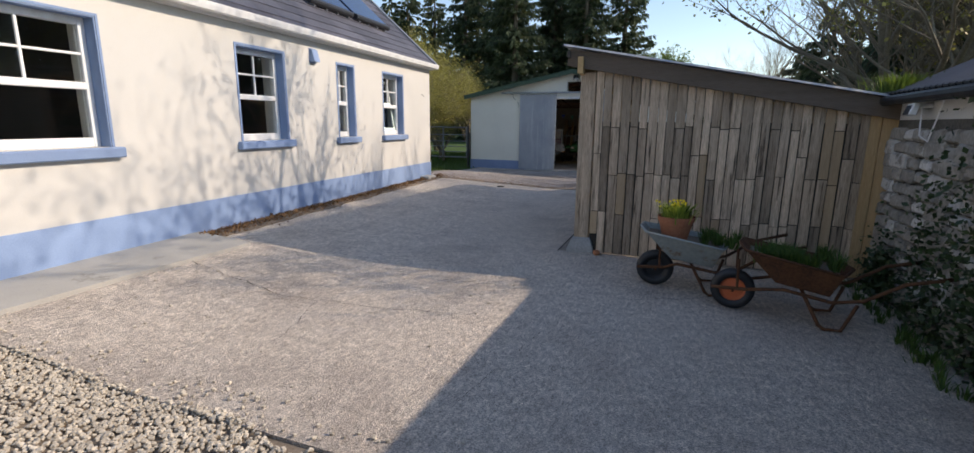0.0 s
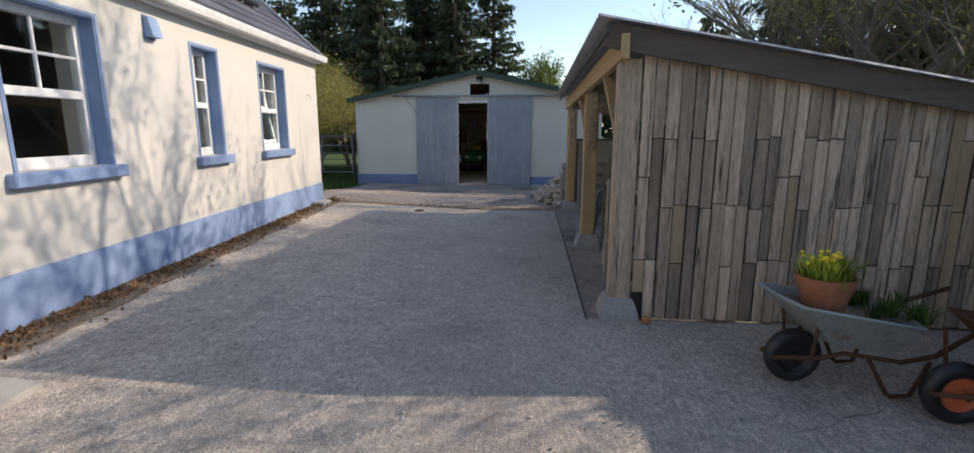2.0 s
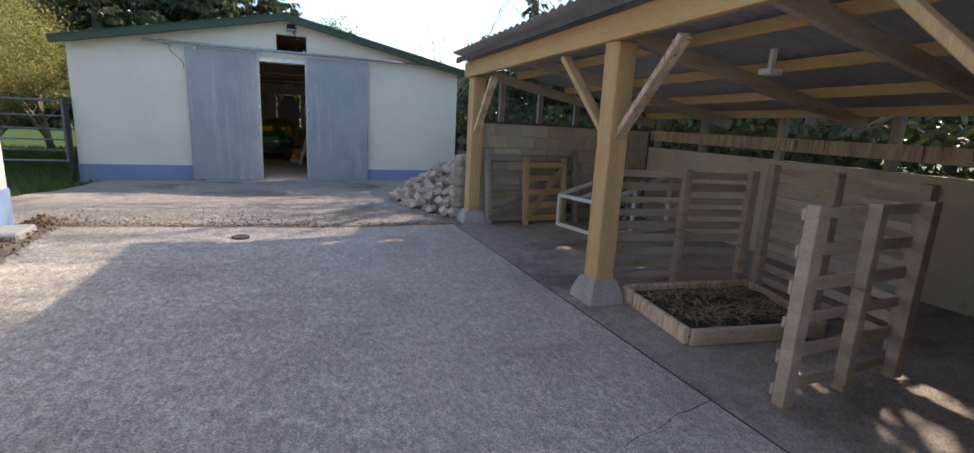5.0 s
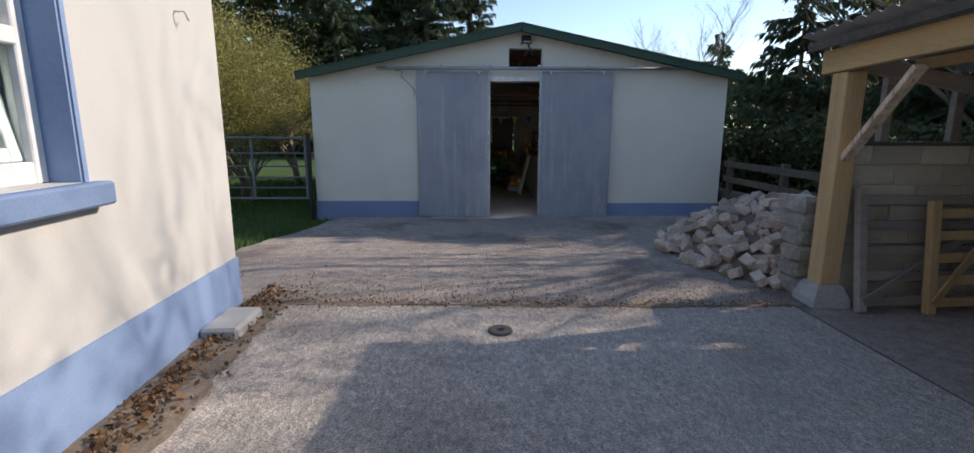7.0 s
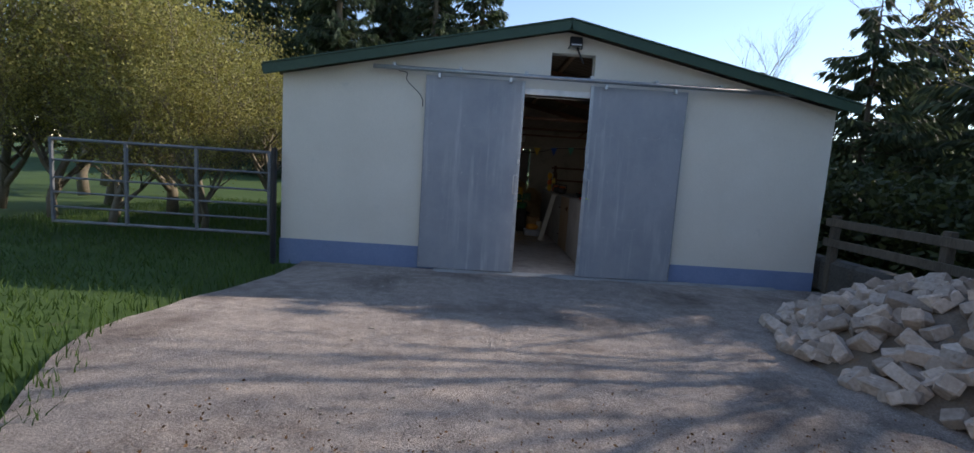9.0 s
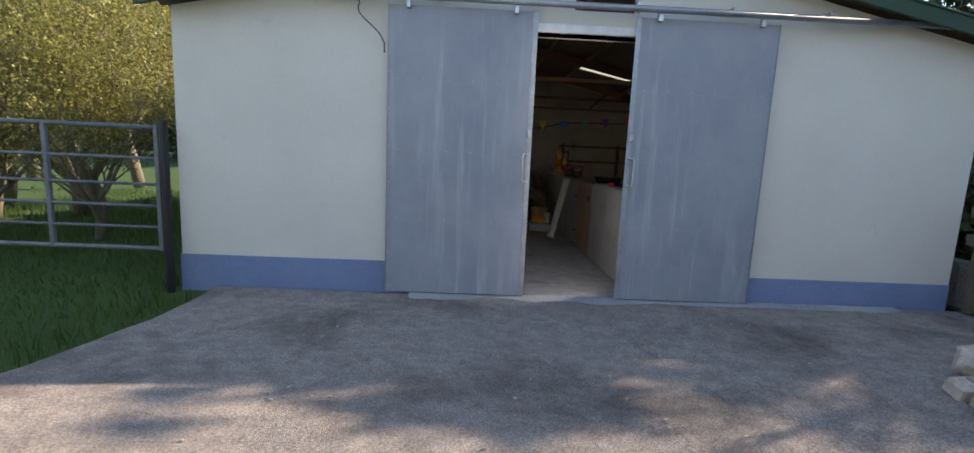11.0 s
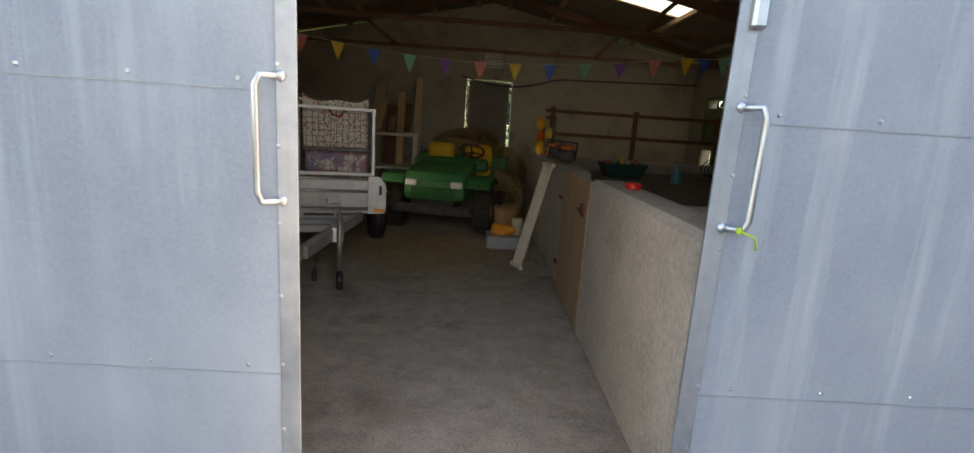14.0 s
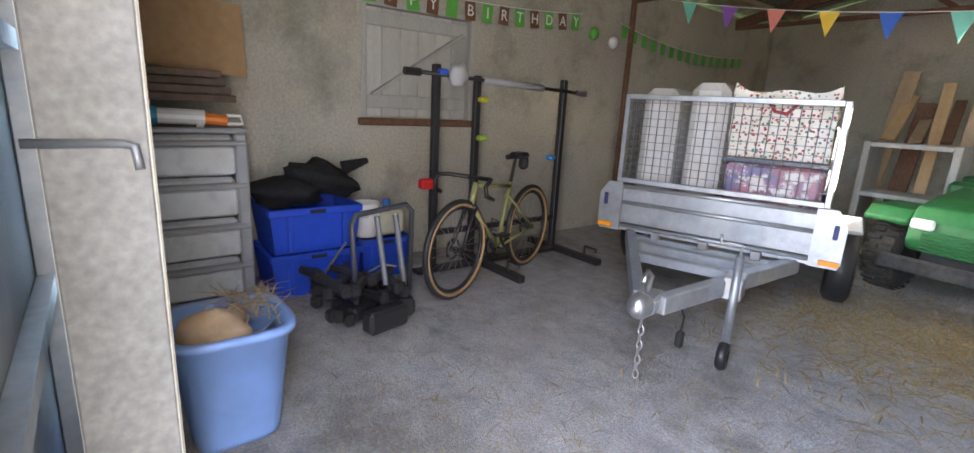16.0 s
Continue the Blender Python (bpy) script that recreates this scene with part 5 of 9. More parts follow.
for z in (0.74, 1.02):
    m = Mesh()
    m.beam((0.78, 16.2, z), (0.80, 11.6, z - 0.03), 0.03, 0.11, 0.006)
    part("rail", m, BARK, bf)

# ---- field gate ----
fg = thing("field_gate", "seven-bar galvanised steel field gate", "gate", at=(-8.3, 16.15, 0.1))
GZ = 0.14
GATE_GREY = surface("dull_gate_steel", (0.16, 0.17, 0.18), (0.26, 0.27, 0.28), 0.6, 30, 4, 0.1, 0.3)
for z in (0.22, 0.42, 0.62, 0.82, 1.06, 1.34):
    m = Mesh()
    m.tube([(-10.0, 16.15, GZ + z), (-7.06, 16.15, GZ + z)], 0.021 if z in (0.22, 1.34) else 0.014, 8)
    part("bar", m, GATE_GREY, fg, smooth=True)
for x in (-10.0, -9.0, -8.05, -7.06):
    m = Mesh()
    m.span((x - 0.02, 16.13, GZ + 0.20), (x + 0.02, 16.17, GZ + 1.36), 0.004)
    part("upright", m, GATE_GREY, fg)
m = Mesh()
m.tube([(-7.0, 16.15, -0.1), (-7.0, 16.15, 1.55)], 0.04, 10)
solid("gate_post", m, BLACK, "dark steel gate post at the barn corner", "post", at=(-7.0, 16.15, -0.1))

# ---- trees ----
def twig_tree(rngs, height, spread, levels, r0, lean=0.0, kids=(3, 4), up=0.35, start=0.25):
    """Tapered trunk and limbs, branching several times. Returns the mesh and the tips."""
    m, tips = Mesh(), []

    def grow(p, d, ln, r, lev):
        n = 4 if lev else 6
        pts, rs = [p], [r]
        for i in range(n):
            d = (d + Vector((rngs.gauss(0, 0.13), rngs.gauss(0, 0.13), rngs.gauss(0, 0.08) + (0.05 if lev else 0)))).normalized()
            p = p + d * ln / n
            pts.append(p)
            rs.append(r * (1 - 0.62 * (i + 1) / n))
        m.tube(pts, rs, 7 if lev == 0 else (5 if lev == 1 else 3), lev == 0)
        if lev >= levels:
            tips.append((pts[-1], d))
            tips.append((pts[n // 2], d))
            return
        for k in range(rngs.randint(*kids) + (3 if lev == 0 else 0)):
            s = start + (1 - start) * (k + rngs.random()) / (kids[1] + (3 if lev == 0 else 0))
            i = min(n, max(1, round(s * n)))
            g = rngs.uniform(0, 6.283)
            side = Vector((math.cos(g), math.sin(g), 0)) * spread
            nd = (d * 0.45 + side + Vector((0, 0, up))).normalized()
            grow(pts[i], nd, ln * rngs.uniform(0.5, 0.72), max(0.004, rs[i] * rngs.uniform(0.5, 0.75)), lev + 1)
        grow(pts[-1], d, ln * 0.55, rs[-1], lev + 1)

    grow(Vector((0, 0, 0)), Vector((lean, 0, 1)).normalized(), height * 0.5, r0, 0)
    return m, tips


def tree(name, at, built, label, leaves=None, category="tree", group="", bark=None):
    m, tips = built
    t = thing(name, label, category, group)
    part("trunk", m, bark or BARK, t, smooth=True)
    if leaves:
        per, size, material, rngs, blur = leaves
        lm = Mesh()
        for p, d in tips:
            leaf_cloud(lm, per, lambda: (p.x + rngs.gauss(0, blur), p.y + rngs.gauss(0, blur), p.z + rngs.gauss(0, blur)), size, rngs)
        part("crown", lm, material, t)
    t.matrix_basis = at
    return t


def spruce_mesh(rngs, height, width, gaps=0.1):
    trunk, nd = Mesh(), Mesh()
    trunk.tube([(0, 0, 0), (0, 0, height * 0.5), (0.05, 0, height)], [height * 0.018, height * 0.011, 0.02], 7)
    z = height * 0.06
    while z < height * 0.985:
        f = 1 - z / height
        ln = width * (f ** 0.8) + 0.15
        for k in range(8 if f > 0.2 else 5):
            if rngs.random() < gaps:
                continue
            g = rngs.uniform(0, 6.283)
            l = ln * rngs.uniform(0.65, 1.15)
            d = Vector((math.cos(g), math.sin(g), rngs.uniform(-0.30, 0.02)))
            p0 = Vector((0, 0, z + rngs.uniform(-0.2, 0.2)))
            pts = [p0, p0 + d * l * 0.5, p0 + d * l + Vector((0, 0, 0.12 * l))]
            trunk.tube(pts, [0.03, 0.018, 0.005], 3, False)
            for i in range(int(12 + l * 30)):
                s = rngs.uniform(0.12, 1.0)
                q = p0 + d * l * s + Vector((0, 0, 0.12 * l * s * s))
                side = Vector((-d.y, d.x, 0)) * rngs.choice((-1, 1)) * rngs.uniform(0.15, 0.55) * (1.15 - s) * l * 0.55
                tip = q + side + d * 0.25 + Vector((0, 0, rngs.uniform(-0.45, -0.05)))
                w = (tip - q).cross(Vector((rngs.gauss(0, 1), rngs.gauss(0, 1), 1.2))).normalized() * rngs.uniform(0.025, 0.075)
                n = len(nd.v)
                mid_ = (q + tip) / 2
                nd.v += [tuple(q), tuple(mid_ + w), tuple(tip), tuple(mid_ - w)]
                nd.f.append((n, n + 1, n + 2, n + 3))
        z += height * 0.018 + 0.10
    return trunk, nd


def spruce(name_label, at, meshes, group):
    t = thing("spruce_tree", name_label, "tree", group)
    part("trunk", meshes[0], BARK, t)
    part("crown", meshes[1], NEEDLES, t)
    t.matrix_basis = at
    return t


tr_rng = random.Random(11)
sp_a = spruce("tall dark green spruce tree", pose(-14.0, 40, 0), spruce_mesh(tr_rng, 17, 3.6), "dark spruces behind the barn")
sp_b = spruce("tall dark green spruce tree", pose(-10.5, 43, 0), spruce_mesh(tr_rng, 16, 3.4), "dark spruces behind the barn")
for i, (x, y, s, g, src) in enumerate(((-18, 41, 1.0, 40, 0), (-22, 43, 0.95, 80, 1), (-7.4, 41, 1.0, 150, 0), (-4.6, 43, 1.05, 30, 1), (-16, 47, 1.15, 200, 1), (-11.5, 49, 1.2, 250, 0), (-26, 45, 1.05, 300, 1), (-20.5, 50, 1.2, 10, 0), (-30, 48, 1.0, 60, 1), (-8.8, 44, 1.1, 100, 1), (-12.4, 38, 1.0, 330, 0))):
    c = copy_thing((sp_a, sp_b)[src], pose(x, y, 0, 0, 0, g))
    c.scale = (s, s, s)
sp_c = spruce("broad dark spruce with drooping open branches", pose(7.6, 19.0, 0), spruce_mesh(tr_rng, 8.5, 3.7, 0.46), "spruces beside the shed")
for x, y, s, g in ((5.6, 27.5, 0.64, 50), (5.7, 22.2, 0.74, 120), (9.6, 25.0, 0.9, 200), (12.0, 18.0, 1.05, 300), (14.0, 23.0, 1.05, 30), (9.4, 14.2, 1.0, 10)):
    c = copy_thing(sp_c, pose(x, y, 0, 0, 0, g))
    c.scale = (s, s, s)
# bare trees: one seen over the barn, others whose twigs shade the apron
bare = twig_tree(tr_rng, 9.5, 0.55, 4, 0.12, 0.05, (3, 4))
bt = tree("bare_tree", pose(2.9, 26.4, 0), bare, "leafless grey tree against the sky", group="bare trees", bark=TWIG)
bt.scale = (0.8, 0.8, 0.8)
for x, y, s, g in ((5.0, 33, 0.9, 100), (6.0, 15.6, 1.0, 200), (8.2, 16.4, 1.1, 60), (6.4, 17.6, 1.05, 280), (9.4, 17.4, 1.2, 310), (4.9, 10.4, 0.95, 20), (4.2, 9.9, 0.96, 240), (5.4, 9.2, 1.08, 75)):
    c = copy_thing(bt, pose(x, y, 0, 0, 0, g))
    c.scale = (s, s, s)
# the old tree close behind the shed, whose twigs shade the house wall
big = twig_tree(tr_rng, 8.6, 0.8, 4, 0.15, -0.12, (3, 5), 0.25)
old = tree("old_tree", pose(4.0, 9.3, 0, 0, 0, 30), big, "old spreading tree with pale twisted limbs and first buds", (4, 0.06, BUDS, tr_rng, 0.10), group="old trees", bark=TWIG)
for x, y, s, g in ((9.2, 18.5, 1.2, 250), (5.6, 10.0, 1.0, 130), (5.2, 9.5, 1.08, 310)):
    c = copy_thing(old, pose(x, y, 0, 0, 0, g))
    c.scale = (s, s, s)
# willow-like thicket beyond the gate
bush = twig_tree(tr_rng, 7.0, 0.75, 4, 0.15, 0.15, (3, 4), 0.45, 0.12)
bs_ = tree("budding_tree", pose(-10.7, 20.0, 0.05), bush, "spreading tree covered in small yellow-green spring leaves", (13, 0.075, BUDS, tr_rng, 0.24), group="budding trees beyond the gate", bark=TWIG)
bs_.scale = (0.8, 0.8, 0.8)
for x, y, s, g in ((-9.5, 18.8, 0.6, 10), (-11.9, 18.4, 0.6, 200), (-13.6, 19.2, 0.7, 100), (-9.2, 21.6, 0.66, 260), (-12.6, 20.8, 0.85, 70), (-14.5, 22.5, 0.95, 210), (-12.6, 24.5, 0.95, 290), (-16.5, 26, 1.1, 30), (-8.9, 17.9, 0.42, 40), (-10.4, 17.8, 0.46, 130), (-12.6, 17.9, 0.48, 320), (-11.2, 19.0, 0.55, 80)):
    c = copy_thing(bs_, pose(x, y, 0.05, 0, 0, g))
    c.scale = (s, s, s)
tree("leafy_tree", pose(-0.6, 34, 0), twig_tree(tr_rng, 6.0, 0.6, 4, 0.12, 0, (3, 4), 0.5), "rounded tree in fresh yellow-green leaf", (9, 0.12, FRESH, tr_rng, 0.22), bark=BARK)
# hedge and far woods close the view
hedge = Mesh()
leaf_cloud(hedge, 26000, lambda: (lambda x: (x, 19 + 2.0 * tr_rng.random() + 0.02 * x * x * 0.2, max(0, tr_rng.gauss(0.8, 0.5))))(tr_rng.uniform(1.5, 14)), 0.14, tr_rng)
leaf_cloud(hedge, 20000, lambda: (tr_rng.uniform(3.0, 5.0), tr_rng.uniform(5.5, 19), min(1.7, abs(tr_rng.gauss(0.8, 0.5)))), 0.14, tr_rng)
solid("hedge", hedge, leafy("hedge_leaves", (0.03, 0.045, 0.015), (0.09, 0.11, 0.03), 0.6, 0.25), "tangled dark hedge behind the shed", "hedge", kind="stuff")
woods = Mesh()


def wood_spot():
    g = tr_rng.uniform(0, 6.283)
    r = tr_rng.uniform(62, 75)
    top = 7 + 3.5 * noise.noise(Vector((math.cos(g) * 6, math.sin(g) * 6, 0)))
    return (-3 + r * math.cos(g), 12 + r * math.sin(g), tr_rng.uniform(0, 1) ** 0.6 * top)


leaf_cloud(woods, 60000, wood_spot, 1.1, tr_rng)
solid("far_woods", woods, leafy("far_foliage", (0.03, 0.045, 0.02), (0.07, 0.09, 0.035), 0.8, 0.2), "belt of distant woodland", "woods", kind="stuff")
# grass blades near the gate
gb = Mesh()
for _ in range(26000):
    y = tr_rng.uniform(11.0, 24)
    x = tr_rng.uniform(-12.5, -5.9)
    if y < 16.4 and x > grass_line(y) - abs(tr_rng.gauss(0, 0.06)) + 0.03 or (y >= 15.9 and x > -7.02) or (y < 11.6 and x > -6.1):
        continue
    g, h = tr_rng.uniform(0, 6.283), tr_rng.uniform(0.04, 0.11) * (1.0 if y < 17 else 1.5)
    p = Vector((x, y, lift(x, y) - (0.06 if x > -7.2 else 0) - 0.005))
    w = Vector((math.cos(g), math.sin(g), 0)) * 0.006
    t = Vector((tr_rng.gauss(0, 0.03), tr_rng.gauss(0, 0.03), h + (0.06 if x > -7.2 else 0)))
    n = len(gb.v)
    gb.v += [tuple(p - w), tuple(p + w), tuple(p + t * 0.6 + w * 0.7), tuple(p + t * 0.6 - w * 0.7), tuple(p + t + Vector((tr_rng.gauss(0, 0.015), tr_rng.gauss(0, 0.015), 0)))]
    gb.f += [(n, n + 1, n + 2, n + 3), (n + 3, n + 2, n + 4)]
solid("grass", gb, BLADES, "short green grass beside the apron", "grass", kind="stuff")
# loose gravel
gv = Mesh()
pebble = [stone_mesh(200 + k, (0.024, 0.020, 0.015)) for k in range(6)]
for _ in range(9000):
    x, y = tr_rng.uniform(-5.0, -0.7), 0.36 - abs(tr_rng.gauss(0, 0.7))
    if y < -1.6:
        continue
    y += 0.10 * noise.noise(Vector((x * 2, 0, 0))) + (tr_rng.random() < 0.06) * tr_rng.random() * 0.35 - 0.15 * slope(-1.6, -0.7, x)
    q = pebble[tr_rng.randrange(6)]
    s = tr_rng.uniform(0.5, 1.3)
    rot = Euler((tr_rng.uniform(-0.5, 0.5), tr_rng.uniform(-0.5, 0.5), tr_rng.uniform(0, 6.28))).to_matrix()
    c = Vector((x, y, lift(x, y) + (0.004 if y > 0.33 else -0.012) + tr_rng.random() * 0.012))
    gv.add([c + rot @ Vector(v) * s for v in q.v], q.f)
solid("gravel", gv, GRAVEL, "loose buff gravel over the yard edge", "gravel", kind="stuff")

# dead leaves and twigs along the house, hairline cracks in the yard
lf = Mesh()


def litter():
    y = tr_rng.uniform(3.05, 11.1)
    x = house_x(y) + 0.08 + abs(tr_rng.gauss(0, 0.13))
    return (x, y, lift(x, y) + 0.025 + tr_rng.random() * 0.02)


leaf_cloud(lf, 3600, litter, 0.035, tr_rng)


def seam_litter():
    """Crumbs of leaf and bark gathered along the slab joint and thinning out over the apron."""
    x = tr_rng.uniform(-5.8, -0.9)
    y = seam_y(x) + 0.03 + (tr_rng.gauss(0, 0.07) if tr_rng.random() < 0.55 else abs(tr_rng.gauss(0, 0.45)))
    y += 0.15 * noise.noise(Vector((x * 1.3, 0, 6)))
    return (x, y, lift(x, y) + 0.008 + tr_rng.random() * 0.008)


leaf_cloud(lf, 3000, seam_litter, 0.019, tr_rng)
solid("leaf_litter", lf, leafy("dead_leaves", (0.10, 0.05, 0.02), (0.32, 0.17, 0.07), 0.85, 0.1), "brown dead leaves lying along the house wall", "leaves", kind="stuff")
st = strands(Mesh(), 500, lambda: (lambda x: (x, seam_y(x) + tr_rng.gauss(0.03, 0.14), lift(x, 10.9) + 0.012))(tr_rng.uniform(-5.6, -0.8)), 0.10, 0.002, tr_rng)
solid("seam_straw", st, STRAW, "dry straw caught along the slab joint", "straw", kind="stuff")


def crack(points, w):
    m = Mesh()
    pts = []
    for (xa, ya), (xb, yb) in zip(points[:-1], points[1:]):
        n = max(3, int(math.hypot(xb - xa, yb - ya) / 0.05))
        for i in range(n):
            s = i / n
            x, y = xa + (xb - xa) * s, ya + (yb - ya) * s
            pts.append((x + 0.035 * noise.noise(Vector((x * 6, y * 6, 7))), y + 0.05 * noise.noise(Vector((x * 5, y * 5, 9)))))
    for i, (x, y) in enumerate(pts):
        k = w * (0.35 + abs(noise.noise(Vector((i * 0.21, 0, 3)))) * 1.4)
        z = lift(x, y) + 0.0125
        m.v += [(x - k * 0.5, y - k, z), (x + k * 0.5, y + k, z)]
    m.f = [(2 * i, 2 * i + 1, 2 * i + 3, 2 * i + 2) for i in range(len(pts) - 1)]
    return m


DARK_JOINT = surface("crack_dirt", (0.05, 0.045, 0.04), (0.10, 0.09, 0.08), 0.95, 40, 3, 0.5)
for pts, w in (([(-4.4, 2.3), (-3.0, 2.05), (-1.9, 2.15), (-0.9, 2.35)], 0.006), ([(-0.55, 1.0), (-0.35, 2.2), (0.1, 3.2), (1.1, 3.7)], 0.005), ([(-0.9, 6.2), (-1.6, 6.0), (-2.6, 5.2), (-3.6, 5.1)], 0.005), ([(-2.4, 0.4), (-2.2, 1.3), (-2.5, 2.1)], 0.004)):
    solid("pavement_crack", crack(pts, w), DARK_JOINT, "dark hairline crack in the yard concrete", "crack", group="yard cracks", kind="stuff")
jt = Mesh()
jt.span((-0.860, 4.95, -0.05), (-0.845, 11.2, 0.001))
solid("slab_joint", jt, DARK_JOINT, "dark joint between yard and shed floor", "joint", kind="structure")
# dry straw and twigs on the apron
st = strands(Mesh(), 260, lambda: (tr_rng.uniform(-5.8, -0.9), tr_rng.uniform(11.0, 15.9), 0.02 + lift(-5, 12) * 0), 0.09, 0.0018, tr_rng)
solid("apron_twigs", st, SOIL, "scattered twigs on the apron", "twigs", kind="stuff")

# ---- inside the barn: structure ----
BROWN_STEEL = surface("rusty_brown_steel", (0.10, 0.05, 0.03), (0.19, 0.10, 0.06), 0.8, 40, 4, 0.3)
PLY = surface("plywood", (0.34, 0.24, 0.15), (0.46, 0.34, 0.22), 0.8, 30, 2, 0.3, 0, (5, 5, 0.5), c=(0.25, 0.17, 0.11), where=0.62)
OLD_PAINT = surface("flaking_grey_paint", (0.42, 0.41, 0.38), (0.55, 0.54, 0.50), 0.85, 40, 3, 0.4, 0, (4, 4, 0.6), c=(0.28, 0.2, 0.15), where=0.63)
LX0, LX1 = -2.55, -2.33
lw = thing("half_wall", "low rough concrete wall dividing the barn", "wall", kind="structure", at=(-2.44, 17.3, 0))
m = Mesh()
m.span((LX0, 16.47, 0.0), (LX1, 18.14, 1.03), 0.03)
part("near_length", m, CONCRETE, lw)
m = Mesh()
m.span((LX0 + 0.02, 19.04, 0.0), (LX1, 22.2, 1.0), 0.03)
part("far_length", m, CONCRETE, lw)
m = Mesh()
m.span((LX1, 17.05, 0.86), (LX1 + 0.5, 17.5, 0.99), 0.02)
part("pier_top", m, CONCRETE, lw)
pg = thing("plywood_gate", "plain brown plywood gate in the low wall", "gate", at=(-2.5, 18.6, 0))
m = Mesh()
m.span((LX0 + 0.005, 18.15, 0.03), (LX0 + 0.03, 19.03, 1.01), 0.002)
part("panel", m, PLY, pg)
m = Mesh()
m.span((LX0 + 0.031, 18.17, 0.05), (LX0 + 0.08, 18.24, 1.0), 0.003)
m.span((LX0 + 0.031, 18.94, 0.05), (LX0 + 0.08, 19.01, 1.0), 0.003)
part("batten", m, PALLET, pg)
m = Mesh()
m.tube([(LX0 - 0.02, 18.20, 0.80), (LX0 - 0.02, 18.34, 0.81)], 0.008, 6)
m.span((LX0 - 0.012, 18.24, 0.77), (LX0 + 0.004, 18.30, 0.85), 0.003)
part("bolt", m, RUST, pg, "rusty sliding bolt")
for z in (0.25, 0.78):
    m = Mesh()
    m.tube([(LX0 - 0.012, 19.0, z), (LX0 - 0.012, 19.08, z)], 0.012, 6)
    part("hinge", m, RUST, pg)
# roof timbers and steel
rt = thing("roof_trusses", "brown steel and timber roof trusses and purlins", "roof truss", kind="structure", at=(BXM, 20, 2.5))
for y in (18.6, 21.0, 23.2):
    for xa, xb in ((BX0 + 0.13, BXM - 0.1), (BX1 - 0.13, BXM - 0.1)):
        m = Mesh()
        m.beam((xa, y, BE - 0.10), (xb, y, BA - 0.10), 0.06, 0.12, 0.004)
        part("rafter", m, BROWN_STEEL, rt)
    m = Mesh()
    m.beam((BX0 + 0.13, y, 2.42), (BX1 - 0.13, y, 2.42), 0.05, 0.05, 0.003)
    part("tie_bar", m, BROWN_STEEL, rt)
    for x in (-4.6, -1.5):
        m = Mesh()
        m.beam((x, y + 0.03, 2.44), (x + (0.5 if x > -3 else -0.5), y + 0.03, 2.90 if abs(x + 3) < 1.55 else 2.8), 0.05, 0.05, 0.003, (0, 1, 0))
        part("strut", m, BROWN_STEEL, rt)
for q in (0.12, 0.36, 0.74, 0.93):
    for xa in (BX0, BX1):
        x = xa + (BXM - 0.1 - xa) * q
        m = Mesh()
        m.beam((x, BY + 0.24, BE - 0.01 + (BA - BE) * q), (x, BYB - 0.22, BE - 0.01 + (BA - BE) * q), 0.07, 0.06, 0.003)
        part("purlin", m, PLY, rt)
sk = Mesh()
xa, xb = BX1 + 0.16 + (BXM - 0.12 - BX1 - 0.16) * 0.36, BX1 + 0.16 + (BXM - 0.12 - BX1 - 0.16) * 0.74
za, zb = BE + 0.045 + (BA - BE) * 0.36, BE + 0.045 + (BA - BE) * 0.74
sk.add([(xa, SKY_R[0] - 0.1, za), (xb, SKY_R[0] - 0.1, zb), (xb, SKY_R[1] + 0.1, zb), (xa, SKY_R[1] + 0.1, za)], [(0, 1, 2, 3)])
pm, pt, pb = nodes_of("amber_roof_sheet")
pb.inputs["Base Color"].default_value, pb.inputs["Roughness"].default_value = (0.55, 0.32, 0.11, 1), 0.4
pb.inputs["Transmission Weight"].default_value, pb.inputs["IOR"].default_value = 0.95, 1.05
ob = solid("skylight", sk, pm, "yellowed clear roof sheet let into the roof", "skylight", kind="structure")
ob.visible_shadow = False
# hatch shutter in the side wall
hs = thing("wall_hatch", "old flaking grey boarded shutter with diagonal brace", "shutter", at=(-6.83, 18.44, 1.13))
for i in range(6):
    m = Mesh()
    y = 17.97 + i * 0.158
    m.span((-6.885, y, 1.126), (-6.865, y + 0.155, 1.93), 0.003)
    part("board", m, OLD_PAINT, hs)
for z in (1.20, 1.80):
    m = Mesh()
    m.span((-6.864, 17.98, z), (-6.84, 18.90, z + 0.10), 0.004)
    part("ledge", m, OLD_PAINT, hs)
m = Mesh()
m.beam((-6.85, 18.03, 1.30), (-6.85, 18.85, 1.82), 0.02, 0.09, 0.004, (1, 0, 0))
part("brace", m, OLD_PAINT, hs)
m = Mesh()
m.span((-6.90, 17.93, 1.10), (-6.79, 17.97, 1.97), 0.006)
m.span((-6.90, 18.91, 1.10), (-6.79, 18.95, 1.97), 0.006)
m.span((-6.90, 17.97, 1.93), (-6.79, 18.91, 1.97), 0.006)
part("hatch_frame", m, OLD_PAINT, hs)
m = Mesh()
m.span((-6.90, 17.90, 1.07), (-6.76, 18.98, 1.125), 0.008)
part("sill", m, BROWN_STEEL, hs, "rusty brown sill")
m = Mesh()
m.tube([(-6.74, 20.95, 0.0), (-6.74, 20.95, 2.62)], 0.03, 8)
solid("wall_pipe", m, BROWN_STEEL, "rusty brown steel upright against the wall", "pipe", at=(-6.74, 20.95, 0))
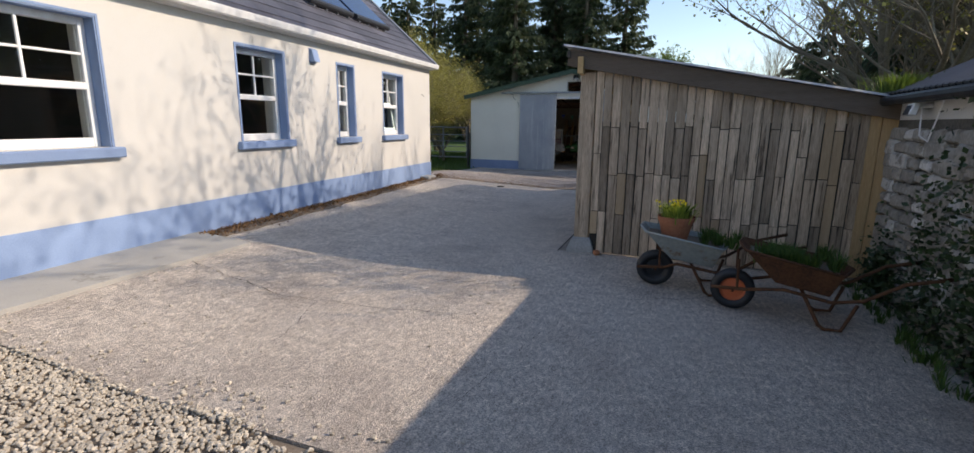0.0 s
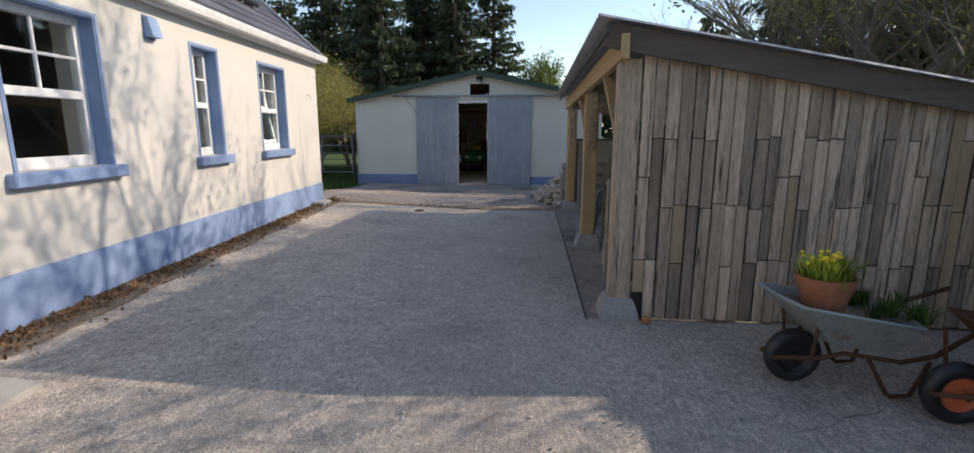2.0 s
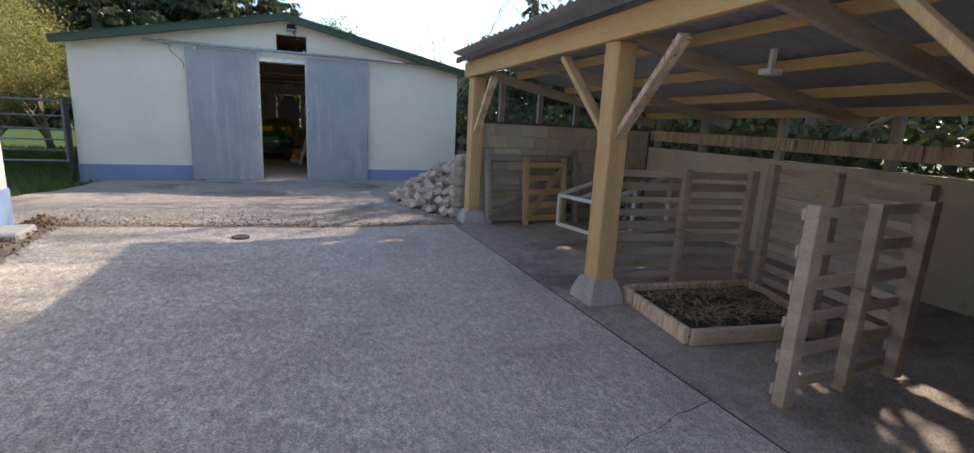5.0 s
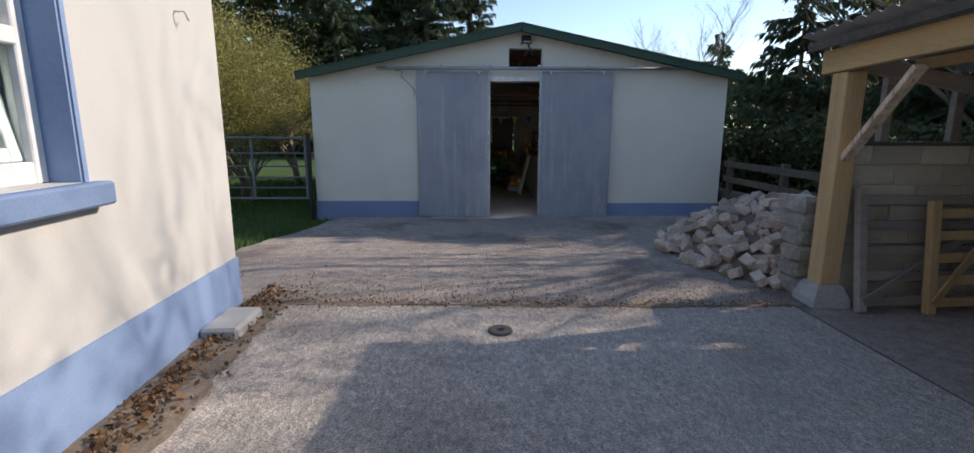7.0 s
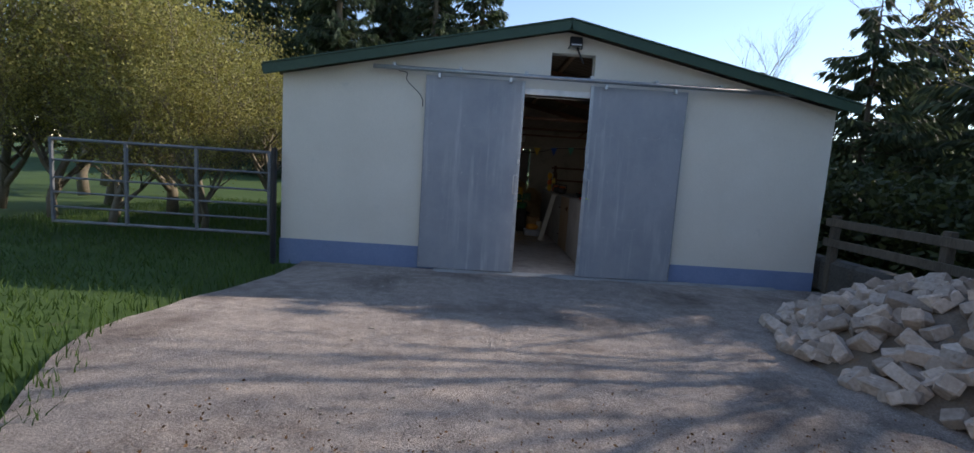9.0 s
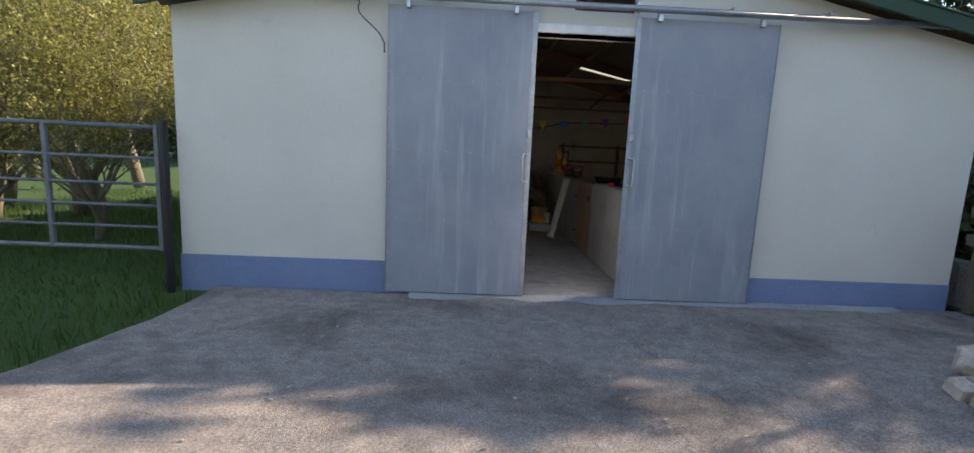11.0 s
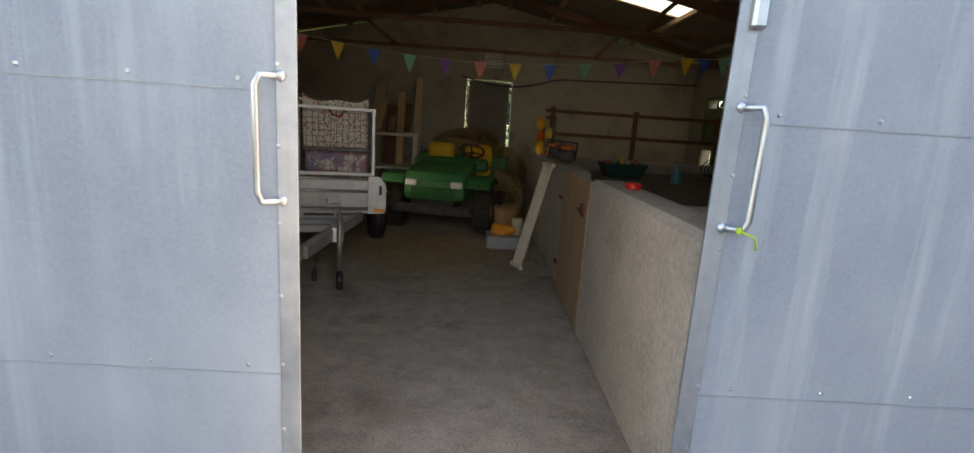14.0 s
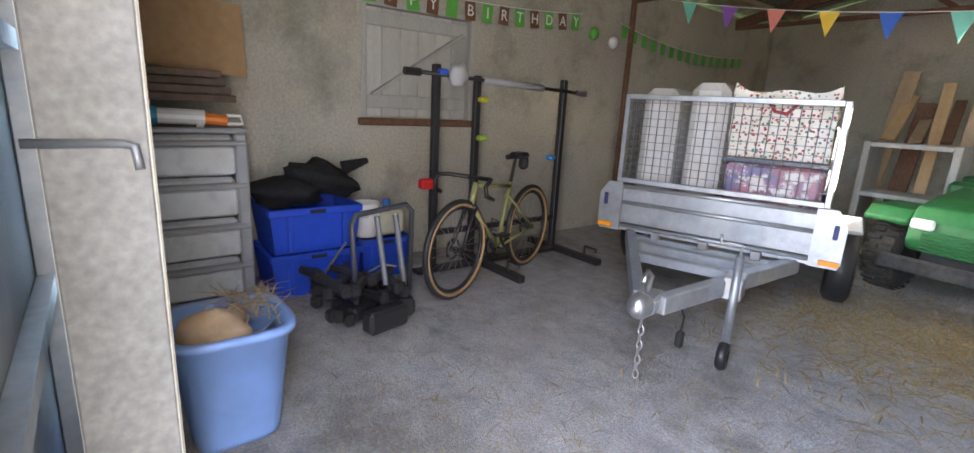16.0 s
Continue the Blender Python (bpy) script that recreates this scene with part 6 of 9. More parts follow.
# rear door with daylight round it, louvre, side window
rdn = thing("rear_door", "closed grey rear door with daylight showing round its edges", "door", at=(-3.09, 24.4, 0))
m = Mesh()
m.span((-3.455, 24.36, 0.01), (-2.735, 24.40, 2.045), 0.004)
part("leaf", m, plain("dull_grey_door", (0.22, 0.21, 0.19), 0.7), rdn)
m = Mesh()
m.span((-3.45, 24.33, 0.95), (-2.74, 24.36, 1.05), 0.004)
part("ledge", m, GREY_WOOD, rdn)
# no opening behind the louvre: white slats carry the daylight in their colour
lv = thing("louvre_vent", "slatted louvre vent above the rear door", "vent", at=(-3.05, 24.27, 2.35))
for i in range(6):
    m = Mesh()
    m.box((-3.05, 24.28, 2.30 + i * 0.055), (0.34, 0.012, 0.04), 0.002, Matrix.Rotation(0.6, 3, "X"))
    part("slat", m, WHITE, lv)
m = Mesh()
m.span((-3.24, 24.26, 2.25), (-3.22, 24.30, 2.63))
m.span((-2.88, 24.26, 2.25), (-2.86, 24.30, 2.63))
part("frame", m, GREY_WOOD, lv)
sw = thing("side_window", "green framed boarded window letting in strips of daylight", "window", at=(0.6, 23.3, 0.85))
m = Mesh()
m.span((0.60, 23.0, 1.12), (0.63, 23.62, 1.80), 0.004)
part("board", m, plain("dull_green_board", (0.16, 0.20, 0.12), 0.8), sw)
m = Mesh()
for y in (22.96, 23.62):
    m.span((0.55, y, 0.84), (0.60, y + 0.05, 1.98), 0.004)
m.span((0.55, 23.0, 1.93), (0.60, 23.62, 1.98), 0.004)
part("frame", m, plain("green_paint", (0.12, 0.16, 0.08), 0.7), sw)
# pipe rail fence on a low wall at the end
m = Mesh()
m.span((-2.32, 22.3, 0.0), (0.58, 22.48, 0.92), 0.02)
solid("cross_wall", m, CONCRETE, "pale low cross wall under pipe rails", "wall", kind="structure")
pf = thing("pipe_rails", "brown steel pipe rails above the cross wall", "rail", at=(-0.8, 22.4, 0.92))
for z in (1.24, 1.56):
    m = Mesh()
    m.tube([(-2.3, 22.39, z), (0.58, 22.39, z)], 0.024, 8)
    part("pipe", m, BROWN_STEEL, pf, smooth=True)
for x in (-2.2, -1.0, 0.2):
    m = Mesh()
    m.span((x - 0.03, 22.36, 0.91), (x + 0.03, 22.42, 1.62), 0.004)
    part("upright", m, BROWN_STEEL, pf)
m = Mesh()
m.tube([(-3.6 + 4.2 * s, 24.25 - 0.0 * s, 2.12 + 0.10 * s - 0.16 * math.sin(math.pi * min(1, s * 2.5)) * (s < 0.4)) for s in [i / 24 for i in range(25)]], 0.012, 5)
solid("wall_cable", m, BLACK, "black cable looped along the rear wall", "cable", smooth=True)
# bolt plate on the door jamb
bp_ = thing("jamb_bolt", "galvanised bolt on a steel plate on the concrete jamb", "bolt", at=(-4.42, 16.33, 1.15))
m = Mesh()
m.span((-4.4185, 16.27, 1.06), (-4.413, 16.40, 1.22), 0.001)
part("plate", m, GALV2, bp_)
m = Mesh()
m.tube([(-4.40, 16.22, 1.15), (-4.40, 16.37, 1.15), (-4.385, 16.39, 1.145), (-4.38, 16.395, 1.10)], 0.009, 8)
part("rod", m, GALV2, bp_, smooth=True)

# ---- trailer ----
TC = Vector((-4.735, 19.325, 0))
TT = Vector((0.957, 0.291, 0)).normalized()
TN = Vector((-TT.y, TT.x, 0))
TM = Matrix((TT, TN, Vector((0, 0, 1)))).transposed()


def tp_(x, y, z):
    return TC + TT * x + TN * y + Vector((0, 0, z))


def tbox(m, x0, x1, y0, y1, z0, z1, bev=0.0):
    return m.box(tp_((x0 + x1) / 2, (y0 + y1) / 2, (z0 + z1) / 2), (abs(x1 - x0), abs(y1 - y0), abs(z1 - z0)), bev, TM)


def ttube(m, pts, r, n=8):
    return m.tube([tp_(*p) for p in pts], r, n)


trl = thing("trailer", "galvanised box trailer with mesh cage sides and jockey wheel", "trailer", at=TC)
m = Mesh()
tbox(m, -0.60, 0.60, 0.0, 1.9, 0.47, 0.50)
part("bed", m, GALV2, trl)
for x in (-0.60, 0.58):
    m = Mesh()
    tbox(m, x, x + 0.02, 0.02, 1.9, 0.50, 0.80, 0.004)
    part("side_panel", m, GALV2, trl)
m = Mesh()
tbox(m, -0.58, 0.58, 0.0, 0.02, 0.52, 0.78, 0.004)
part("front_panel", m, GALV2, trl)
m = Mesh()
for z in (0.775, 0.665, 0.505):
    ttube(m, [(-0.59, -0.014, z), (0.59, -0.014, z)], 0.013)
part("panel_rail", m, GALV2, trl, smooth=True)
m = Mesh()
tbox(m, -0.58, 0.58, 1.88, 1.9, 0.50, 0.80, 0.004)
part("tailgate", m, GALV2, trl)
for s in (-1, 1):
    m = Mesh()
    poly = [(0.56, 0.47), (0.70, 0.47), (0.715, 0.50), (0.715, 0.72), (0.66, 0.80), (0.56, 0.80)]
    a = [tp_(s * x, -0.03, z) for x, z in poly] + [tp_(s * x, -0.008, z) for x, z in poly]
    m.add(a, [tuple(range(6)), tuple(range(11, 5, -1))] + [(i, (i + 1) % 6, 6 + (i + 1) % 6, 6 + i) for i in range(6)])
    w_ = part("mudguard_front", m, GALV2, trl)
    m = Mesh()
    tbox(m, s * 0.66 - 0.05, s * 0.66 + 0.05, -0.042, -0.031, 0.485, 0.515, 0.003)
    part("reflector", m, plain("amber_reflector", (0.85, 0.30, 0.01), 0.3), trl, "amber reflector")
    m = Mesh()
    tbox(m, s * 0.665 - 0.012, s * 0.665 + 0.012, -0.05, -0.031, 0.64, 0.72, 0.005)
    part("lamp_cord", m, plain("dark_blue_tie", (0.03, 0.04, 0.12), 0.6), trl)
    m = Mesh()
    tbox(m, s * 0.61, s * 0.82, 0.66, 1.34, 0.56, 0.585, 0.01)
    part("mudguard", m, GALV2, trl)
    wh = Mesh()
    rot = Matrix.Translation(tp_(s * 0.74, 1.0, 0.27)) @ TM.to_4x4() @ Matrix.Rotation(radians(90), 4, "Y")
    wh.lathe([(0.13, -0.08), (0.22, -0.085), (0.265, -0.06), (0.27, 0), (0.265, 0.06), (0.22, 0.085), (0.13, 0.08)], 28, rot, True)
    t_ = part("tyre", wh, BLACK, trl, "black rubber tyre", smooth=True)
    wh = Mesh()
    wh.lathe([(0.0, -0.03), (0.05, -0.05), (0.06, -0.03), (0.12, -0.03), (0.135, -0.06), (0.135, 0.06), (0.12, 0.03), (0.0, 0.03)], 20, rot)
    part("rim", wh, GALV2, t_)
    # drawbar leg
    m = Mesh()
    m.beam(tp_(s * 0.50, 0.05, 0.44), tp_(s * 0.05, -1.06, 0.40), 0.06, 0.09, 0.006)
    part("drawbar", m, GALV2, trl)
    # cage
    for y in (0.01, 0.95, 1.89):
        m = Mesh()
        tbox(m, s * 0.60 - 0.015, s * 0.60 + 0.015, y - 0.015, y + 0.015, 0.80, 1.38, 0.003)
        part("cage_post", m, GALV2, trl)
    m = Mesh()
    tbox(m, s * 0.60 - 0.015, s * 0.60 + 0.015, 0.0, 1.9, 1.35, 1.38, 0.003)
    tbox(m, s * 0.60 - 0.015, s * 0.60 + 0.015, 0.0, 1.9, 0.805, 0.835, 0.003)
    part("cage_rail", m, GALV2, trl)
    m = Mesh()
    for i in range(1, 37):
        ttube(m, [(s * 0.60, i * 0.0513, 0.83), (s * 0.60, i * 0.0513, 1.36)], 0.0028, 4)
    for k in range(1, 11):
        ttube(m, [(s * 0.603, 0.01, 0.83 + k * 0.05), (s * 0.603, 1.89, 0.83 + k * 0.05)], 0.0028, 4)
    part("mesh_side", m, plain("dull_wire_side", (0.16, 0.17, 0.18), 0.5, 0.5), trl)
for z in (0.80, 1.35):
    m = Mesh()
    tbox(m, -0.585, 0.585, -0.012, 0.02, z, z + 0.032, 0.003)
    part("cage_rail", m, GALV2, trl)
m = Mesh()
for i in range(1, 24):
    ttube(m, [(-0.585 + i * 0.0488, 0.0, 0.83), (-0.585 + i * 0.0488, 0.0, 1.36)], 0.0028, 4)
for k in range(1, 11):
    ttube(m, [(-0.585, 0.004, 0.83 + k * 0.05), (0.585, 0.004, 0.83 + k * 0.05)], 0.0028, 4)
part("mesh_front", m, plain("dull_wire", (0.16, 0.17, 0.18), 0.5, 0.5), trl, "welded wire mesh front")
m = Mesh()
for y in (0.0, -0.18, -0.42):
    w_ = 0.5 + y * 0.42
    tbox(m, -w_, w_, y - 0.03, y + 0.03, 0.40, 0.455, 0.005)
part("cross_member", m, GALV2, trl)
m = Mesh()
tbox(m, -0.055, 0.055, -1.16, -0.98, 0.37, 0.45, 0.012)
part("coupling_body", m, GALV2, trl)
m = Mesh()
m.blob(tp_(0, -1.18, 0.42), (0.055, 0.07, 0.06), 0.1, 1, 12, 8)
ttube(m, [(0, -1.10, 0.46), (0, -1.06, 0.53), (0, -1.13, 0.57), (0, -1.18, 0.53)], 0.012)
part("coupling_head", m, STEEL, trl, "cast tow hitch head", smooth=True)
for k in range(8):
    m = Mesh()
    c = tp_(0.02 + 0.004 * (k % 2), -1.20, 0.35 - k * 0.036)
    rr = 0.020
    pts = []
    for j in range(10):
        g = 2 * math.pi * j / 9
        d = (TT if k % 2 else TN) * (0.012 * math.cos(g)) + Vector((0, 0, rr * 1.15 * math.sin(g)))
        pts.append(c + d)
    m.tube(pts, 0.004, 5, False)
    part("chain_link", m, STEEL, trl)
m = Mesh()
ttube(m, [(0.30, -0.66, 0.10), (0.30, -0.66, 0.60)], 0.022, 10)
ttube(m, [(0.30, -0.66, 0.60), (0.30, -0.66, 0.66), (0.24, -0.68, 0.665), (0.21, -0.68, 0.65), (0.205, -0.68, 0.70)], 0.008, 6)
part("jockey_stem", m, GALV2, trl, smooth=True)
m = Mesh()
rot = Matrix.Translation(tp_(0.30, -0.68, 0.075)) @ TM.to_4x4() @ Matrix.Rotation(radians(90), 4, "Y")
m.lathe([(0.03, -0.022), (0.065, -0.024), (0.075, -0.01), (0.075, 0.01), (0.065, 0.024), (0.03, 0.022)], 18, rot, True)
part("jockey_wheel", m, BLACK, trl, "small black jockey wheel", smooth=True)
m = Mesh()
tbox(m, 0.24, 0.33, -0.64, -0.50, 0.36, 0.48, 0.006)
part("jockey_clamp", m, STEEL, trl)
m = Mesh()
ttube(m, [(0.10, -0.92, 0.42), (0.13, -0.88, 0.30), (0.12, -0.86, 0.22)], 0.006, 5)
tbox(m, 0.10, 0.14, -0.88, -0.84, 0.13, 0.22, 0.012)
part("plug_lead", m, BLACK, trl, "black trailer plug on its lead")
for x in (-0.3, 0.0, 0.3):
    m = Mesh()
    tbox(m, x - 0.03, x + 0.03, -0.045, -0.02, 0.44, 0.50, 0.006)
    part("latch", m, STEEL, trl)
# load
QUILT = surface("quilted_white_fabric", (0.62, 0.60, 0.56), (0.72, 0.70, 0.66), 0.9, 30, 6, 0.5, gap=0.01)
for k, (x0, y1, zt) in enumerate(((-0.55, 1.7, 1.43), (-0.25, 1.7, 1.47))):
    m = Mesh()
    a = tp_(x0 + 0.13, 0.10 + (y1 - 0.1) / 2, 0.5 + (zt - 0.5) / 2)
    m.box(a, (0.23, y1 - 0.1, zt - 0.5), 0.05, TM)
    ob = solid("mattress", m, QUILT, "folded white quilted mattress standing on edge in the trailer", "mattress", group="trailer load", at=tp_(x0 + 0.13, 0.9, 0.5))
    sub = ob.modifiers.new("soft", "SUBSURF")
    sub.levels = sub.render_levels = 2
xb = thing("storage_box", "clear plastic box of colourful folded bags in the trailer", "storage box", at=tp_(0.3, 0.4, 0.5))
m = Mesh()
tbox(m, 0.04, 0.56, 0.08, 0.62, 0.505, 1.00, 0.02)
part("box_body", m, surface("mottled_packages", (0.10, 0.16, 0.35), (0.62, 0.20, 0.18), 0.4, 7, 5, 0.1, c=(0.75, 0.72, 0.70), where=0.5, spread=0.05), xb, "mottled red, white and blue contents")
m = Mesh()
tbox(m, 0.02, 0.58, 0.06, 0.64, 1.0, 1.03, 0.01)
part("lid", m, plain("smoky_lid", (0.08, 0.09, 0.12), 0.3), xb)
# festive bag with small printed motifs
ma, nt, bsd = nodes_of("printed_bag")
vo = nt.nodes.new("ShaderNodeTexVoronoi")
vo.inputs["Scale"].default_value = 44
tcn = nt.nodes.new("ShaderNodeTexCoord")
nt.links.new(tcn.outputs["Object"], vo.inputs[0])
rm1 = nt.nodes.new("ShaderNodeValToRGB")
rm1.color_ramp.interpolation = "CONSTANT"
rm1.color_ramp.elements[0].color, rm1.color_ramp.elements[1].color = (0, 0, 0, 1), (1, 1, 1, 1)
rm1.color_ramp.elements[1].position = 0.34
nt.links.new(vo.outputs["Distance"], rm1.inputs[0])
sep = nt.nodes.new("ShaderNodeSeparateColor")
nt.links.new(vo.outputs["Color"], sep.inputs[0])
rm2 = nt.nodes.new("ShaderNodeValToRGB")
rm2.color_ramp.interpolation = "CONSTANT"
rm2.color_ramp.elements[0].color, rm2.color_ramp.elements[1].color = (0.45, 0.03, 0.03, 1), (0.05, 0.16, 0.07, 1)
rm2.color_ramp.elements[1].position = 0.45
e3 = rm2.color_ramp.elements.new(0.75)
e3.color = (0.35, 0.16, 0.08, 1)
nt.links.new(sep.outputs[0], rm2.inputs[0])
mx = nt.nodes.new("ShaderNodeMix")
mx.data_type = "RGBA"
nt.links.new(rm1.outputs[0], mx.inputs[0])
nt.links.new(rm2.outputs[0], mx.inputs[6])
mx.inputs[7].default_value = (0.78, 0.72, 0.62, 1)
nt.links.new(mx.outputs[2], bsd.inputs["Base Color"])
bsd.inputs["Roughness"].default_value = 0.6
gbag = thing("festive_bag", "cream bag printed with small red and green festive motifs", "bag", at=tp_(0.3, 0.35, 1.03))
m = Mesh()
m.grid(20, 14, lambda s, t: tp_(0.02 + 0.54 * s + 0.012 * noise.noise(Vector((s * 4, t * 4, 3))), 0.12 - 0.05 * math.sin(math.pi * s) * math.sin(math.pi * t * 0.9) + 0.02 * noise.noise(Vector((s * 5, t * 5, 1))), 1.035 + (0.38 + 0.06 * abs(2 * s - 1) ** 2 - 0.02 * math.sin(s * 9)) * t))
m.grid(20, 14, lambda s, t: tp_(0.02 + 0.54 * s, 0.50 + 0.04 * math.sin(math.pi * s) * math.sin(math.pi * t), 1.035 + (0.36 + 0.05 * abs(2 * s - 1)) * t))
for e in (0.0, 1.0):
    m.grid(4, 8, lambda s, t: tp_(0.02 + 0.54 * e, 0.12 + 0.38 * s, 1.035 + (0.44 - 0.03 * s) * t))
m.grid(8, 4, lambda s, t: tp_(0.03 + 0.52 * s, 0.13 + 0.36 * t, 1.36 + 0.03 * noise.noise(Vector((s * 3, t * 3, 2)))))
part("bag_body", m, ma, gbag, smooth=True)
m = Mesh()
ttube(m, [(0.22, 0.05, 1.36), (0.26, 0.03, 1.31), (0.32, 0.03, 1.30), (0.37, 0.05, 1.36)], 0.010, 6)
part("handle", m, plain("red_webbing", (0.35, 0.03, 0.03), 0.7), gbag, "red handle")
bk_ = Mesh()
bk_.box(tp_(0.28, 0.85, 1.34), (0.55, 0.35, 0.18), 0.02, TM @ Matrix.Rotation(0.1, 3, "Y"))
solid("wicker_hamper", bk_, surface("wicker", (0.28, 0.15, 0.07), (0.45, 0.27, 0.13), 0.8, 60, 8, 0.8), "brown wicker hamper in the trailer", "hamper", at=tp_(0.28, 0.85, 1.25))
lo_ = Mesh()
tbox(lo_, 0.04, 0.56, 0.66, 1.6, 0.505, 1.245, 0.02)
solid("packed_crate", lo_, plain("dark_crate", (0.10, 0.10, 0.11), 0.6), "dark packed crate in the trailer", "crate", at=tp_(0.3, 1.1, 0.5))

# ---- utility vehicle ----
GREEN = surface("green_bodywork", (0.012, 0.10, 0.028), (0.02, 0.15, 0.045), 0.45, 20, 3, 0.05, c=(0.05, 0.09, 0.03), where=0.64, spec=0.5)
YELLOW = plain("yellow_seat", (0.70, 0.42, 0.02), 0.5)
GP = pose(-3.73, 20.86, 0, 0, 0, -10)
gt = thing("utility_vehicle", "dusty green farm utility vehicle with yellow seats", "utility vehicle")
gt.matrix_basis = GP


def gprof(m, prof, x0, x1):
    """A side profile in y-z, pushed across x."""
    n = len(prof)
    a = [(x0, y, z) for y, z in prof] + [(x1, y, z) for y, z in prof]
    return m.add(a, [tuple(range(n))[::-1], tuple(range(n, 2 * n))] + [(i, (i + 1) % n, n + (i + 1) % n, n + i) for i in range(n)])


m = gprof(Mesh(), [(0.02, 0.40), (-0.02, 0.46), (0.0, 0.62), (0.06, 0.72), (0.30, 0.78), (0.72, 0.84), (0.78, 0.80), (0.78, 0.40)], -0.36, 0.36)
hood = part("hood", m, GREEN, gt, "rounded green hood")
bv = hood.modifiers.new("round", "BEVEL")
bv.width, bv.segments = 0.03, 3
m = Mesh()
for i in range(7):
    m.box((0, -0.025, 0.42 + i * 0.022), (0.52, 0.03, 0.012), 0.003)
part("grille", m, GREEN, gt)
for s in (-1, 1):
    m = Mesh()
    m.box((s * 0.27, -0.015, 0.60), (0.14, 0.05, 0.075), 0.015)
    part("headlight", m, plain("headlight_glass", (0.75, 0.76, 0.74), 0.12), gt, "clear headlight")
    m = gprof(Mesh(), [(0.0, 0.60), (0.10, 0.68), (0.45, 0.69), (0.75, 0.60), (0.75, 0.56), (0.45, 0.64), (0.12, 0.63), (0.02, 0.56)], s * 0.365, s * 0.66)
    fd = part("fender", m, GREEN, gt, "green wing over the wheel")
    bv = fd.modifiers.new("round", "BEVEL")
    bv.width, bv.segments = 0.015, 2
    for y, r, w in ((0.36, 0.27, 0.11), (1.75, 0.30, 0.13)):
        wh = Mesh()
        rot = Matrix.Translation((s * 0.55, y, r)) @ Matrix.Rotation(radians(90), 4, "Y")
        wh.lathe([(0.13, -w * 0.9), (r * 0.85, -w), (r * 0.97, -w * 0.7), (r, 0), (r * 0.97, w * 0.7), (r * 0.85, w), (0.13, w * 0.9)], 28, rot, True)
        for j in range(24):
            g = 2 * math.pi * j / 24
            for e in (-1, 1):
                wh.box((s * 0.55 + e * w * 0.48, y + (r + 0.004) * math.cos(g + e * 0.06), r + (r + 0.004) * math.sin(g + e * 0.06)), (w * 0.8, 0.035, 0.022), 0.004, Matrix.Rotation(g + math.pi / 2, 3, "X"))
        ty = part("tyre", wh, surface("dusty_rubber", (0.02, 0.019, 0.017), (0.06, 0.054, 0.045), 0.85, 40, 4, 0.3), gt, "knobbly dusty tyre")
        wh = Mesh()
        wh.lathe([(0.0, 0.05), (0.05, 0.06), (0.07, 0.03), (0.12, 0.04), (0.135, w * 0.8)], 20, rot if s > 0 else rot @ Matrix.Rotation(math.pi, 4, "X"))
        part("rim", wh, YELLOW, ty)
m = Mesh()
m.box((0, -0.05, 0.30), (0.95, 0.05, 0.11), 0.015)
part("bumper", m, surface("dusty_black", (0.03, 0.03, 0.03), (0.09, 0.085, 0.08), 0.7, 20, 3, 0.2), gt, "dusty black bumper")
m = Mesh()
m.box((0, 0.95, 0.42), (1.0, 0.5, 0.06), 0.01)
m.box((0, 0.4, 0.36), (0.5, 0.8, 0.1), 0.01)
m.box((0, 1.6, 0.40), (0.5, 1.2, 0.1), 0.01)
part("chassis", m, BLACK, gt)
for s in (-1, 1):
    m = Mesh()
    m.box((s * 0.27, 1.18, 0.66), (0.40, 0.36, 0.12), 0.05)
    part("seat", m, YELLOW, gt, "yellow vinyl seat")
    m = Mesh()
    m.box((s * 0.27, 1.36, 0.86), (0.38, 0.10, 0.32), 0.045)
    part("backrest", m, YELLOW, gt, "yellow vinyl backrest")
m = Mesh()
m.box((0, 1.18, 0.52), (1.06, 0.42, 0.18), 0.02)
part("seat_base", m, GREEN, gt)
m = Mesh()
m.box((0, 0.86, 0.78), (0.98, 0.10, 0.16), 0.03)
part("dashboard", m, GREEN, gt)
m = Mesh()
rot = Matrix.Translation((0.25, 0.96, 0.95)) @ Matrix.Rotation(radians(-35), 4, "X")
m.tube([rot @ Vector((0.16 * math.cos(g), 0.16 * math.sin(g), 0)) for g in [2 * math.pi * i / 20 for i in range(21)]], 0.013, 6, False)
for g in (0.5, 2.6, 4.7):
    m.tube([rot @ Vector((0.15 * math.cos(g), 0.15 * math.sin(g), 0)), rot @ Vector((0, 0, -0.02))], 0.01, 5)
m.tube([rot @ Vector((0, 0, 0)), (0.25, 0.86, 0.78)], 0.018, 6)
part("steering_wheel", m, BLACK, gt, smooth=True)
m = Mesh()
m.span((-0.66, 1.50, 0.52), (0.66, 2.55, 0.56), 0.01)
m.span((-0.66, 1.48, 0.56), (0.66, 1.52, 0.86), 0.01)
m.span((-0.66, 2.51, 0.56), (0.66, 2.55, 0.86), 0.01)
m.span((-0.66, 1.53, 0.56), (-0.62, 2.5, 0.86), 0.01)
m.span((0.62, 1.53, 0.56), (0.66, 2.5, 0.86), 0.01)
part("cargo_box", m, GREEN, gt, "green cargo box")


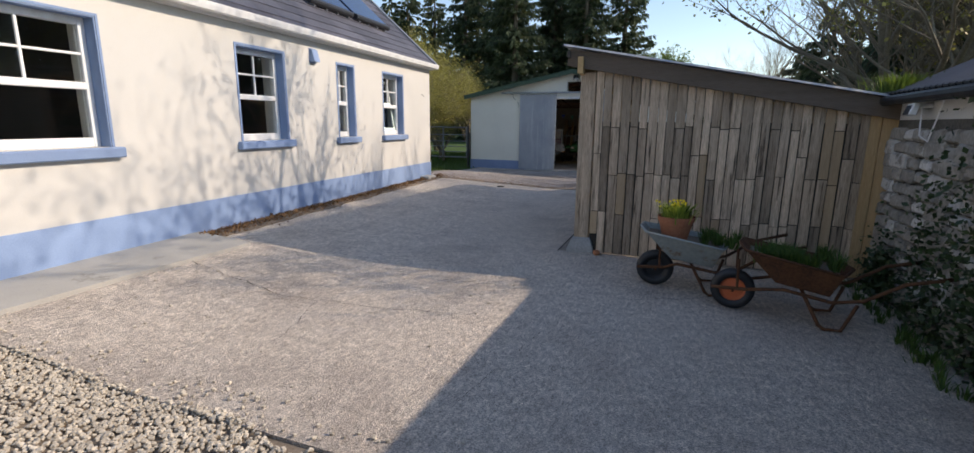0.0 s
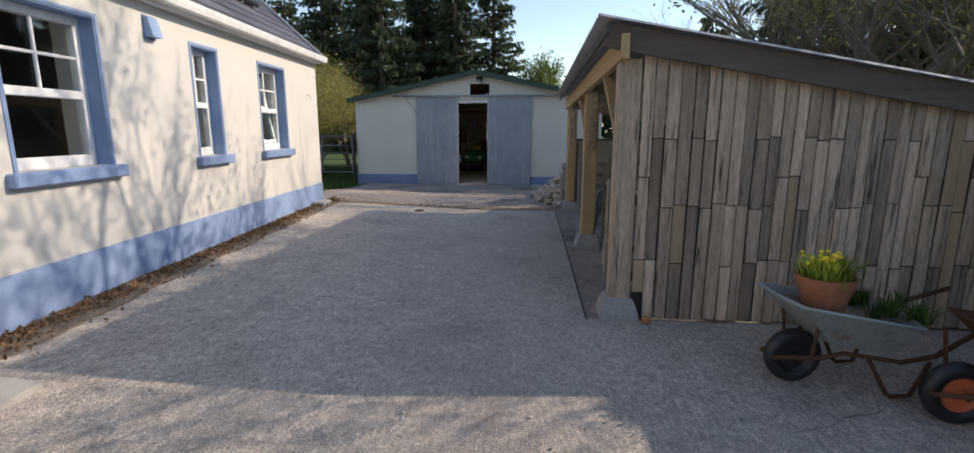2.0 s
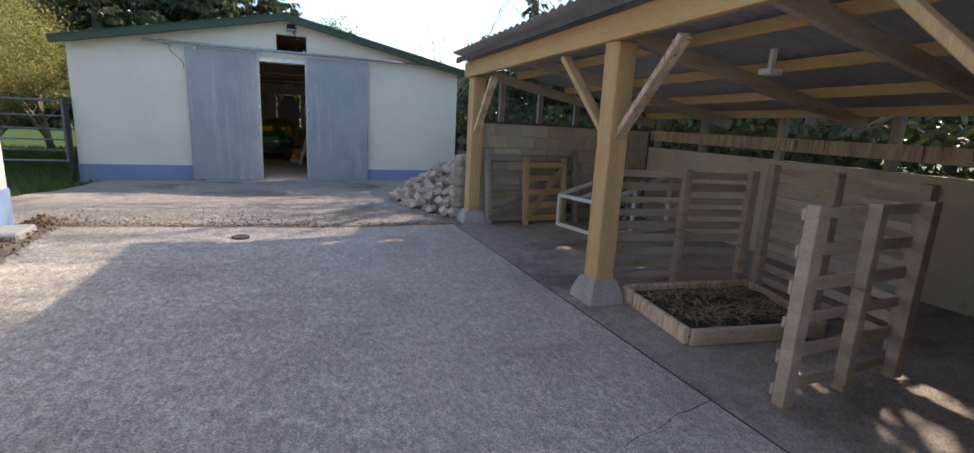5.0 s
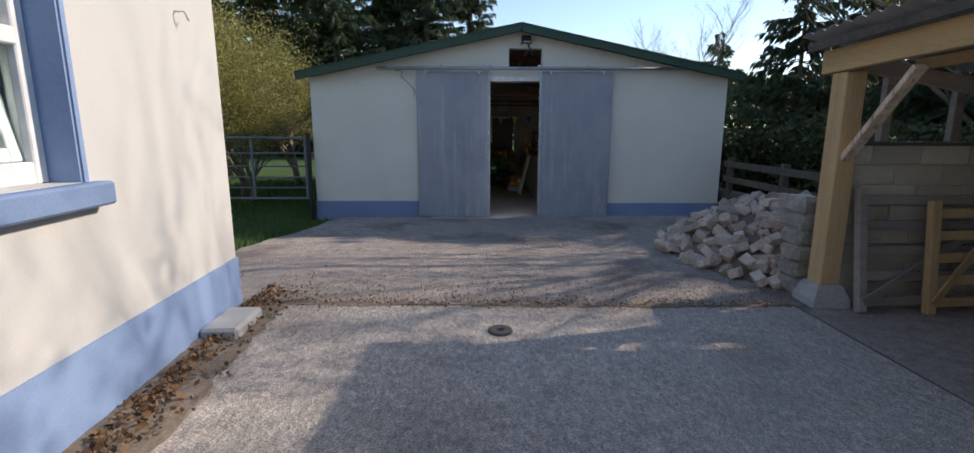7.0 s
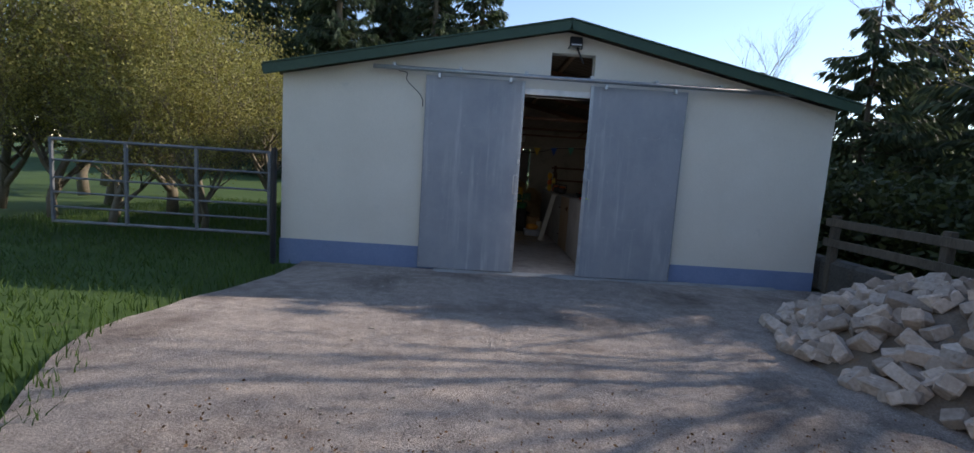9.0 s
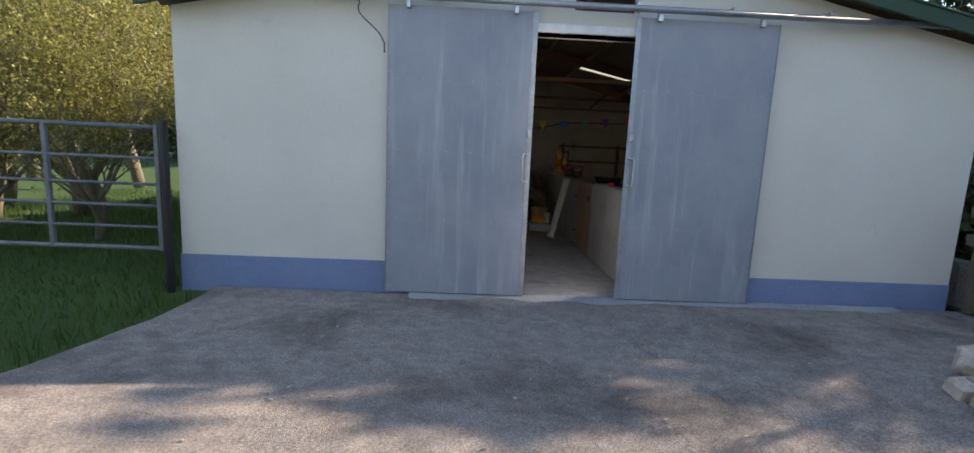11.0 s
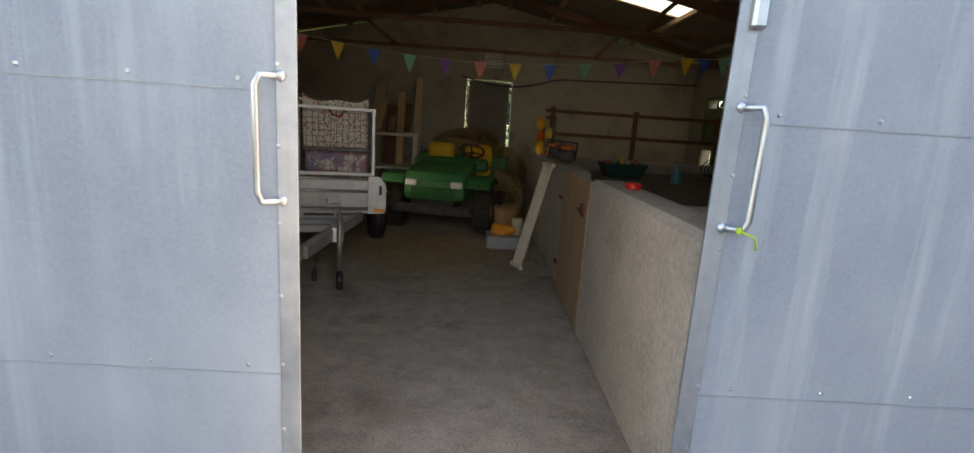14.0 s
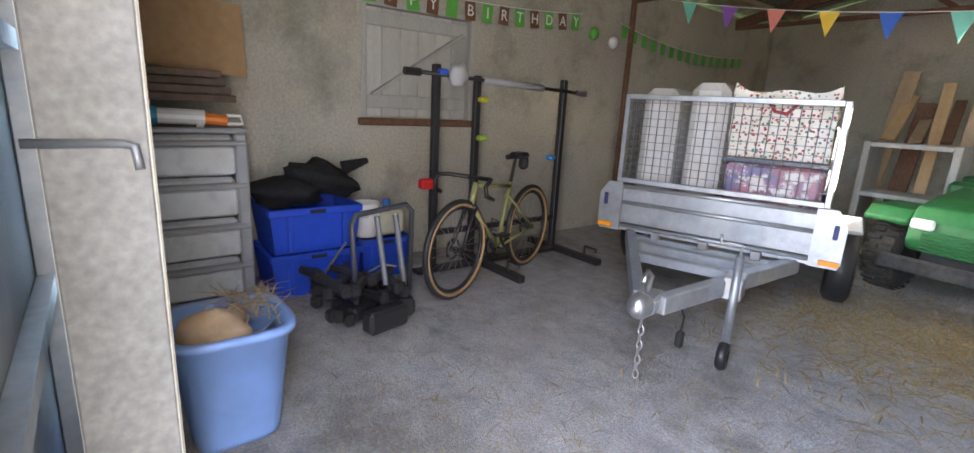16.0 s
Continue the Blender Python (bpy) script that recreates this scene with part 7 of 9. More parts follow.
def hay(name, c, s, count, label):
    m = Mesh()
    m.blob(c, [k * 0.86 for k in s], 0.35, 5, 28, 16)

    def spot():
        d = Vector((rng.gauss(0, 1), rng.gauss(0, 1), abs(rng.gauss(0, 1)))).normalized()
        k = rng.uniform(0.84, 1.0)
        return Vector(c) + Vector((d.x * s[0] * k, d.y * s[1] * k, d.z * s[2] * k))

    strands(m, count, spot, 0.15, 0.005, rng)
    return solid(name, m, STRAW, label, "hay", kind="stuff")


gh = Vector((-3.73, 20.86, 0)) + Matrix.Rotation(radians(-10), 3, "Z") @ Vector((0, 2.0, 0))
hay("hay_load", (gh.x, gh.y, 0.93), (0.55, 0.45, 0.30), 3200, "loose hay heaped in the cargo box")
hay("hay_heap", (-2.75, 22.6, 0.25), (0.42, 0.6, 0.75), 4200, "tall heap of brown hay by the low wall")
st = strands(Mesh(), 3600, lambda: (rng.gauss(-3.75, 0.5), rng.gauss(20.1, 0.5), 0.006 + rng.random() * 0.02), 0.11, 0.004, rng)
strands(st, 1900, lambda: (rng.uniform(-6.3, -2.7), rng.uniform(16.8, 22), 0.004 + rng.random() * 0.006), 0.08, 0.0018, rng)
solid("floor_straw", st, STRAW, "straw scattered over the barn floor", "straw", kind="stuff")

# ---- bicycle ----
B0, B1 = Vector((-5.75, 18.12, 0)), Vector((-6.06, 19.02, 0))
BD = (B1 - B0).normalized()
BS = Vector((-BD.y, BD.x, 0))
BR = 0.335
OLIVE = plain("olive_paint", (0.28, 0.29, 0.12), 0.35, 0, 0.5, 0.4)
TANW = plain("tan_sidewall", (0.38, 0.24, 0.12), 0.8)


def bq(a, z, side=0.0):
    return B0 + BD * a + Vector((0, 0, z)) + BS * side


bike = thing("bicycle", "olive green gravel bicycle with tan-wall tyres", "bicycle", at=B0)
WB = (B1 - B0).length
for a in (0.0, WB):
    c = bq(a, BR)
    rot = Matrix.Translation(c) @ Matrix((BD, Vector((0, 0, 1)), BS)).transposed().to_4x4()
    m = Mesh()
    m.tube([rot @ Vector(((BR - 0.02) * math.cos(g), (BR - 0.02) * math.sin(g), 0)) for g in [2 * math.pi * i / 40 for i in range(41)]], 0.020, 8, False)
    t_ = part("tyre", m, BLACK, bike, "black tread tyre", smooth=True)
    m = Mesh()
    for e in (-0.012, 0.012):
        m.tube([rot @ Vector(((BR - 0.034) * math.cos(g), (BR - 0.034) * math.sin(g), e)) for g in [2 * math.pi * i / 40 for i in range(41)]], 0.012, 6, False)
    part("sidewall", m, TANW, t_, "tan sidewall", smooth=True)
    m = Mesh()
    m.tube([rot @ Vector(((BR - 0.058) * math.cos(g), (BR - 0.058) * math.sin(g), 0)) for g in [2 * math.pi * i / 40 for i in range(41)]], 0.013, 6, False)
    part("rim", m, BLACK, t_, smooth=True)
    m = Mesh()
    for i in range(24):
        g = 2 * math.pi * i / 24
        m.tube([rot @ Vector((0.02 * math.cos(g + 0.6), 0.02 * math.sin(g + 0.6), 0.02 * (-1) ** i)), rot @ Vector(((BR - 0.06) * math.cos(g), (BR - 0.06) * math.sin(g), 0))], 0.0013, 3, False)
    part("spokes", m, STEEL, t_)
    m = Mesh()
    m.lathe([(0.0, -0.045), (0.02, -0.045), (0.02, 0.045), (0.0, 0.045)], 10, rot)
    m.lathe([(0.055, 0.03), (0.075, 0.03), (0.075, 0.033), (0.055, 0.033)], 20, rot, True)
    part("hub", m, BLACK, t_)
hd_b, hd_t = bq(0.14, 0.60), bq(0.19, 0.76)
bb, st_t, st_b = bq(0.50, 0.26), bq(0.64, 0.72), bq(0.52, 0.30)
m = Mesh()
m.tube([hd_t, hd_b], 0.021, 10)
m.tube([hd_b, bb], 0.021, 10)
m.tube([hd_t - Vector((0, 0, 0.02)), bq(0.625, 0.69)], 0.016, 10)
m.tube([bb, st_t], 0.016, 10)
for e in (-0.045, 0.045):
    m.tube([bb + BS * e * 0.5, bq(WB, BR, e)], 0.010, 6)
    m.tube([bq(0.60, 0.62, e * 0.4), bq(WB, BR, e)], 0.009, 6)
part("frame", m, OLIVE, bike, "olive green frame", smooth=True)
m = Mesh()
for e in (-0.045, 0.045):
    m.tube([hd_b + BS * e * 0.8, bq(0.0, BR, e)], [0.016, 0.010], 8)
m.tube([hd_b - BS * 0.045, hd_b + BS * 0.045], 0.018, 8)
part("fork", m, BLACK, bike, smooth=True)
m = Mesh()
m.tube([hd_t, hd_t + Vector((0, 0, 0.03)), hd_t - BD * 0.08 + Vector((0, 0, 0.045))], 0.015, 8)
hb_ = hd_t - BD * 0.08 + Vector((0, 0, 0.045))
for e in (-1, 1):
    m.tube([hb_, hb_ + BS * e * 0.17, hb_ + BS * e * 0.20 - BD * 0.06, hb_ + BS * e * 0.20 - BD * 0.11 - Vector((0, 0, 0.03)), hb_ + BS * e * 0.205 - BD * 0.10 - Vector((0, 0, 0.09)), hb_ + BS * e * 0.21 - BD * 0.03 - Vector((0, 0, 0.12))], 0.014, 8)
part("handlebar", m, BLACK, bike, "black drop handlebar", smooth=True)
m = Mesh()
m.tube([st_t, st_t + (st_t - bb).normalized() * 0.18], 0.013, 8)
part("seat_post", m, BLACK, bike)
sp_ = st_t + (st_t - bb).normalized() * 0.19
m = Mesh()
m.box(sp_ + BD * 0.05 + Vector((0, 0, 0.01)), (0.14, 0.12, 0.045), 0.02, Matrix((BD, BS, Vector((0, 0, 1)))).transposed())
m.box(sp_ - BD * 0.07 + Vector((0, 0, 0.005)), (0.13, 0.04, 0.035), 0.015, Matrix((BD, BS, Vector((0, 0, 1)))).transposed())
m.box(sp_ + BD * 0.12 - Vector((0, 0, 0.05)), (0.07, 0.07, 0.10), 0.02, Matrix((BD, BS, Vector((0, 0, 1)))).transposed())
part("saddle", m, BLACK, bike, "black saddle with bag")
m = Mesh()
rot = Matrix.Translation(bb + BS * 0.05) @ Matrix((BD, Vector((0, 0, 1)), BS)).transposed().to_4x4()
m.lathe([(0.07, -0.004), (0.085, -0.004), (0.085, 0.004), (0.07, 0.004)], 24, rot, True)
m.tube([bb + BS * 0.06, bb + BS * 0.07 + BD * 0.10 - Vector((0, 0, 0.12))], 0.010, 6)
m.tube([bb - BS * 0.06, bb - BS * 0.07 - BD * 0.10 + Vector((0, 0, 0.12))], 0.010, 6)
m.tube([bb - BS * 0.02, bb + BS * 0.06], 0.02, 8)
part("crank", m, BLACK, bike)
for e, d in ((1, BD * 0.10 - Vector((0, 0, 0.12))), (-1, -BD * 0.10 + Vector((0, 0, 0.12)))):
    m = Mesh()
    m.box(bb + BS * e * 0.11 + d, (0.08, 0.07, 0.02), 0.004, Matrix((BD, BS, Vector((0, 0, 1)))).transposed())
    part("pedal", m, BLACK, bike)
for zz in (0.36, 0.44):
    m = Mesh()
    m.tube([bq(0.53, zz, 0.03), bq(0.46, zz + 0.03, 0.03), bq(0.45, zz - 0.06, 0.03)], 0.004, 5)
    part("bottle_cage", m, BLACK, bike)

# ---- lifting rack ----
rk = thing("lifting_rack", "black steel lifting rack with barbell across it", "rack", at=(-6.25, 18.7, 0))
for (x, y, h) in ((-6.25, 18.24, 1.52), (-6.42, 18.72, 1.48), (-6.25, 19.50, 1.50)):
    m = Mesh()
    m.span((x - 0.025, y - 0.025, 0.03), (x + 0.025, y + 0.025, h), 0.004)
    part("upright", m, BLACK, rk)
for y in (18.70, 19.56):
    m = Mesh()
    m.span((-6.6, y - 0.03, 0.0), (-5.73, y + 0.03, 0.055), 0.005)
    part("foot", m, BLACK, rk)
    m = Mesh()
    m.tube([(-5.90, y, 0.05), (-5.90, y, 0.13), (-5.78, y, 0.13), (-5.78, y, 0.10)], 0.011, 6)
    part("foot_peg", m, BLACK, rk)
m = Mesh()
m.span((-6.27, 18.26, 0.30), (-6.23, 19.48, 0.34), 0.004)
m.span((-6.30, 18.10, 0.02), (-6.20, 19.50, 0.05), 0.004)
part("cross_tube", m, BLACK, rk)
m = Mesh()
m.tube([(-6.21, 17.98, 1.46), (-6.21, 19.72, 1.40)], 0.014, 8)
part("bar", m, BLACK, rk, smooth=True)
m = Mesh()
m.tube([(-6.21, 18.62, 1.438), (-6.21, 19.22, 1.417)], 0.027, 10)
part("bar_pad", m, plain("grey_foam", (0.35, 0.35, 0.36), 0.9), rk, "grey foam bar pad", smooth=True)
for y in (18.02, 19.66):
    m = Mesh()
    m.tube([(-6.21, y - 0.05, 1.455 - (y > 19) * 0.05), (-6.21, y + 0.07, 1.455 - (y > 19) * 0.055)], 0.026, 8)
    part("sleeve", m, STEEL if y > 19 else BLACK, rk)
for y, z, c, nm in ((18.16, 1.0, (0.55, 0.02, 0.02), "red"), (19.36, 0.86, (0.02, 0.22, 0.55), "blue"), (18.26, 1.47, (0.03, 0.12, 0.6), "blue"), (18.62, 1.30, (0.5, 0.45, 0.02), "yellow"), (18.62, 1.02, (0.3, 0.5, 0.04), "green")):
    m = Mesh()
    sz = 0.09 if nm == "red" else 0.05
    m.box((-6.20, y, z - (0.3 if nm == "red" else 0)), (0.07, sz * 1.4, sz * 0.8), 0.012)
    part("clip", m, plain(nm + "_plastic", c, 0.4), rk, nm + " plastic clip")
gl = Mesh()
gl.blob((-6.19, 18.38, 1.46), (0.05, 0.075, 0.075), 0.5, 3, 12, 8)
solid("work_glove", gl, plain("grey_cloth", (0.5, 0.5, 0.5), 0.9), "grey work glove draped over the bar", "glove", at=(-6.19, 18.38, 1.42), smooth=True)

# ---- clutter along the side wall ----
tw = thing("drawer_tower", "tall grey plastic drawer tower with clear drawers", "drawers", at=(-6.53, 16.76, 0))
GREYP = plain("grey_plastic", (0.36, 0.37, 0.38), 0.45)
CLEARP = plain("cloudy_plastic", (0.58, 0.61, 0.63), 0.3)
for y in (16.52, 16.99):
    m = Mesh()
    m.span((-6.40, y - 0.035, 0.03), (-6.34, y + 0.035, 1.03), 0.012)
    m.span((-6.74, y - 0.02, 0.03), (-6.40, y + 0.02, 1.03), 0.008)
    part("side_frame", m, GREYP, tw)
for k in range(4):
    z = 0.05 + k * 0.245
    m = Mesh()
    m.span((-6.73, 16.56, z), (-6.385, 16.955, z + 0.235), 0.018)
    d = part("drawer", m, CLEARP, tw, "cloudy translucent drawer")
    m = Mesh()
    m.span((-6.384, 16.56, z + 0.012), (-6.35, 16.955, z + 0.17), 0.01)
    part("drawer_front", m, plain("clear_front", (0.68, 0.71, 0.73), 0.3), d)
    m = Mesh()
    m.span((-6.385, 16.56, z + 0.175), (-6.325, 17.02, z + 0.205), 0.008)
    part("drawer_lip", m, GREYP, d)
m = Mesh()
m.span((-6.75, 16.48, 1.03), (-6.33, 17.03, 1.06), 0.01)
part("top", m, GREYP, tw)
bl = thing("toy_blaster", "white, orange and blue toy water blaster", "toy", at=(-6.38, 16.7, 1.06))
for nm, p0, p1, r, c in (("tank", (-6.42, 16.42, 1.12), (-6.40, 16.60, 1.12), 0.05, (0.02, 0.25, 0.40)), ("body", (-6.40, 16.60, 1.12), (-6.38, 16.82, 1.115), 0.042, (0.72, 0.74, 0.76)), ("grip", (-6.38, 16.82, 1.11), (-6.37, 16.93, 1.10), 0.03, (0.85, 0.22, 0.02))):
    m = Mesh()
    m.tube([p0, p1], r, 12)
    part(nm, m, plain("toy_" + nm, c, 0.35), bl, smooth=False)
m = Mesh()
m.tube([(-6.37, 16.93, 1.13), (-6.37, 17.00, 1.13), (-6.37, 17.01, 1.085), (-6.37, 16.93, 1.08)], 0.011, 6)
m.tube([(-6.38, 16.80, 1.10), (-6.36, 16.79, 1.065)], 0.018, 8)
part("stock", m, WHITE, bl)
cb = thing("cardboard_sheet", "bent brown cardboard sheet on a wall shelf", "cardboard", at=(-6.7, 16.7, 1.36))
m = Mesh()
m.grid(8, 4, lambda s, t: (-6.70 + 0.10 * s - 0.06 * t, 16.48 + 0.62 * s, 1.40 + 0.42 * t - 0.05 * s))
m.grid(8, 4, lambda s, t: (-6.706 + 0.10 * s - 0.06 * t, 16.48 + 0.62 * s, 1.40 + 0.42 * t - 0.05 * s))
part("sheet", m, surface("cardboard", (0.36, 0.22, 0.11), (0.46, 0.30, 0.16), 0.9, 20, 3, 0.1), cb)
sh = thing("wall_shelf", "rough shelf stacked with dark boards", "shelf", at=(-6.65, 16.7, 1.2))
for k in range(4):
    m = Mesh()
    m.span((-6.79, 16.46 + 0.02 * k, 1.20 + k * 0.045), (-6.44 - 0.02 * k, 17.0 - 0.02 * k, 1.24 + k * 0.045), 0.004)
    part("board", m, surface("dark_board", (0.10, 0.07, 0.05), (0.18, 0.13, 0.10), 0.8, 30, 3, 0.3), sh)
CBLUE = plain("blue_crate_plastic", (0.015, 0.07, 0.52), 0.45)


def crate(x0, x1, y0, y1, z, h, label):
    c = thing("blue_crate", label, "crate", group="blue crates", at=((x0 + x1) / 2, (y0 + y1) / 2, z))
    m = Mesh()
    lo_, hi_ = 0.03, 0.0
    pts = []
    for q, zz in ((lo_, z), (hi_, z + h), (hi_ + 0.012, z + h), (lo_ + 0.012, z + 0.012)):
        pts += [(x0 + q, y0 + q, zz), (x1 - q, y0 + q, zz), (x1 - q, y1 - q, zz), (x0 + q, y1 - q, zz)]
    m.add(pts, [(4 * r + i, 4 * r + (i + 1) % 4, 4 * r + 4 + (i + 1) % 4, 4 * r + 4 + i) for r in range(3) for i in range(4)] + [(0, 1, 2, 3), (12, 13, 14, 15)])
    part("body", m, CBLUE, c)
    m = Mesh()
    m.span((x1 - 0.01, y0 - 0.008, z + h - 0.045), (x1 + 0.012, y1 + 0.008, z + h), 0.005)
    m.span((x0 - 0.008, y0 - 0.010, z + h - 0.045), (x1 - 0.011, y0 + 0.01, z + h), 0.005)
    m.span((x0 - 0.008, y1 - 0.01, z + h - 0.045), (x1 - 0.011, y1 + 0.01, z + h), 0.005)
    for t_ in (0.2, 0.8):
        m.span((x1 - 0.015, y0 + (y1 - y0) * t_ - 0.015, z + 0.02), (x1 + 0.004, y0 + (y1 - y0) * t_ + 0.015, z + h - 0.046), 0.004)
    part("rim", m, CBLUE, c)
    # black plate on the rim, painting the shade of an uncut hand hole
    m = Mesh()
    ym = (y0 + y1) / 2
    m.span((x1 + 0.010, ym - 0.05, z + h - 0.036), (x1 + 0.0135, ym + 0.05, z + h - 0.012), 0.002)
    part("handle_hole", m, BLACK, c)


crate(-6.72, -6.25, 17.10, 17.68, 0.0, 0.29, "stacked bright blue plastic crate")
crate(-6.72, -6.25, 17.10, 17.68, 0.293, 0.29, "stacked bright blue plastic crate under a black bag")
crate(-6.75, -6.33, 17.72, 18.10, 0.0, 0.30, "bright blue plastic crate holding tubs")
bgm = Mesh()
bgm.blob((-6.48, 17.26, 0.66), (0.2, 0.22, 0.10), 0.5, 7, 16, 9)
bgm.blob((-6.46, 17.50, 0.73), (0.16, 0.24, 0.10), 0.6, 9, 16, 9, Matrix.Rotation(-0.25, 3, "X"))
bgm.tube([(-6.43, 17.63, 0.80), (-6.41, 17.80, 0.85)], [0.05, 0.02], 8)
solid("black_bag", bgm, surface("black_fabric", (0.008, 0.008, 0.009), (0.022, 0.022, 0.024), 0.85, 60, 4, 0.5), "slumped black fabric bag on the crates", "bag", at=(-6.5, 17.3, 0.585), smooth=True)
bu = thing("white_bucket", "white plastic bucket standing on a crate", "bucket", at=(-6.45, 17.80, 0.3))
m = Mesh()
m.lathe([(0.0, 0.0), (0.075, 0.0), (0.092, 0.22), (0.10, 0.22), (0.10, 0.245), (0.088, 0.245), (0.072, 0.01)], 20, Matrix.Translation((-6.45, 17.80, 0.305)))
part("bucket_body", m, WHITE, bu, smooth=False)
m = Mesh()
m.tube([(-6.45, 17.80 - 0.1, 0.53), (-6.36, 17.70, 0.46), (-6.36, 17.78, 0.46), (-6.45, 17.90, 0.53)], 0.003, 5)
part("handle", m, STEEL, bu)
tb = thing("pale_tub", "pale square tub with a blue-capped bottle", "tub", at=(-6.5, 17.93, 0.3))
m = Mesh()
m.span((-6.62, 17.86, 0.305), (-6.38, 18.08, 0.48), 0.02)
part("tub_body", m, plain("cream_plastic", (0.6, 0.58, 0.45), 0.4), tb)
m = Mesh()
m.tube([(-6.42, 17.95, 0.48), (-6.42, 17.95, 0.57)], 0.03, 10)
part("bottle", m, plain("bottle_blue", (0.05, 0.15, 0.4), 0.3), tb)
# folded bike carrier
bc = thing("bike_carrier", "folded black bicycle carrier with straps and lamps", "bike carrier", at=(-5.8, 17.5, 0))
m = Mesh()
hoop = [(-5.72, 17.42, 0.05), (-5.74, 17.40, 0.58), (-5.75, 17.43, 0.63), (-5.78, 17.76, 0.66), (-5.78, 17.80, 0.62), (-5.80, 17.80, 0.10)]
m.tube(hoop, 0.017, 8)
part("hoop", m, plain("anthracite_tube", (0.06, 0.065, 0.075), 0.4), bc, "anthracite tube hoop", smooth=True)
for y in (17.58, 17.70):
    m = Mesh()
    m.tube([(-5.80, y, 0.60), (-5.72, y + 0.02, 0.20)], 0.018, 8)
    part("strut", m, plain("grey_strut", (0.13, 0.14, 0.16), 0.4), bc)
for k in range(26):
    m = Mesh()
    a = Vector((-5.55 - rng.random() * 0.45, 17.22 + rng.random() * 0.5, 0.05 + rng.random() * 0.24))
    g = rng.uniform(-0.7, 1.1)
    m.beam(a, a + Vector((math.cos(g) * -0.22, math.sin(g) * 0.20, rng.uniform(-0.04, 0.08))), 0.05, 0.05, 0.012)
    m.box(a, (0.07, 0.06, 0.07), 0.015)
    part("clamp", m, BLACK, bc)
m = Mesh()
m.box((-5.52, 17.50, 0.09), (0.10, 0.26, 0.13), 0.02, Matrix.Rotation(0.2, 3, "Z"))
m.box((-5.62, 17.62, 0.10), (0.12, 0.20, 0.10), 0.02, Matrix.Rotation(-0.3, 3, "Z"))
m.box((-5.78, 17.48, 0.07), (0.16, 0.34, 0.09), 0.02, Matrix.Rotation(0.5, 3, "Z"))
part("lamp_board", m, BLACK, bc)
m = Mesh()
m.tube([(-6.1, 17.30, 0.10), (-5.95, 17.45, 0.42)], 0.008, 6)
m.tube([(-6.05, 17.50, 0.12), (-5.80, 17.62, 0.30), (-5.78, 17.7, 0.28)], 0.006, 6)
part("arm", m, STEEL, bc)
# blue bin
bn = thing("blue_bin", "pale blue plastic bin with sacks and straw", "bin", at=(-5.09, 16.645, 0))
m = Mesh()


def rsq(r, z, k=4.0, n=32):
    out = []
    for i in range(n):
        g = 2 * math.pi * i / n
        c, s = math.cos(g), math.sin(g)
        q = (abs(c) ** k + abs(s) ** k) ** (-1 / k)
        out.append((-5.09 + r * q * c, 16.645 + r * q * s, z))
    return out


rows = [(0.145, 0.0), (0.150, 0.02), (0.195, 0.42), (0.215, 0.425), (0.218, 0.45), (0.198, 0.455), (0.185, 0.44), (0.175, 0.30)]
for r, z in rows:
    m.v += rsq(r, z)
for j in range(len(rows) - 1):
    for i in range(32):
        m.f.append((j * 32 + i, j * 32 + (i + 1) % 32, (j + 1) * 32 + (i + 1) % 32, (j + 1) * 32 + i))
m.f.append(tuple(range(32))[::-1])
part("bin_body", m, plain("pale_blue_plastic", (0.22, 0.36, 0.66), 0.42), bn, smooth=True)
m = Mesh()
m.blob((-5.09, 16.61, 0.37), (0.15, 0.14, 0.10), 0.7, 4, 18, 10)
part("paper_sack", m, surface("brown_paper", (0.36, 0.25, 0.15), (0.52, 0.38, 0.25), 0.8, 20, 6, 0.8), bn, "crumpled brown paper sack", smooth=True)
m = Mesh()
m.grid(5, 5, lambda s, t: (-5.07 + 0.13 * s, 16.68 + 0.12 * t, 0.38 + 0.12 * s * t + 0.02 * noise.noise(Vector((s * 5, t * 5, 8)))))
part("plastic_sheet", m, plain("grey_film", (0.45, 0.45, 0.47), 0.3), bn)
m = strands(Mesh(), 120, lambda: (rng.gauss(-5.17, 0.06), rng.gauss(16.73, 0.05), 0.40 + rng.random() * 0.1), 0.13, 0.003, rng)
part("straw", m, STRAW, bn)

# ---- things by the low wall ----
rp = thing("slatted_panel", "white slatted panel leaning on the low wall", "panel", at=(-2.75, 19.7, 0))
pa, pb_ = Vector((-2.83, 19.58, 0.02)), Vector((-2.575, 19.78, 1.0))
ax = (pb_ - pa)
wv = Vector((0.35, -0.93, 0)).normalized()
for i in range(5):
    m = Mesh()
    o = wv * (-0.07 + 0.035 * i)
    m.beam(pa + o, pb_ + o, 0.030, 0.018, 0.004, wv.cross(ax).normalized())
    part("slat", m, plain("cream_enamel", (0.62, 0.60, 0.52), 0.4), rp)
for q in (0.02, 0.98):
    m = Mesh()
    c = pa + ax * q
    m.tube([c - wv * 0.10, c + wv * 0.10], 0.02, 8)
    part("end_bar", m, plain("cream_enamel_bar", (0.62, 0.60, 0.52), 0.4), rp)
cr = thing("grey_crate", "grey plastic crate of jars and orange cloth", "crate", at=(-2.93, 20.45, 0))
m = Mesh()
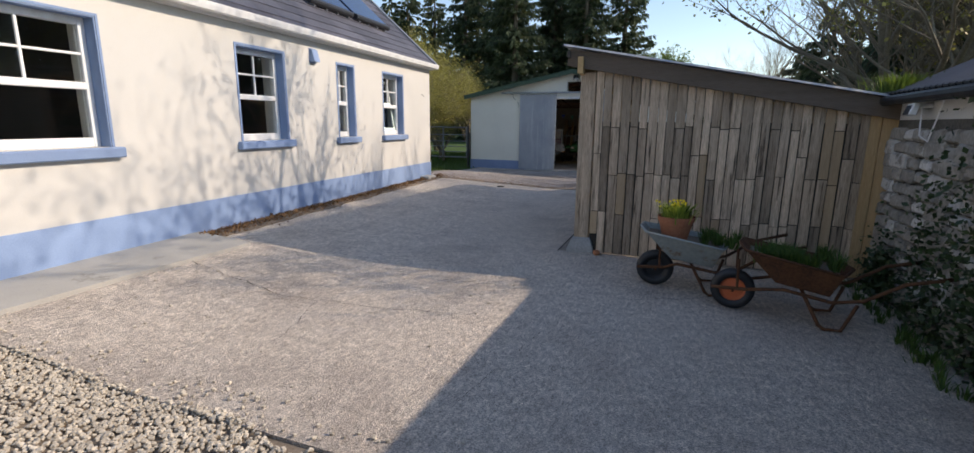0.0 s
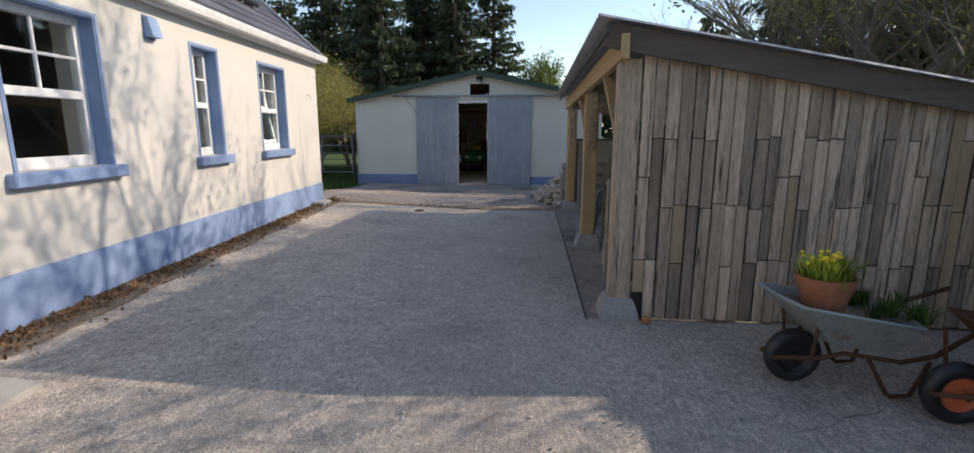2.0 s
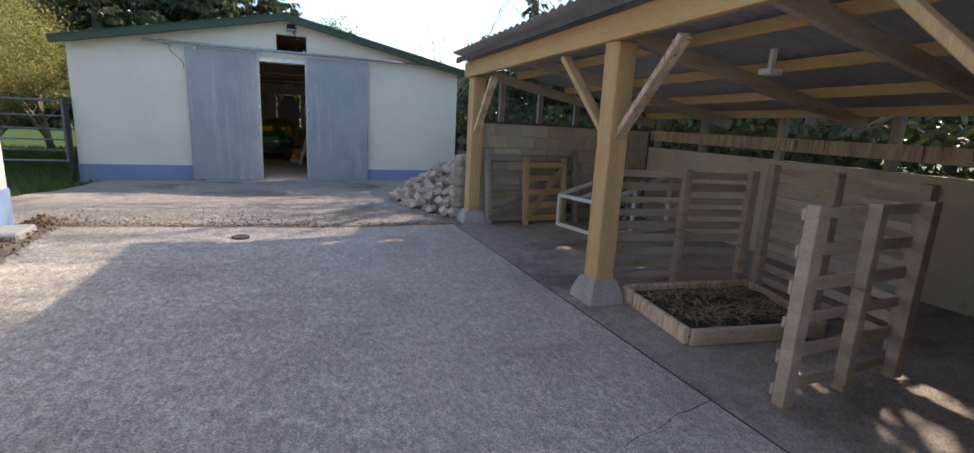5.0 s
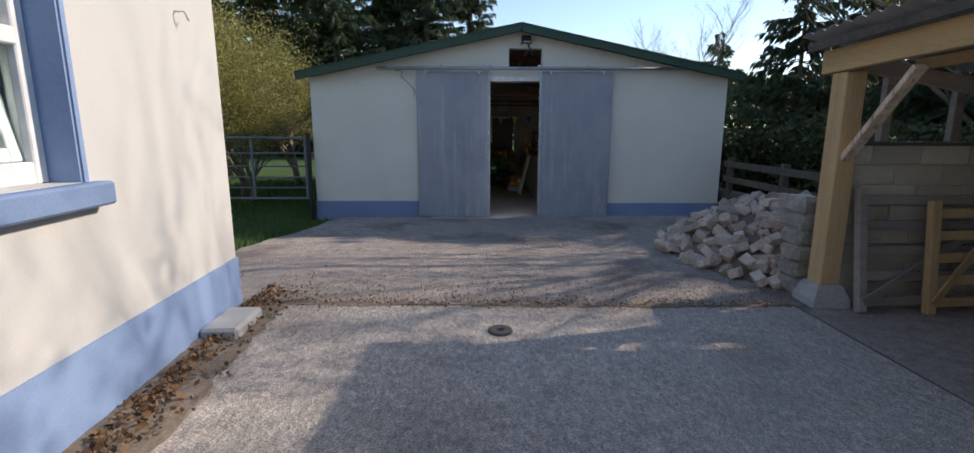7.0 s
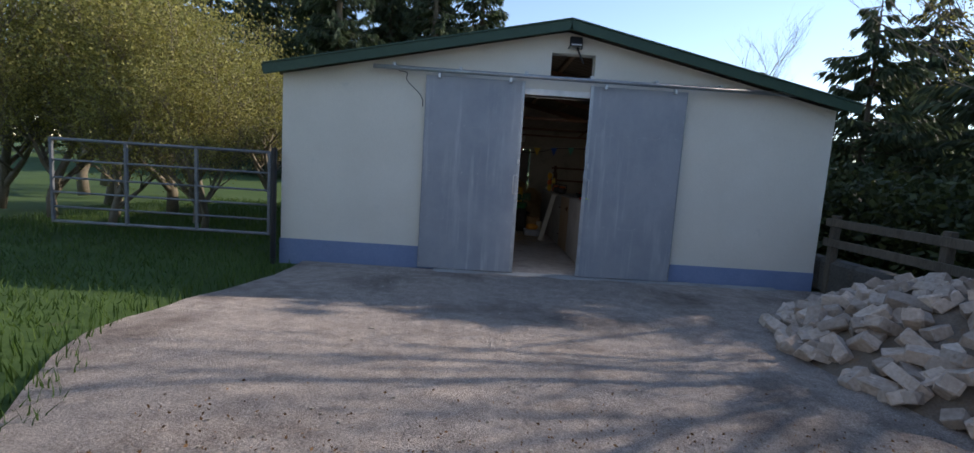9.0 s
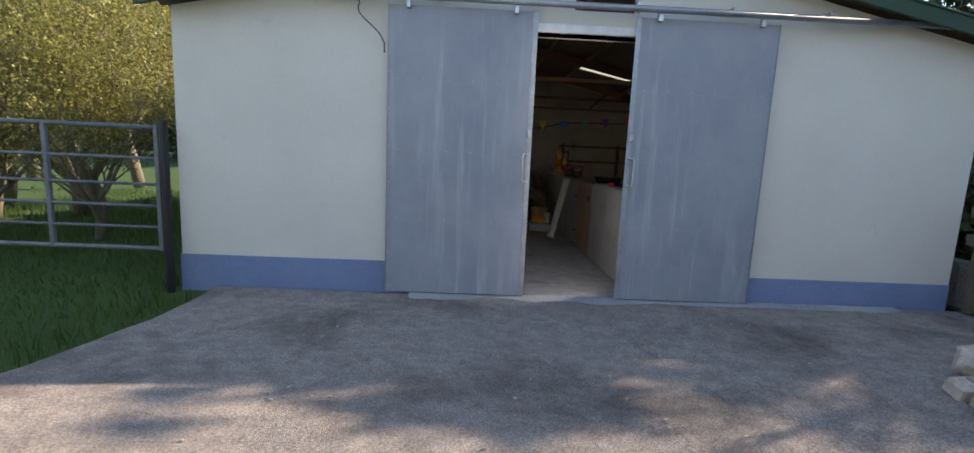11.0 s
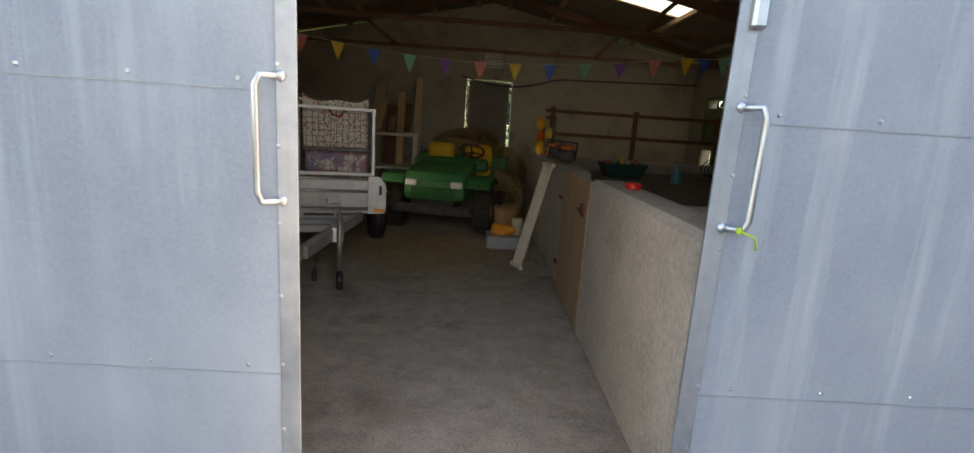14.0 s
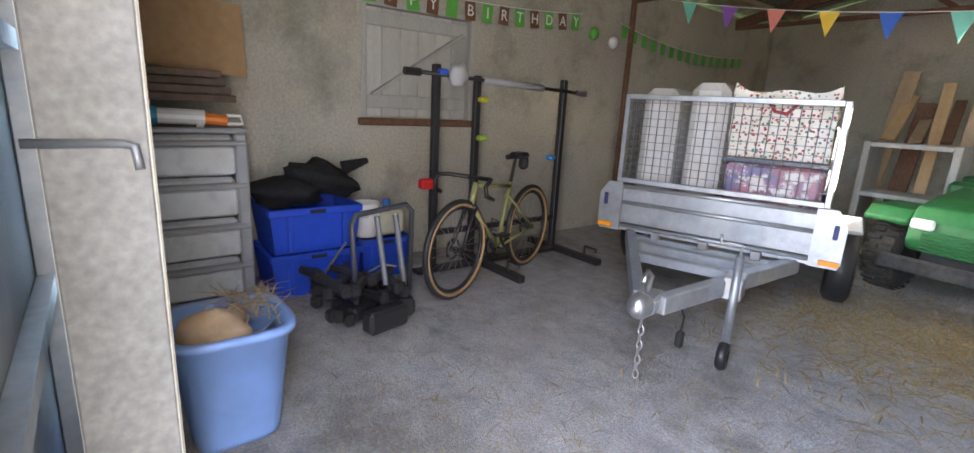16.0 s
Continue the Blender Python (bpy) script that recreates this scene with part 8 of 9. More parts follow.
m.span((-3.10, 20.28, 0.0), (-2.72, 20.62, 0.14), 0.015)
part("crate_body", m, plain("crate_grey", (0.33, 0.34, 0.36), 0.5), cr)
m = Mesh()
m.blob((-2.92, 20.42, 0.19), (0.13, 0.10, 0.07), 0.5, 2, 12, 8)
part("orange_cloth", m, plain("orange_cloth", (0.75, 0.30, 0.04), 0.85), cr, "orange cloth", smooth=True)
m = Mesh()
m.tube([(-2.76, 20.50, 0.14), (-2.76, 20.50, 0.32)], 0.06, 14)
part("jar", m, plain("cream_jar", (0.55, 0.50, 0.35), 0.3), cr)
wb_ = Mesh()
wb_.lathe([(0.0, 0.0), (0.13, 0.0), (0.16, 0.22), (0.145, 0.22), (0.12, 0.02)], 20, Matrix.Translation((-2.86, 20.85, 0.16)))
wb_.span((-3.02, 20.70, 0.0), (-2.70, 21.0, 0.16), 0.02)
solid("wicker_basket", wb_, surface("wicker_basket_weave", (0.26, 0.14, 0.06), (0.42, 0.26, 0.12), 0.85, 50, 9, 0.8), "brown wicker basket on a box", "basket", at=(-2.86, 20.85, 0))
tpm = Mesh()
tpm.lathe([(0.0, 0.0), (0.038, 0.0), (0.042, 0.008), (0.042, 0.026), (0.034, 0.034), (0.0, 0.034)], 32, Matrix.Translation((-2.42, 17.70, 1.031)))
solid("red_tape_reel", tpm, plain("red_plastic_reel", (0.60, 0.03, 0.02), 0.35), "small red tape reel on the low wall", "tape", at=(-2.42, 17.70, 1.03))
# hats, saws and cans on the far length of the wall
hr = thing("hat_rack", "yellow and orange safety hats hanging on a bar", "hats", at=(-2.45, 20.6, 1.0))
for k, (y, z, c) in enumerate(((20.55, 1.10, (0.72, 0.40, 0.03)), (20.75, 1.36, (0.75, 0.36, 0.02)), (20.9, 1.20, (0.70, 0.13, 0.02)), (21.0, 1.38, (0.62, 0.58, 0.48)), (21.2, 1.36, (0.65, 0.10, 0.03)), (20.65, 1.24, (0.70, 0.52, 0.10)))):
    m = Mesh()
    m.blob((-2.58 + 0.022 * k, y, z), (0.05, 0.07, 0.075), 0.25, k, 16, 10)
    part("hat", m, plain("hat_paint", c, 0.35), hr, smooth=True)
m = Mesh()
m.span((-2.46, 20.5, 1.42), (-2.43, 21.4, 1.45), 0.004)
m.span((-2.46, 20.5, 0.98), (-2.43, 20.53, 1.42), 0.004)
m.span((-2.46, 21.37, 0.98), (-2.43, 21.4, 1.42), 0.004)
part("bar", m, BROWN_STEEL, hr)


def saw(at, turn):
    c = thing("chainsaw", "orange and grey chainsaw resting on the low wall", "chainsaw", group="chainsaws", at=(0, 0, 0))
    m = Mesh()
    m.box((0, 0, 0.07), (0.20, 0.15, 0.12), 0.03)
    part("motor_body", m, surface("sooty_casing", (0.03, 0.028, 0.026), (0.09, 0.085, 0.08), 0.7, 30, 4, 0.2), c, "sooty dark grey casing")
    m = Mesh()
    m.box((0.01, 0.0, 0.145), (0.14, 0.12, 0.04), 0.015)
    m.box((0.07, 0.072, 0.08), (0.07, 0.02, 0.09), 0.01)
    part("top_cover", m, plain("saw_orange", (0.62, 0.13, 0.02), 0.45), c, "orange top cover")
    m = Mesh()
    m.tube([(0.06, -0.07, 0.06), (0.05, -0.08, 0.19), (0.05, 0.08, 0.20), (0.06, 0.08, 0.06)], 0.011, 6)
    part("front_handle", m, BLACK, c)
    m = Mesh()
    m.tube([(-0.1, 0.05, 0.12), (-0.22, 0.05, 0.16), (-0.24, 0.05, 0.08), (-0.12, 0.05, 0.04)], 0.015, 6)
    part("handle", m, BLACK, c)
    m = Mesh()
    m.box((0.27, 0.03, 0.08), (0.36, 0.012, 0.06), 0.004)
    part("guide_bar", m, STEEL, c)
    c.matrix_basis = at @ Matrix.Rotation(turn, 4, "Z")


saw(pose(-2.43, 20.35, 1.0), 2.0)
saw(pose(-2.40, 19.85, 1.0), 1.2)
TRX, TRY = -1.95, 19.55
gt_ = thing("garden_trug", "dark green trug of tools on the bench", "trug", at=(TRX, TRY, 0.925))
m = Mesh()
pts = [(TRX + sx * k, TRY + sy * k * 0.8, 0.925 + z) for k, z in ((0.14, 0.0), (0.19, 0.13), (0.178, 0.13), (0.13, 0.015)) for sx, sy in ((-1, -1), (1, -1), (1, 1), (-1, 1))]
m.add(pts, [(4 * r + i, 4 * r + (i + 1) % 4, 4 * r + 4 + (i + 1) % 4, 4 * r + 4 + i) for r in range(3) for i in range(4)] + [(0, 3, 2, 1), (12, 13, 14, 15)])
part("trug_body", m, plain("dark_green_plastic", (0.01, 0.04, 0.03), 0.5), gt_)
for k, c in enumerate(((0.45, 0.05, 0.03), (0.14, 0.24, 0.13), (0.45, 0.36, 0.06), (0.40, 0.38, 0.34), (0.42, 0.10, 0.03))):
    m = Mesh()
    m.beam((TRX - 0.12 + 0.06 * k, TRY - 0.08 + 0.03 * (k % 3), 0.95), (TRX - 0.14 + 0.065 * k, TRY + 0.05 * (k % 2), 1.07 + 0.02 * (k % 3)), 0.035, 0.045, 0.012)
    part("tool", m, plain("tool_paint", c, 0.6), gt_)
wbn = thing("workbench", "dark cluttered workbench behind the low wall", "workbench", at=(-1.6, 18.8, 0))
m = Mesh()
m.span((-2.28, 17.95, 0.86), (-1.1, 20.2, 0.925), 0.006)
part("top", m, surface("dark_bench_wood", (0.07, 0.055, 0.045), (0.14, 0.11, 0.09), 0.8, 30, 3, 0.3), wbn)
for x in (-2.2, -1.18):
    for y in (18.05, 20.1):
        m = Mesh()
        m.span((x - 0.04, y - 0.04, 0), (x + 0.04, y + 0.04, 0.86), 0.004)
        part("leg", m, GREY_WOOD, wbn)
bn2 = thing("workbench", "second dark bench along the side wall", "workbench", at=(-0.1, 19.5, 0))
m = Mesh()
m.span((-0.7, 17.6, 0.80), (0.55, 21.6, 0.86), 0.006)
part("top", m, surface("dark_bench_board", (0.07, 0.055, 0.045), (0.14, 0.11, 0.09), 0.8, 30, 3, 0.3), bn2)
for y in (17.7, 19.6, 21.5):
    m = Mesh()
    m.span((-0.66, y - 0.04, 0), (-0.58, y + 0.04, 0.80), 0.004)
    part("leg", m, GREY_WOOD, bn2)
hz_ = Mesh()
for k in range(5):
    r = 0.13 + 0.016 * k
    hz_.tube([(-0.62 + r * math.cos(g) * 0.9, 20.3 + 0.05 * k + r * 0.5 * math.sin(g), 1.03 + 0.6 * r * math.sin(g + 0.7)) for g in [2 * math.pi * i / 24 for i in range(25)]], 0.008, 5, False)
hz_.box((-0.55, 20.4, 0.90), (0.25, 0.3, 0.10), 0.03)
solid("hose_coil", hz_, BLACK, "tangled black cable coil on the bench", "cable", at=(-0.55, 20.4, 0.86), smooth=True)
chs = thing("mitre_saw", "red and grey mitre saw on the bench", "saw", at=(-0.35, 18.9, 0.86))
m = Mesh()
m.box((-0.35, 18.9, 0.90), (0.4, 0.45, 0.08), 0.02)
part("base", m, GREYP, chs)
m = Mesh()
m.lathe([(0.0, -0.02), (0.15, -0.02), (0.15, 0.02), (0.0, 0.02)], 24, Matrix.Translation((-0.35, 18.85, 1.08)) @ Matrix.Rotation(radians(80), 4, "Y"))
part("guard", m, plain("saw_red", (0.50, 0.05, 0.03), 0.4), chs)
m = Mesh()
m.box((-0.28, 18.98, 1.14), (0.18, 0.14, 0.12), 0.03)
part("motor", m, BLACK, chs)
sq = Mesh()
sq.tube([(-1.55, 19.3, 0.925), (-1.55, 19.3, 1.03)], 0.045, 12)
sq.tube([(-1.55, 19.3, 1.03), (-1.55, 19.3, 1.08)], 0.02, 8)
solid("spray_bottle", sq, plain("teal_plastic", (0.03, 0.22, 0.25), 0.4), "teal plastic bottle on the bench", "bottle", at=(-1.55, 19.3, 0.925))
yb = Mesh()
yb.add([(-2.10, 16.95, 0.82), (-2.05, 17.35, 0.82), (-1.98, 17.30, 1.12), (-2.02, 17.0, 1.12), (-2.08, 16.95, 0.82), (-2.03, 17.35, 0.82), (-1.96, 17.30, 1.12), (-2.0, 17.0, 1.12)], [(0, 1, 2, 3), (7, 6, 5, 4), (0, 4, 5, 1), (1, 5, 6, 2), (2, 6, 7, 3), (3, 7, 4, 0)])
solid("yellow_guard", yb, plain("bright_yellow_plastic", (0.80, 0.62, 0.02), 0.4), "bright yellow plastic machine guard", "guard", at=(-2.05, 17.15, 0.82))
sd = Mesh()
sd.span((-2.28, 16.85, 0.0), (-1.5, 17.5, 0.815), 0.02)
solid("dark_machine", sd, BLACK, "dark covered machine behind the low wall", "machine", at=(-1.9, 17.15, 0))
bdm = Mesh()
bdm.beam((-2.20, 16.52, 0.0), (-2.17, 16.50, 1.9), 0.02, 0.16, 0.003, (0, 1, 0))
solid("leaning_board", bdm, PLY, "pale board leaning inside the doorway", "board", at=(-2.18, 16.5, 0))
# timber offcuts and white cabinet behind the trailer
wc = thing("white_cabinet", "old white open cabinet frame behind the trailer", "cabinet", at=(-4.45, 22.4, 0))
for x in (-4.78, -4.12):
    m = Mesh()
    m.span((x - 0.03, 22.15, 0.0), (x + 0.03, 22.6, 1.12), 0.006)
    part("side", m, OLD_PAINT, wc)
for z in (0.05, 0.62, 1.09):
    m = Mesh()
    m.span((-4.75, 22.15, z - 0.02), (-4.15, 22.6, z + 0.02), 0.004)
    part("shelf", m, OLD_PAINT, wc)
tp2 = thing("timber_offcuts", "leaning planks and timber offcuts in mixed browns", "timber", at=(-4.5, 22.9, 0))
for k in range(7):
    m = Mesh()
    x = -4.85 + 0.11 * k
    m.beam((x, 22.55 + 0.03 * (k % 3), 1.13 if k % 2 else 0.0), (x + rng.uniform(-0.05, 0.28), 23.0, rng.uniform(1.35, 1.95)), rng.uniform(0.08, 0.16), 0.03, 0.004, (0, 1, 0))
    part("plank", m, (PLY, TAN_WOOD, BROWN_STEEL)[k % 3], tp2)
# buntings
def flag_line(name, pts, colours, size, label, drop=0.05):
    b = thing(name, label, "bunting", at=pts[0])
    n = len(colours)
    m = Mesh()
    curve = []
    for i in range(len(pts) - 1):
        for k in range(12):
            s = k / 12
            p = Vector(pts[i]).lerp(Vector(pts[i + 1]), s)
            p.z -= drop * 4 * s * (1 - s)
            curve.append(p)
    curve.append(Vector(pts[-1]))
    m.tube(curve, 0.003, 4)
    part("cord", m, WHITE, b)
    for i in range(n):
        q = (i + 0.5) / n * (len(curve) - 1)
        k = min(len(curve) - 2, int(q))
        p = curve[k].lerp(curve[k + 1], q - k)
        d = (curve[k + 1] - curve[k]).normalized()
        o = Vector((0, rng.uniform(-0.03, 0.03), 0))
        m = Mesh()
        tip = p + Vector((0, 0, -size * 1.25)) + o
        a, c = p - d * size / 2, p + d * size / 2
        e = Vector((0, 0.0015, 0))
        m.add([a - e, c - e, tip - e, a + e, c + e, tip + e], [(0, 1, 2), (5, 4, 3), (0, 3, 4, 1), (1, 4, 5, 2), (2, 5, 3, 0)])
        part("flag", m, FLAGS[colours[i]], b)
    return b


FLAGS = [plain("flag_" + n, c, 0.6) for n, c in (("salmon", (0.75, 0.26, 0.20)), ("yellow", (0.80, 0.55, 0.06)), ("blue", (0.03, 0.12, 0.50)), ("teal", (0.16, 0.52, 0.40)), ("purple", (0.26, 0.10, 0.42)))]
flag_line("flag_bunting", [(-6.2, 20.8, 2.32), (-3.6, 20.85, 1.98), (-1.0, 20.9, 2.18), (0.4, 20.9, 2.4)], [3, 4, 0, 1, 2, 3, 4, 0, 1, 2, 3, 4, 0, 1, 2, 3, 4, 0, 1, 2], 0.15, "line of coloured triangular paper flags across the barn", 0.06)
LEAF_GREEN = plain("card_green", (0.10, 0.42, 0.06), 0.6)
CARD = plain("card_brown", (0.16, 0.07, 0.03), 0.7)


def card_line(p0, p1, text, size, label, drop):
    b = thing("card_bunting", label, "bunting", group="green card buntings", at=p0)
    p0, p1 = Vector(p0), Vector(p1)
    m = Mesh()
    m.tube([p0.lerp(p1, s) - Vector((0, 0, drop * 4 * s * (1 - s))) for s in [i / 16 for i in range(17)]], 0.003, 4)
    part("cord", m, WHITE, b)
    n = len(text)
    for i, ch in enumerate(text):
        s = (i + 0.5) / n
        p = p0.lerp(p1, s) - Vector((0, 0, drop * 4 * s * (1 - s)))
        m = Mesh()
        tl = radians(rng.uniform(-8, 8))
        m.box(p + Vector((0, 0, -size * 0.6)), (0.004, size * 0.8, size * 1.1), 0.001, Matrix.Rotation(tl, 3, "X"))
        c = part("card", m, LEAF_GREEN if i % 2 or ch == " " else CARD, b)
        if ch != " ":
            cu = bpy.data.curves.new("letter", "FONT")
            cu.body, cu.size, cu.align_x, cu.align_y, cu.extrude = ch, size * 0.95, "CENTER", "CENTER", 0.001
            tx = bpy.data.objects.new("letter", cu)
            scene.collection.objects.link(tx)
            deps = bpy.context.evaluated_depsgraph_get()
            me = bpy.data.meshes.new_from_object(tx.evaluated_get(deps))
            bpy.data.objects.remove(tx)
            me.materials.clear()
            me.materials.append(WHITE)
            lo_b = new("letter", me)
            lo_b.parent = c
            lo_b.matrix_basis = Matrix.Translation(p + Vector((0.005, 0, -size * 0.6)) - ORIGIN[b]) @ Matrix(((0, 0, 1, 0), (1, 0, 0, 0), (0, 1, 0, 0), (0, 0, 0, 1)))
    return b


card_line((-6.76, 17.35, 2.13), (-6.76, 20.2, 2.17), "  HAPPY BIRTHDAY", 0.13, "green and brown birthday letter cards strung on the wall", 0.07)
card_line((-6.74, 20.75, 2.16), (-6.74, 23.4, 2.06), "               ", 0.11, "green paper cards strung along the side wall", 0.10)
bal = Mesh()
bal.blob((-6.70, 20.62, 1.95), (0.05, 0.05, 0.06), 0.05, 1, 12, 8)
solid("white_balloon", bal, WHITE, "small shrunken white balloon on the wall", "balloon", at=(-6.7, 20.62, 1.95), smooth=True)
bal = Mesh()
bal.blob((-6.70, 20.32, 2.0), (0.05, 0.05, 0.06), 0.05, 1, 12, 8)
solid("green_balloon", bal, LEAF_GREEN, "small shrunken green balloon on the wall", "balloon", at=(-6.7, 20.32, 2.0), smooth=True)

# ---- wheelbarrows with plants ----
def barrow(at, tray_mat, frame_mat, rim_mat, label, tray_label, wx=0.48):
    """Built pointing along +x: the wheel in front, handles behind."""
    w = thing("wheelbarrow", label, "wheelbarrow", group="old wheelbarrows")
    m = Mesh()
    top = [(0.42, -0.26), (0.46, 0.0), (0.42, 0.26), (-0.30, 0.33), (-0.42, 0.0), (-0.30, -0.33)]
    bot = [(0.16, -0.17), (0.18, 0.0), (0.16, 0.17), (-0.24, 0.20), (-0.27, 0.0), (-0.24, -0.20)]
    zt = [0.62, 0.63, 0.62, 0.50, 0.49, 0.50]
    zb = [0.34, 0.34, 0.34, 0.28, 0.28, 0.28]
    n = 6
    out = [(x, y, z) for (x, y), z in zip(top, zt)] + [(x, y, z) for (x, y), z in zip(bot, zb)]
    inn = [(x * 0.965, y * 0.965, z + 0.002) for (x, y), z in zip(top, zt)] + [(x * 0.94, y * 0.94, z + 0.015) for (x, y), z in zip(bot, zb)]
    m.add(out + inn, [(i, (i + 1) % n, n + (i + 1) % n, n + i) for i in range(n)] + [tuple(range(n, 2 * n))] + [(2 * n + (i + 1) % n, 2 * n + i, 3 * n + i, 3 * n + (i + 1) % n) for i in range(n)] + [tuple(range(3 * n, 4 * n))[::-1]] + [(i, 2 * n + i, 2 * n + (i + 1) % n, (i + 1) % n) for i in range(n)])
    part("tray", m, tray_mat, w, tray_label)
    m = Mesh()
    m.tube([(x, y, z) for (x, y), z in zip(top + top[:1], zt + zt[:1])], 0.012, 6, False)
    part("tray_rim", m, tray_mat, w, smooth=True)
    for s in (-1, 1):
        m = Mesh()
        m.tube([(wx + 0.18, s * 0.06, 0.20), (wx - 0.08, s * 0.16, 0.24), (0.10, s * 0.22, 0.30), (-0.25, s * 0.25, 0.25), (-0.45, s * 0.27, 0.30), (-0.70, s * 0.28, 0.48), (-1.0, s * 0.28, 0.57)], 0.016, 8)
        part("handle_bar", m, frame_mat, w, "bent tubular handle", smooth=True)
        m = Mesh()
        m.tube([(-0.05, s * 0.22, 0.28), (-0.18, s * 0.25, 0.04), (-0.22, s * 0.25, 0.012), (-0.34, s * 0.25, 0.02), (-0.42, s * 0.27, 0.26)], 0.015, 8)
        part("leg", m, frame_mat, w, smooth=True)
        m = Mesh()
        m.tube([(wx - 0.03, s * 0.15, 0.25), (wx - 0.02, s * 0.2, 0.52)], 0.012, 6)
        part("stay", m, frame_mat, w)
    m = Mesh()
    rot = Matrix.Translation((wx, 0, 0.19)) @ Matrix.Rotation(radians(90), 4, "X")
    m.lathe([(0.11, -0.04), (0.16, -0.045), (0.185, -0.03), (0.19, 0.0), (0.185, 0.03), (0.16, 0.045), (0.11, 0.04)], 24, rot, True)
    ty = part("tyre", m, BLACK, w, "worn black tyre", smooth=True)
    m = Mesh()
    m.lathe([(0.0, -0.05), (0.025, -0.05), (0.03, -0.02), (0.09, -0.015), (0.115, -0.035), (0.115, 0.035), (0.09, 0.015), (0.03, 0.02), (0.025, 0.05), (0.0, 0.05)], 24, rot)
    part("rim", m, rim_mat, ty, "coloured wheel rim")
    m = Mesh()
    m.tube([(wx, -0.09, 0.19), (wx, 0.09, 0.19)], 0.012, 8)
    part("axle", m, frame_mat, w)
    m = Mesh()
    m.grid(10, 8, lambda s, t: (-0.30 + 0.68 * s, (-0.24 + 0.48 * t) * (1 - 0.1 * s), 0.47 + 0.10 * s + 0.02 * noise.noise(Vector((s * 5, t * 5, 2)))))
    part("soil", m, SOIL, w, smooth=True)
    w.matrix_basis = at
    return w


def tuft(m, c, spread, count, h, rngs, width=0.006):
    for _ in range(count):
        g = rngs.uniform(0, 6.283)
        r = abs(rngs.gauss(0, 0.5)) * spread
        p = Vector((c[0] + math.cos(g) * r, c[1] + math.sin(g) * r, c[2]))
        lean = Vector((math.cos(g) * 0.6 * rngs.random(), math.sin(g) * 0.6 * rngs.random(), 1)) * h * rngs.uniform(0.5, 1.1)
        w = Vector((-math.sin(g), math.cos(g), 0)) * width
        bend = Vector((math.cos(g), math.sin(g), -0.5)) * h * 0.25 * rngs.random()
        n = len(m.v)
        m.v += [tuple(p - w), tuple(p + w), tuple(p + lean * 0.6 + w), tuple(p + lean * 0.6 - w), tuple(p + lean + bend)]
        m.f += [(n, n + 1, n + 2, n + 3), (n + 3, n + 2, n + 4)]
    return m


PALE_TRAY = surface("pale_rusty_tray", (0.24, 0.27, 0.26), (0.36, 0.38, 0.35), 0.6, 30, 4, 0.3, 0.2, c=(0.20, 0.10, 0.05), where=0.6)
TERRA = surface("terracotta", (0.34, 0.12, 0.06), (0.46, 0.19, 0.10), 0.85, 40, 4, 0.4, c=(0.25, 0.12, 0.08), where=0.6)
ORANGE_RIM = plain("orange_wheel", (0.60, 0.14, 0.05), 0.6)
# old rusty barrow in front, pale one with the flower pot behind it
barrow(pose(1.62, 3.42, 0.0, 0, 0, 176), RUST, RUST, ORANGE_RIM, "rusty wheelbarrow planted with grass, orange wheel", "rusty brown steel tray")
barrow(pose(0.72, 3.93, 0.0, 0, 0, 186), PALE_TRAY, RUST, BLACK, "pale worn wheelbarrow holding a flower pot", "scratched pale green-grey tray", 0.29)
pr_ = random.Random(23)
gm = Mesh()
for k in range(22):
    tuft(gm, (1.62 + pr_.uniform(-0.32, 0.30), 3.42 + pr_.uniform(-0.2, 0.2), 0.50), 0.07, 55, 0.15, pr_, 0.004)
for k in range(12):
    tuft(gm, (0.96 + pr_.uniform(-0.1, 0.25), 3.93 + pr_.uniform(-0.2, 0.2), 0.49), 0.06, 40, 0.14, pr_, 0.004)
solid("barrow_grass", gm, BLADES, "grass growing in the wheelbarrows", "grass", kind="stuff")
fp = thing("flower_pot", "terracotta pot of yellow flowers in a wheelbarrow", "flower pot", at=(0.60, 3.93, 0.50))
m = Mesh()
m.lathe([(0.0, 0.0), (0.12, 0.0), (0.168, 0.20), (0.178, 0.20), (0.184, 0.25), (0.168, 0.25), (0.156, 0.21), (0.0, 0.20)], 28, Matrix.Translation((0.60, 3.93, 0.50)))
part("pot", m, TERRA, fp, smooth=False)
m = tuft(Mesh(), (0.60, 3.93, 0.69), 0.14, 620, 0.20, pr_, 0.007)
part("leaves", m, leafy("pot_leaves", (0.16, 0.24, 0.03), (0.42, 0.48, 0.08), 0.6, 0.35), fp)
m = Mesh()
for _ in range(30):
    g, r = pr_.uniform(0, 6.283), abs(pr_.gauss(0, 0.07))
    m.blob((0.60 + r * math.cos(g) * 1.4, 3.93 + r * math.sin(g) * 1.4, 0.84 + pr_.uniform(0, 0.07)), (0.013, 0.013, 0.01), 0.3, 1, 6, 4)
part("blossom", m, plain("yellow_petals", (0.85, 0.65, 0.02), 0.6), fp, "small yellow blossoms")
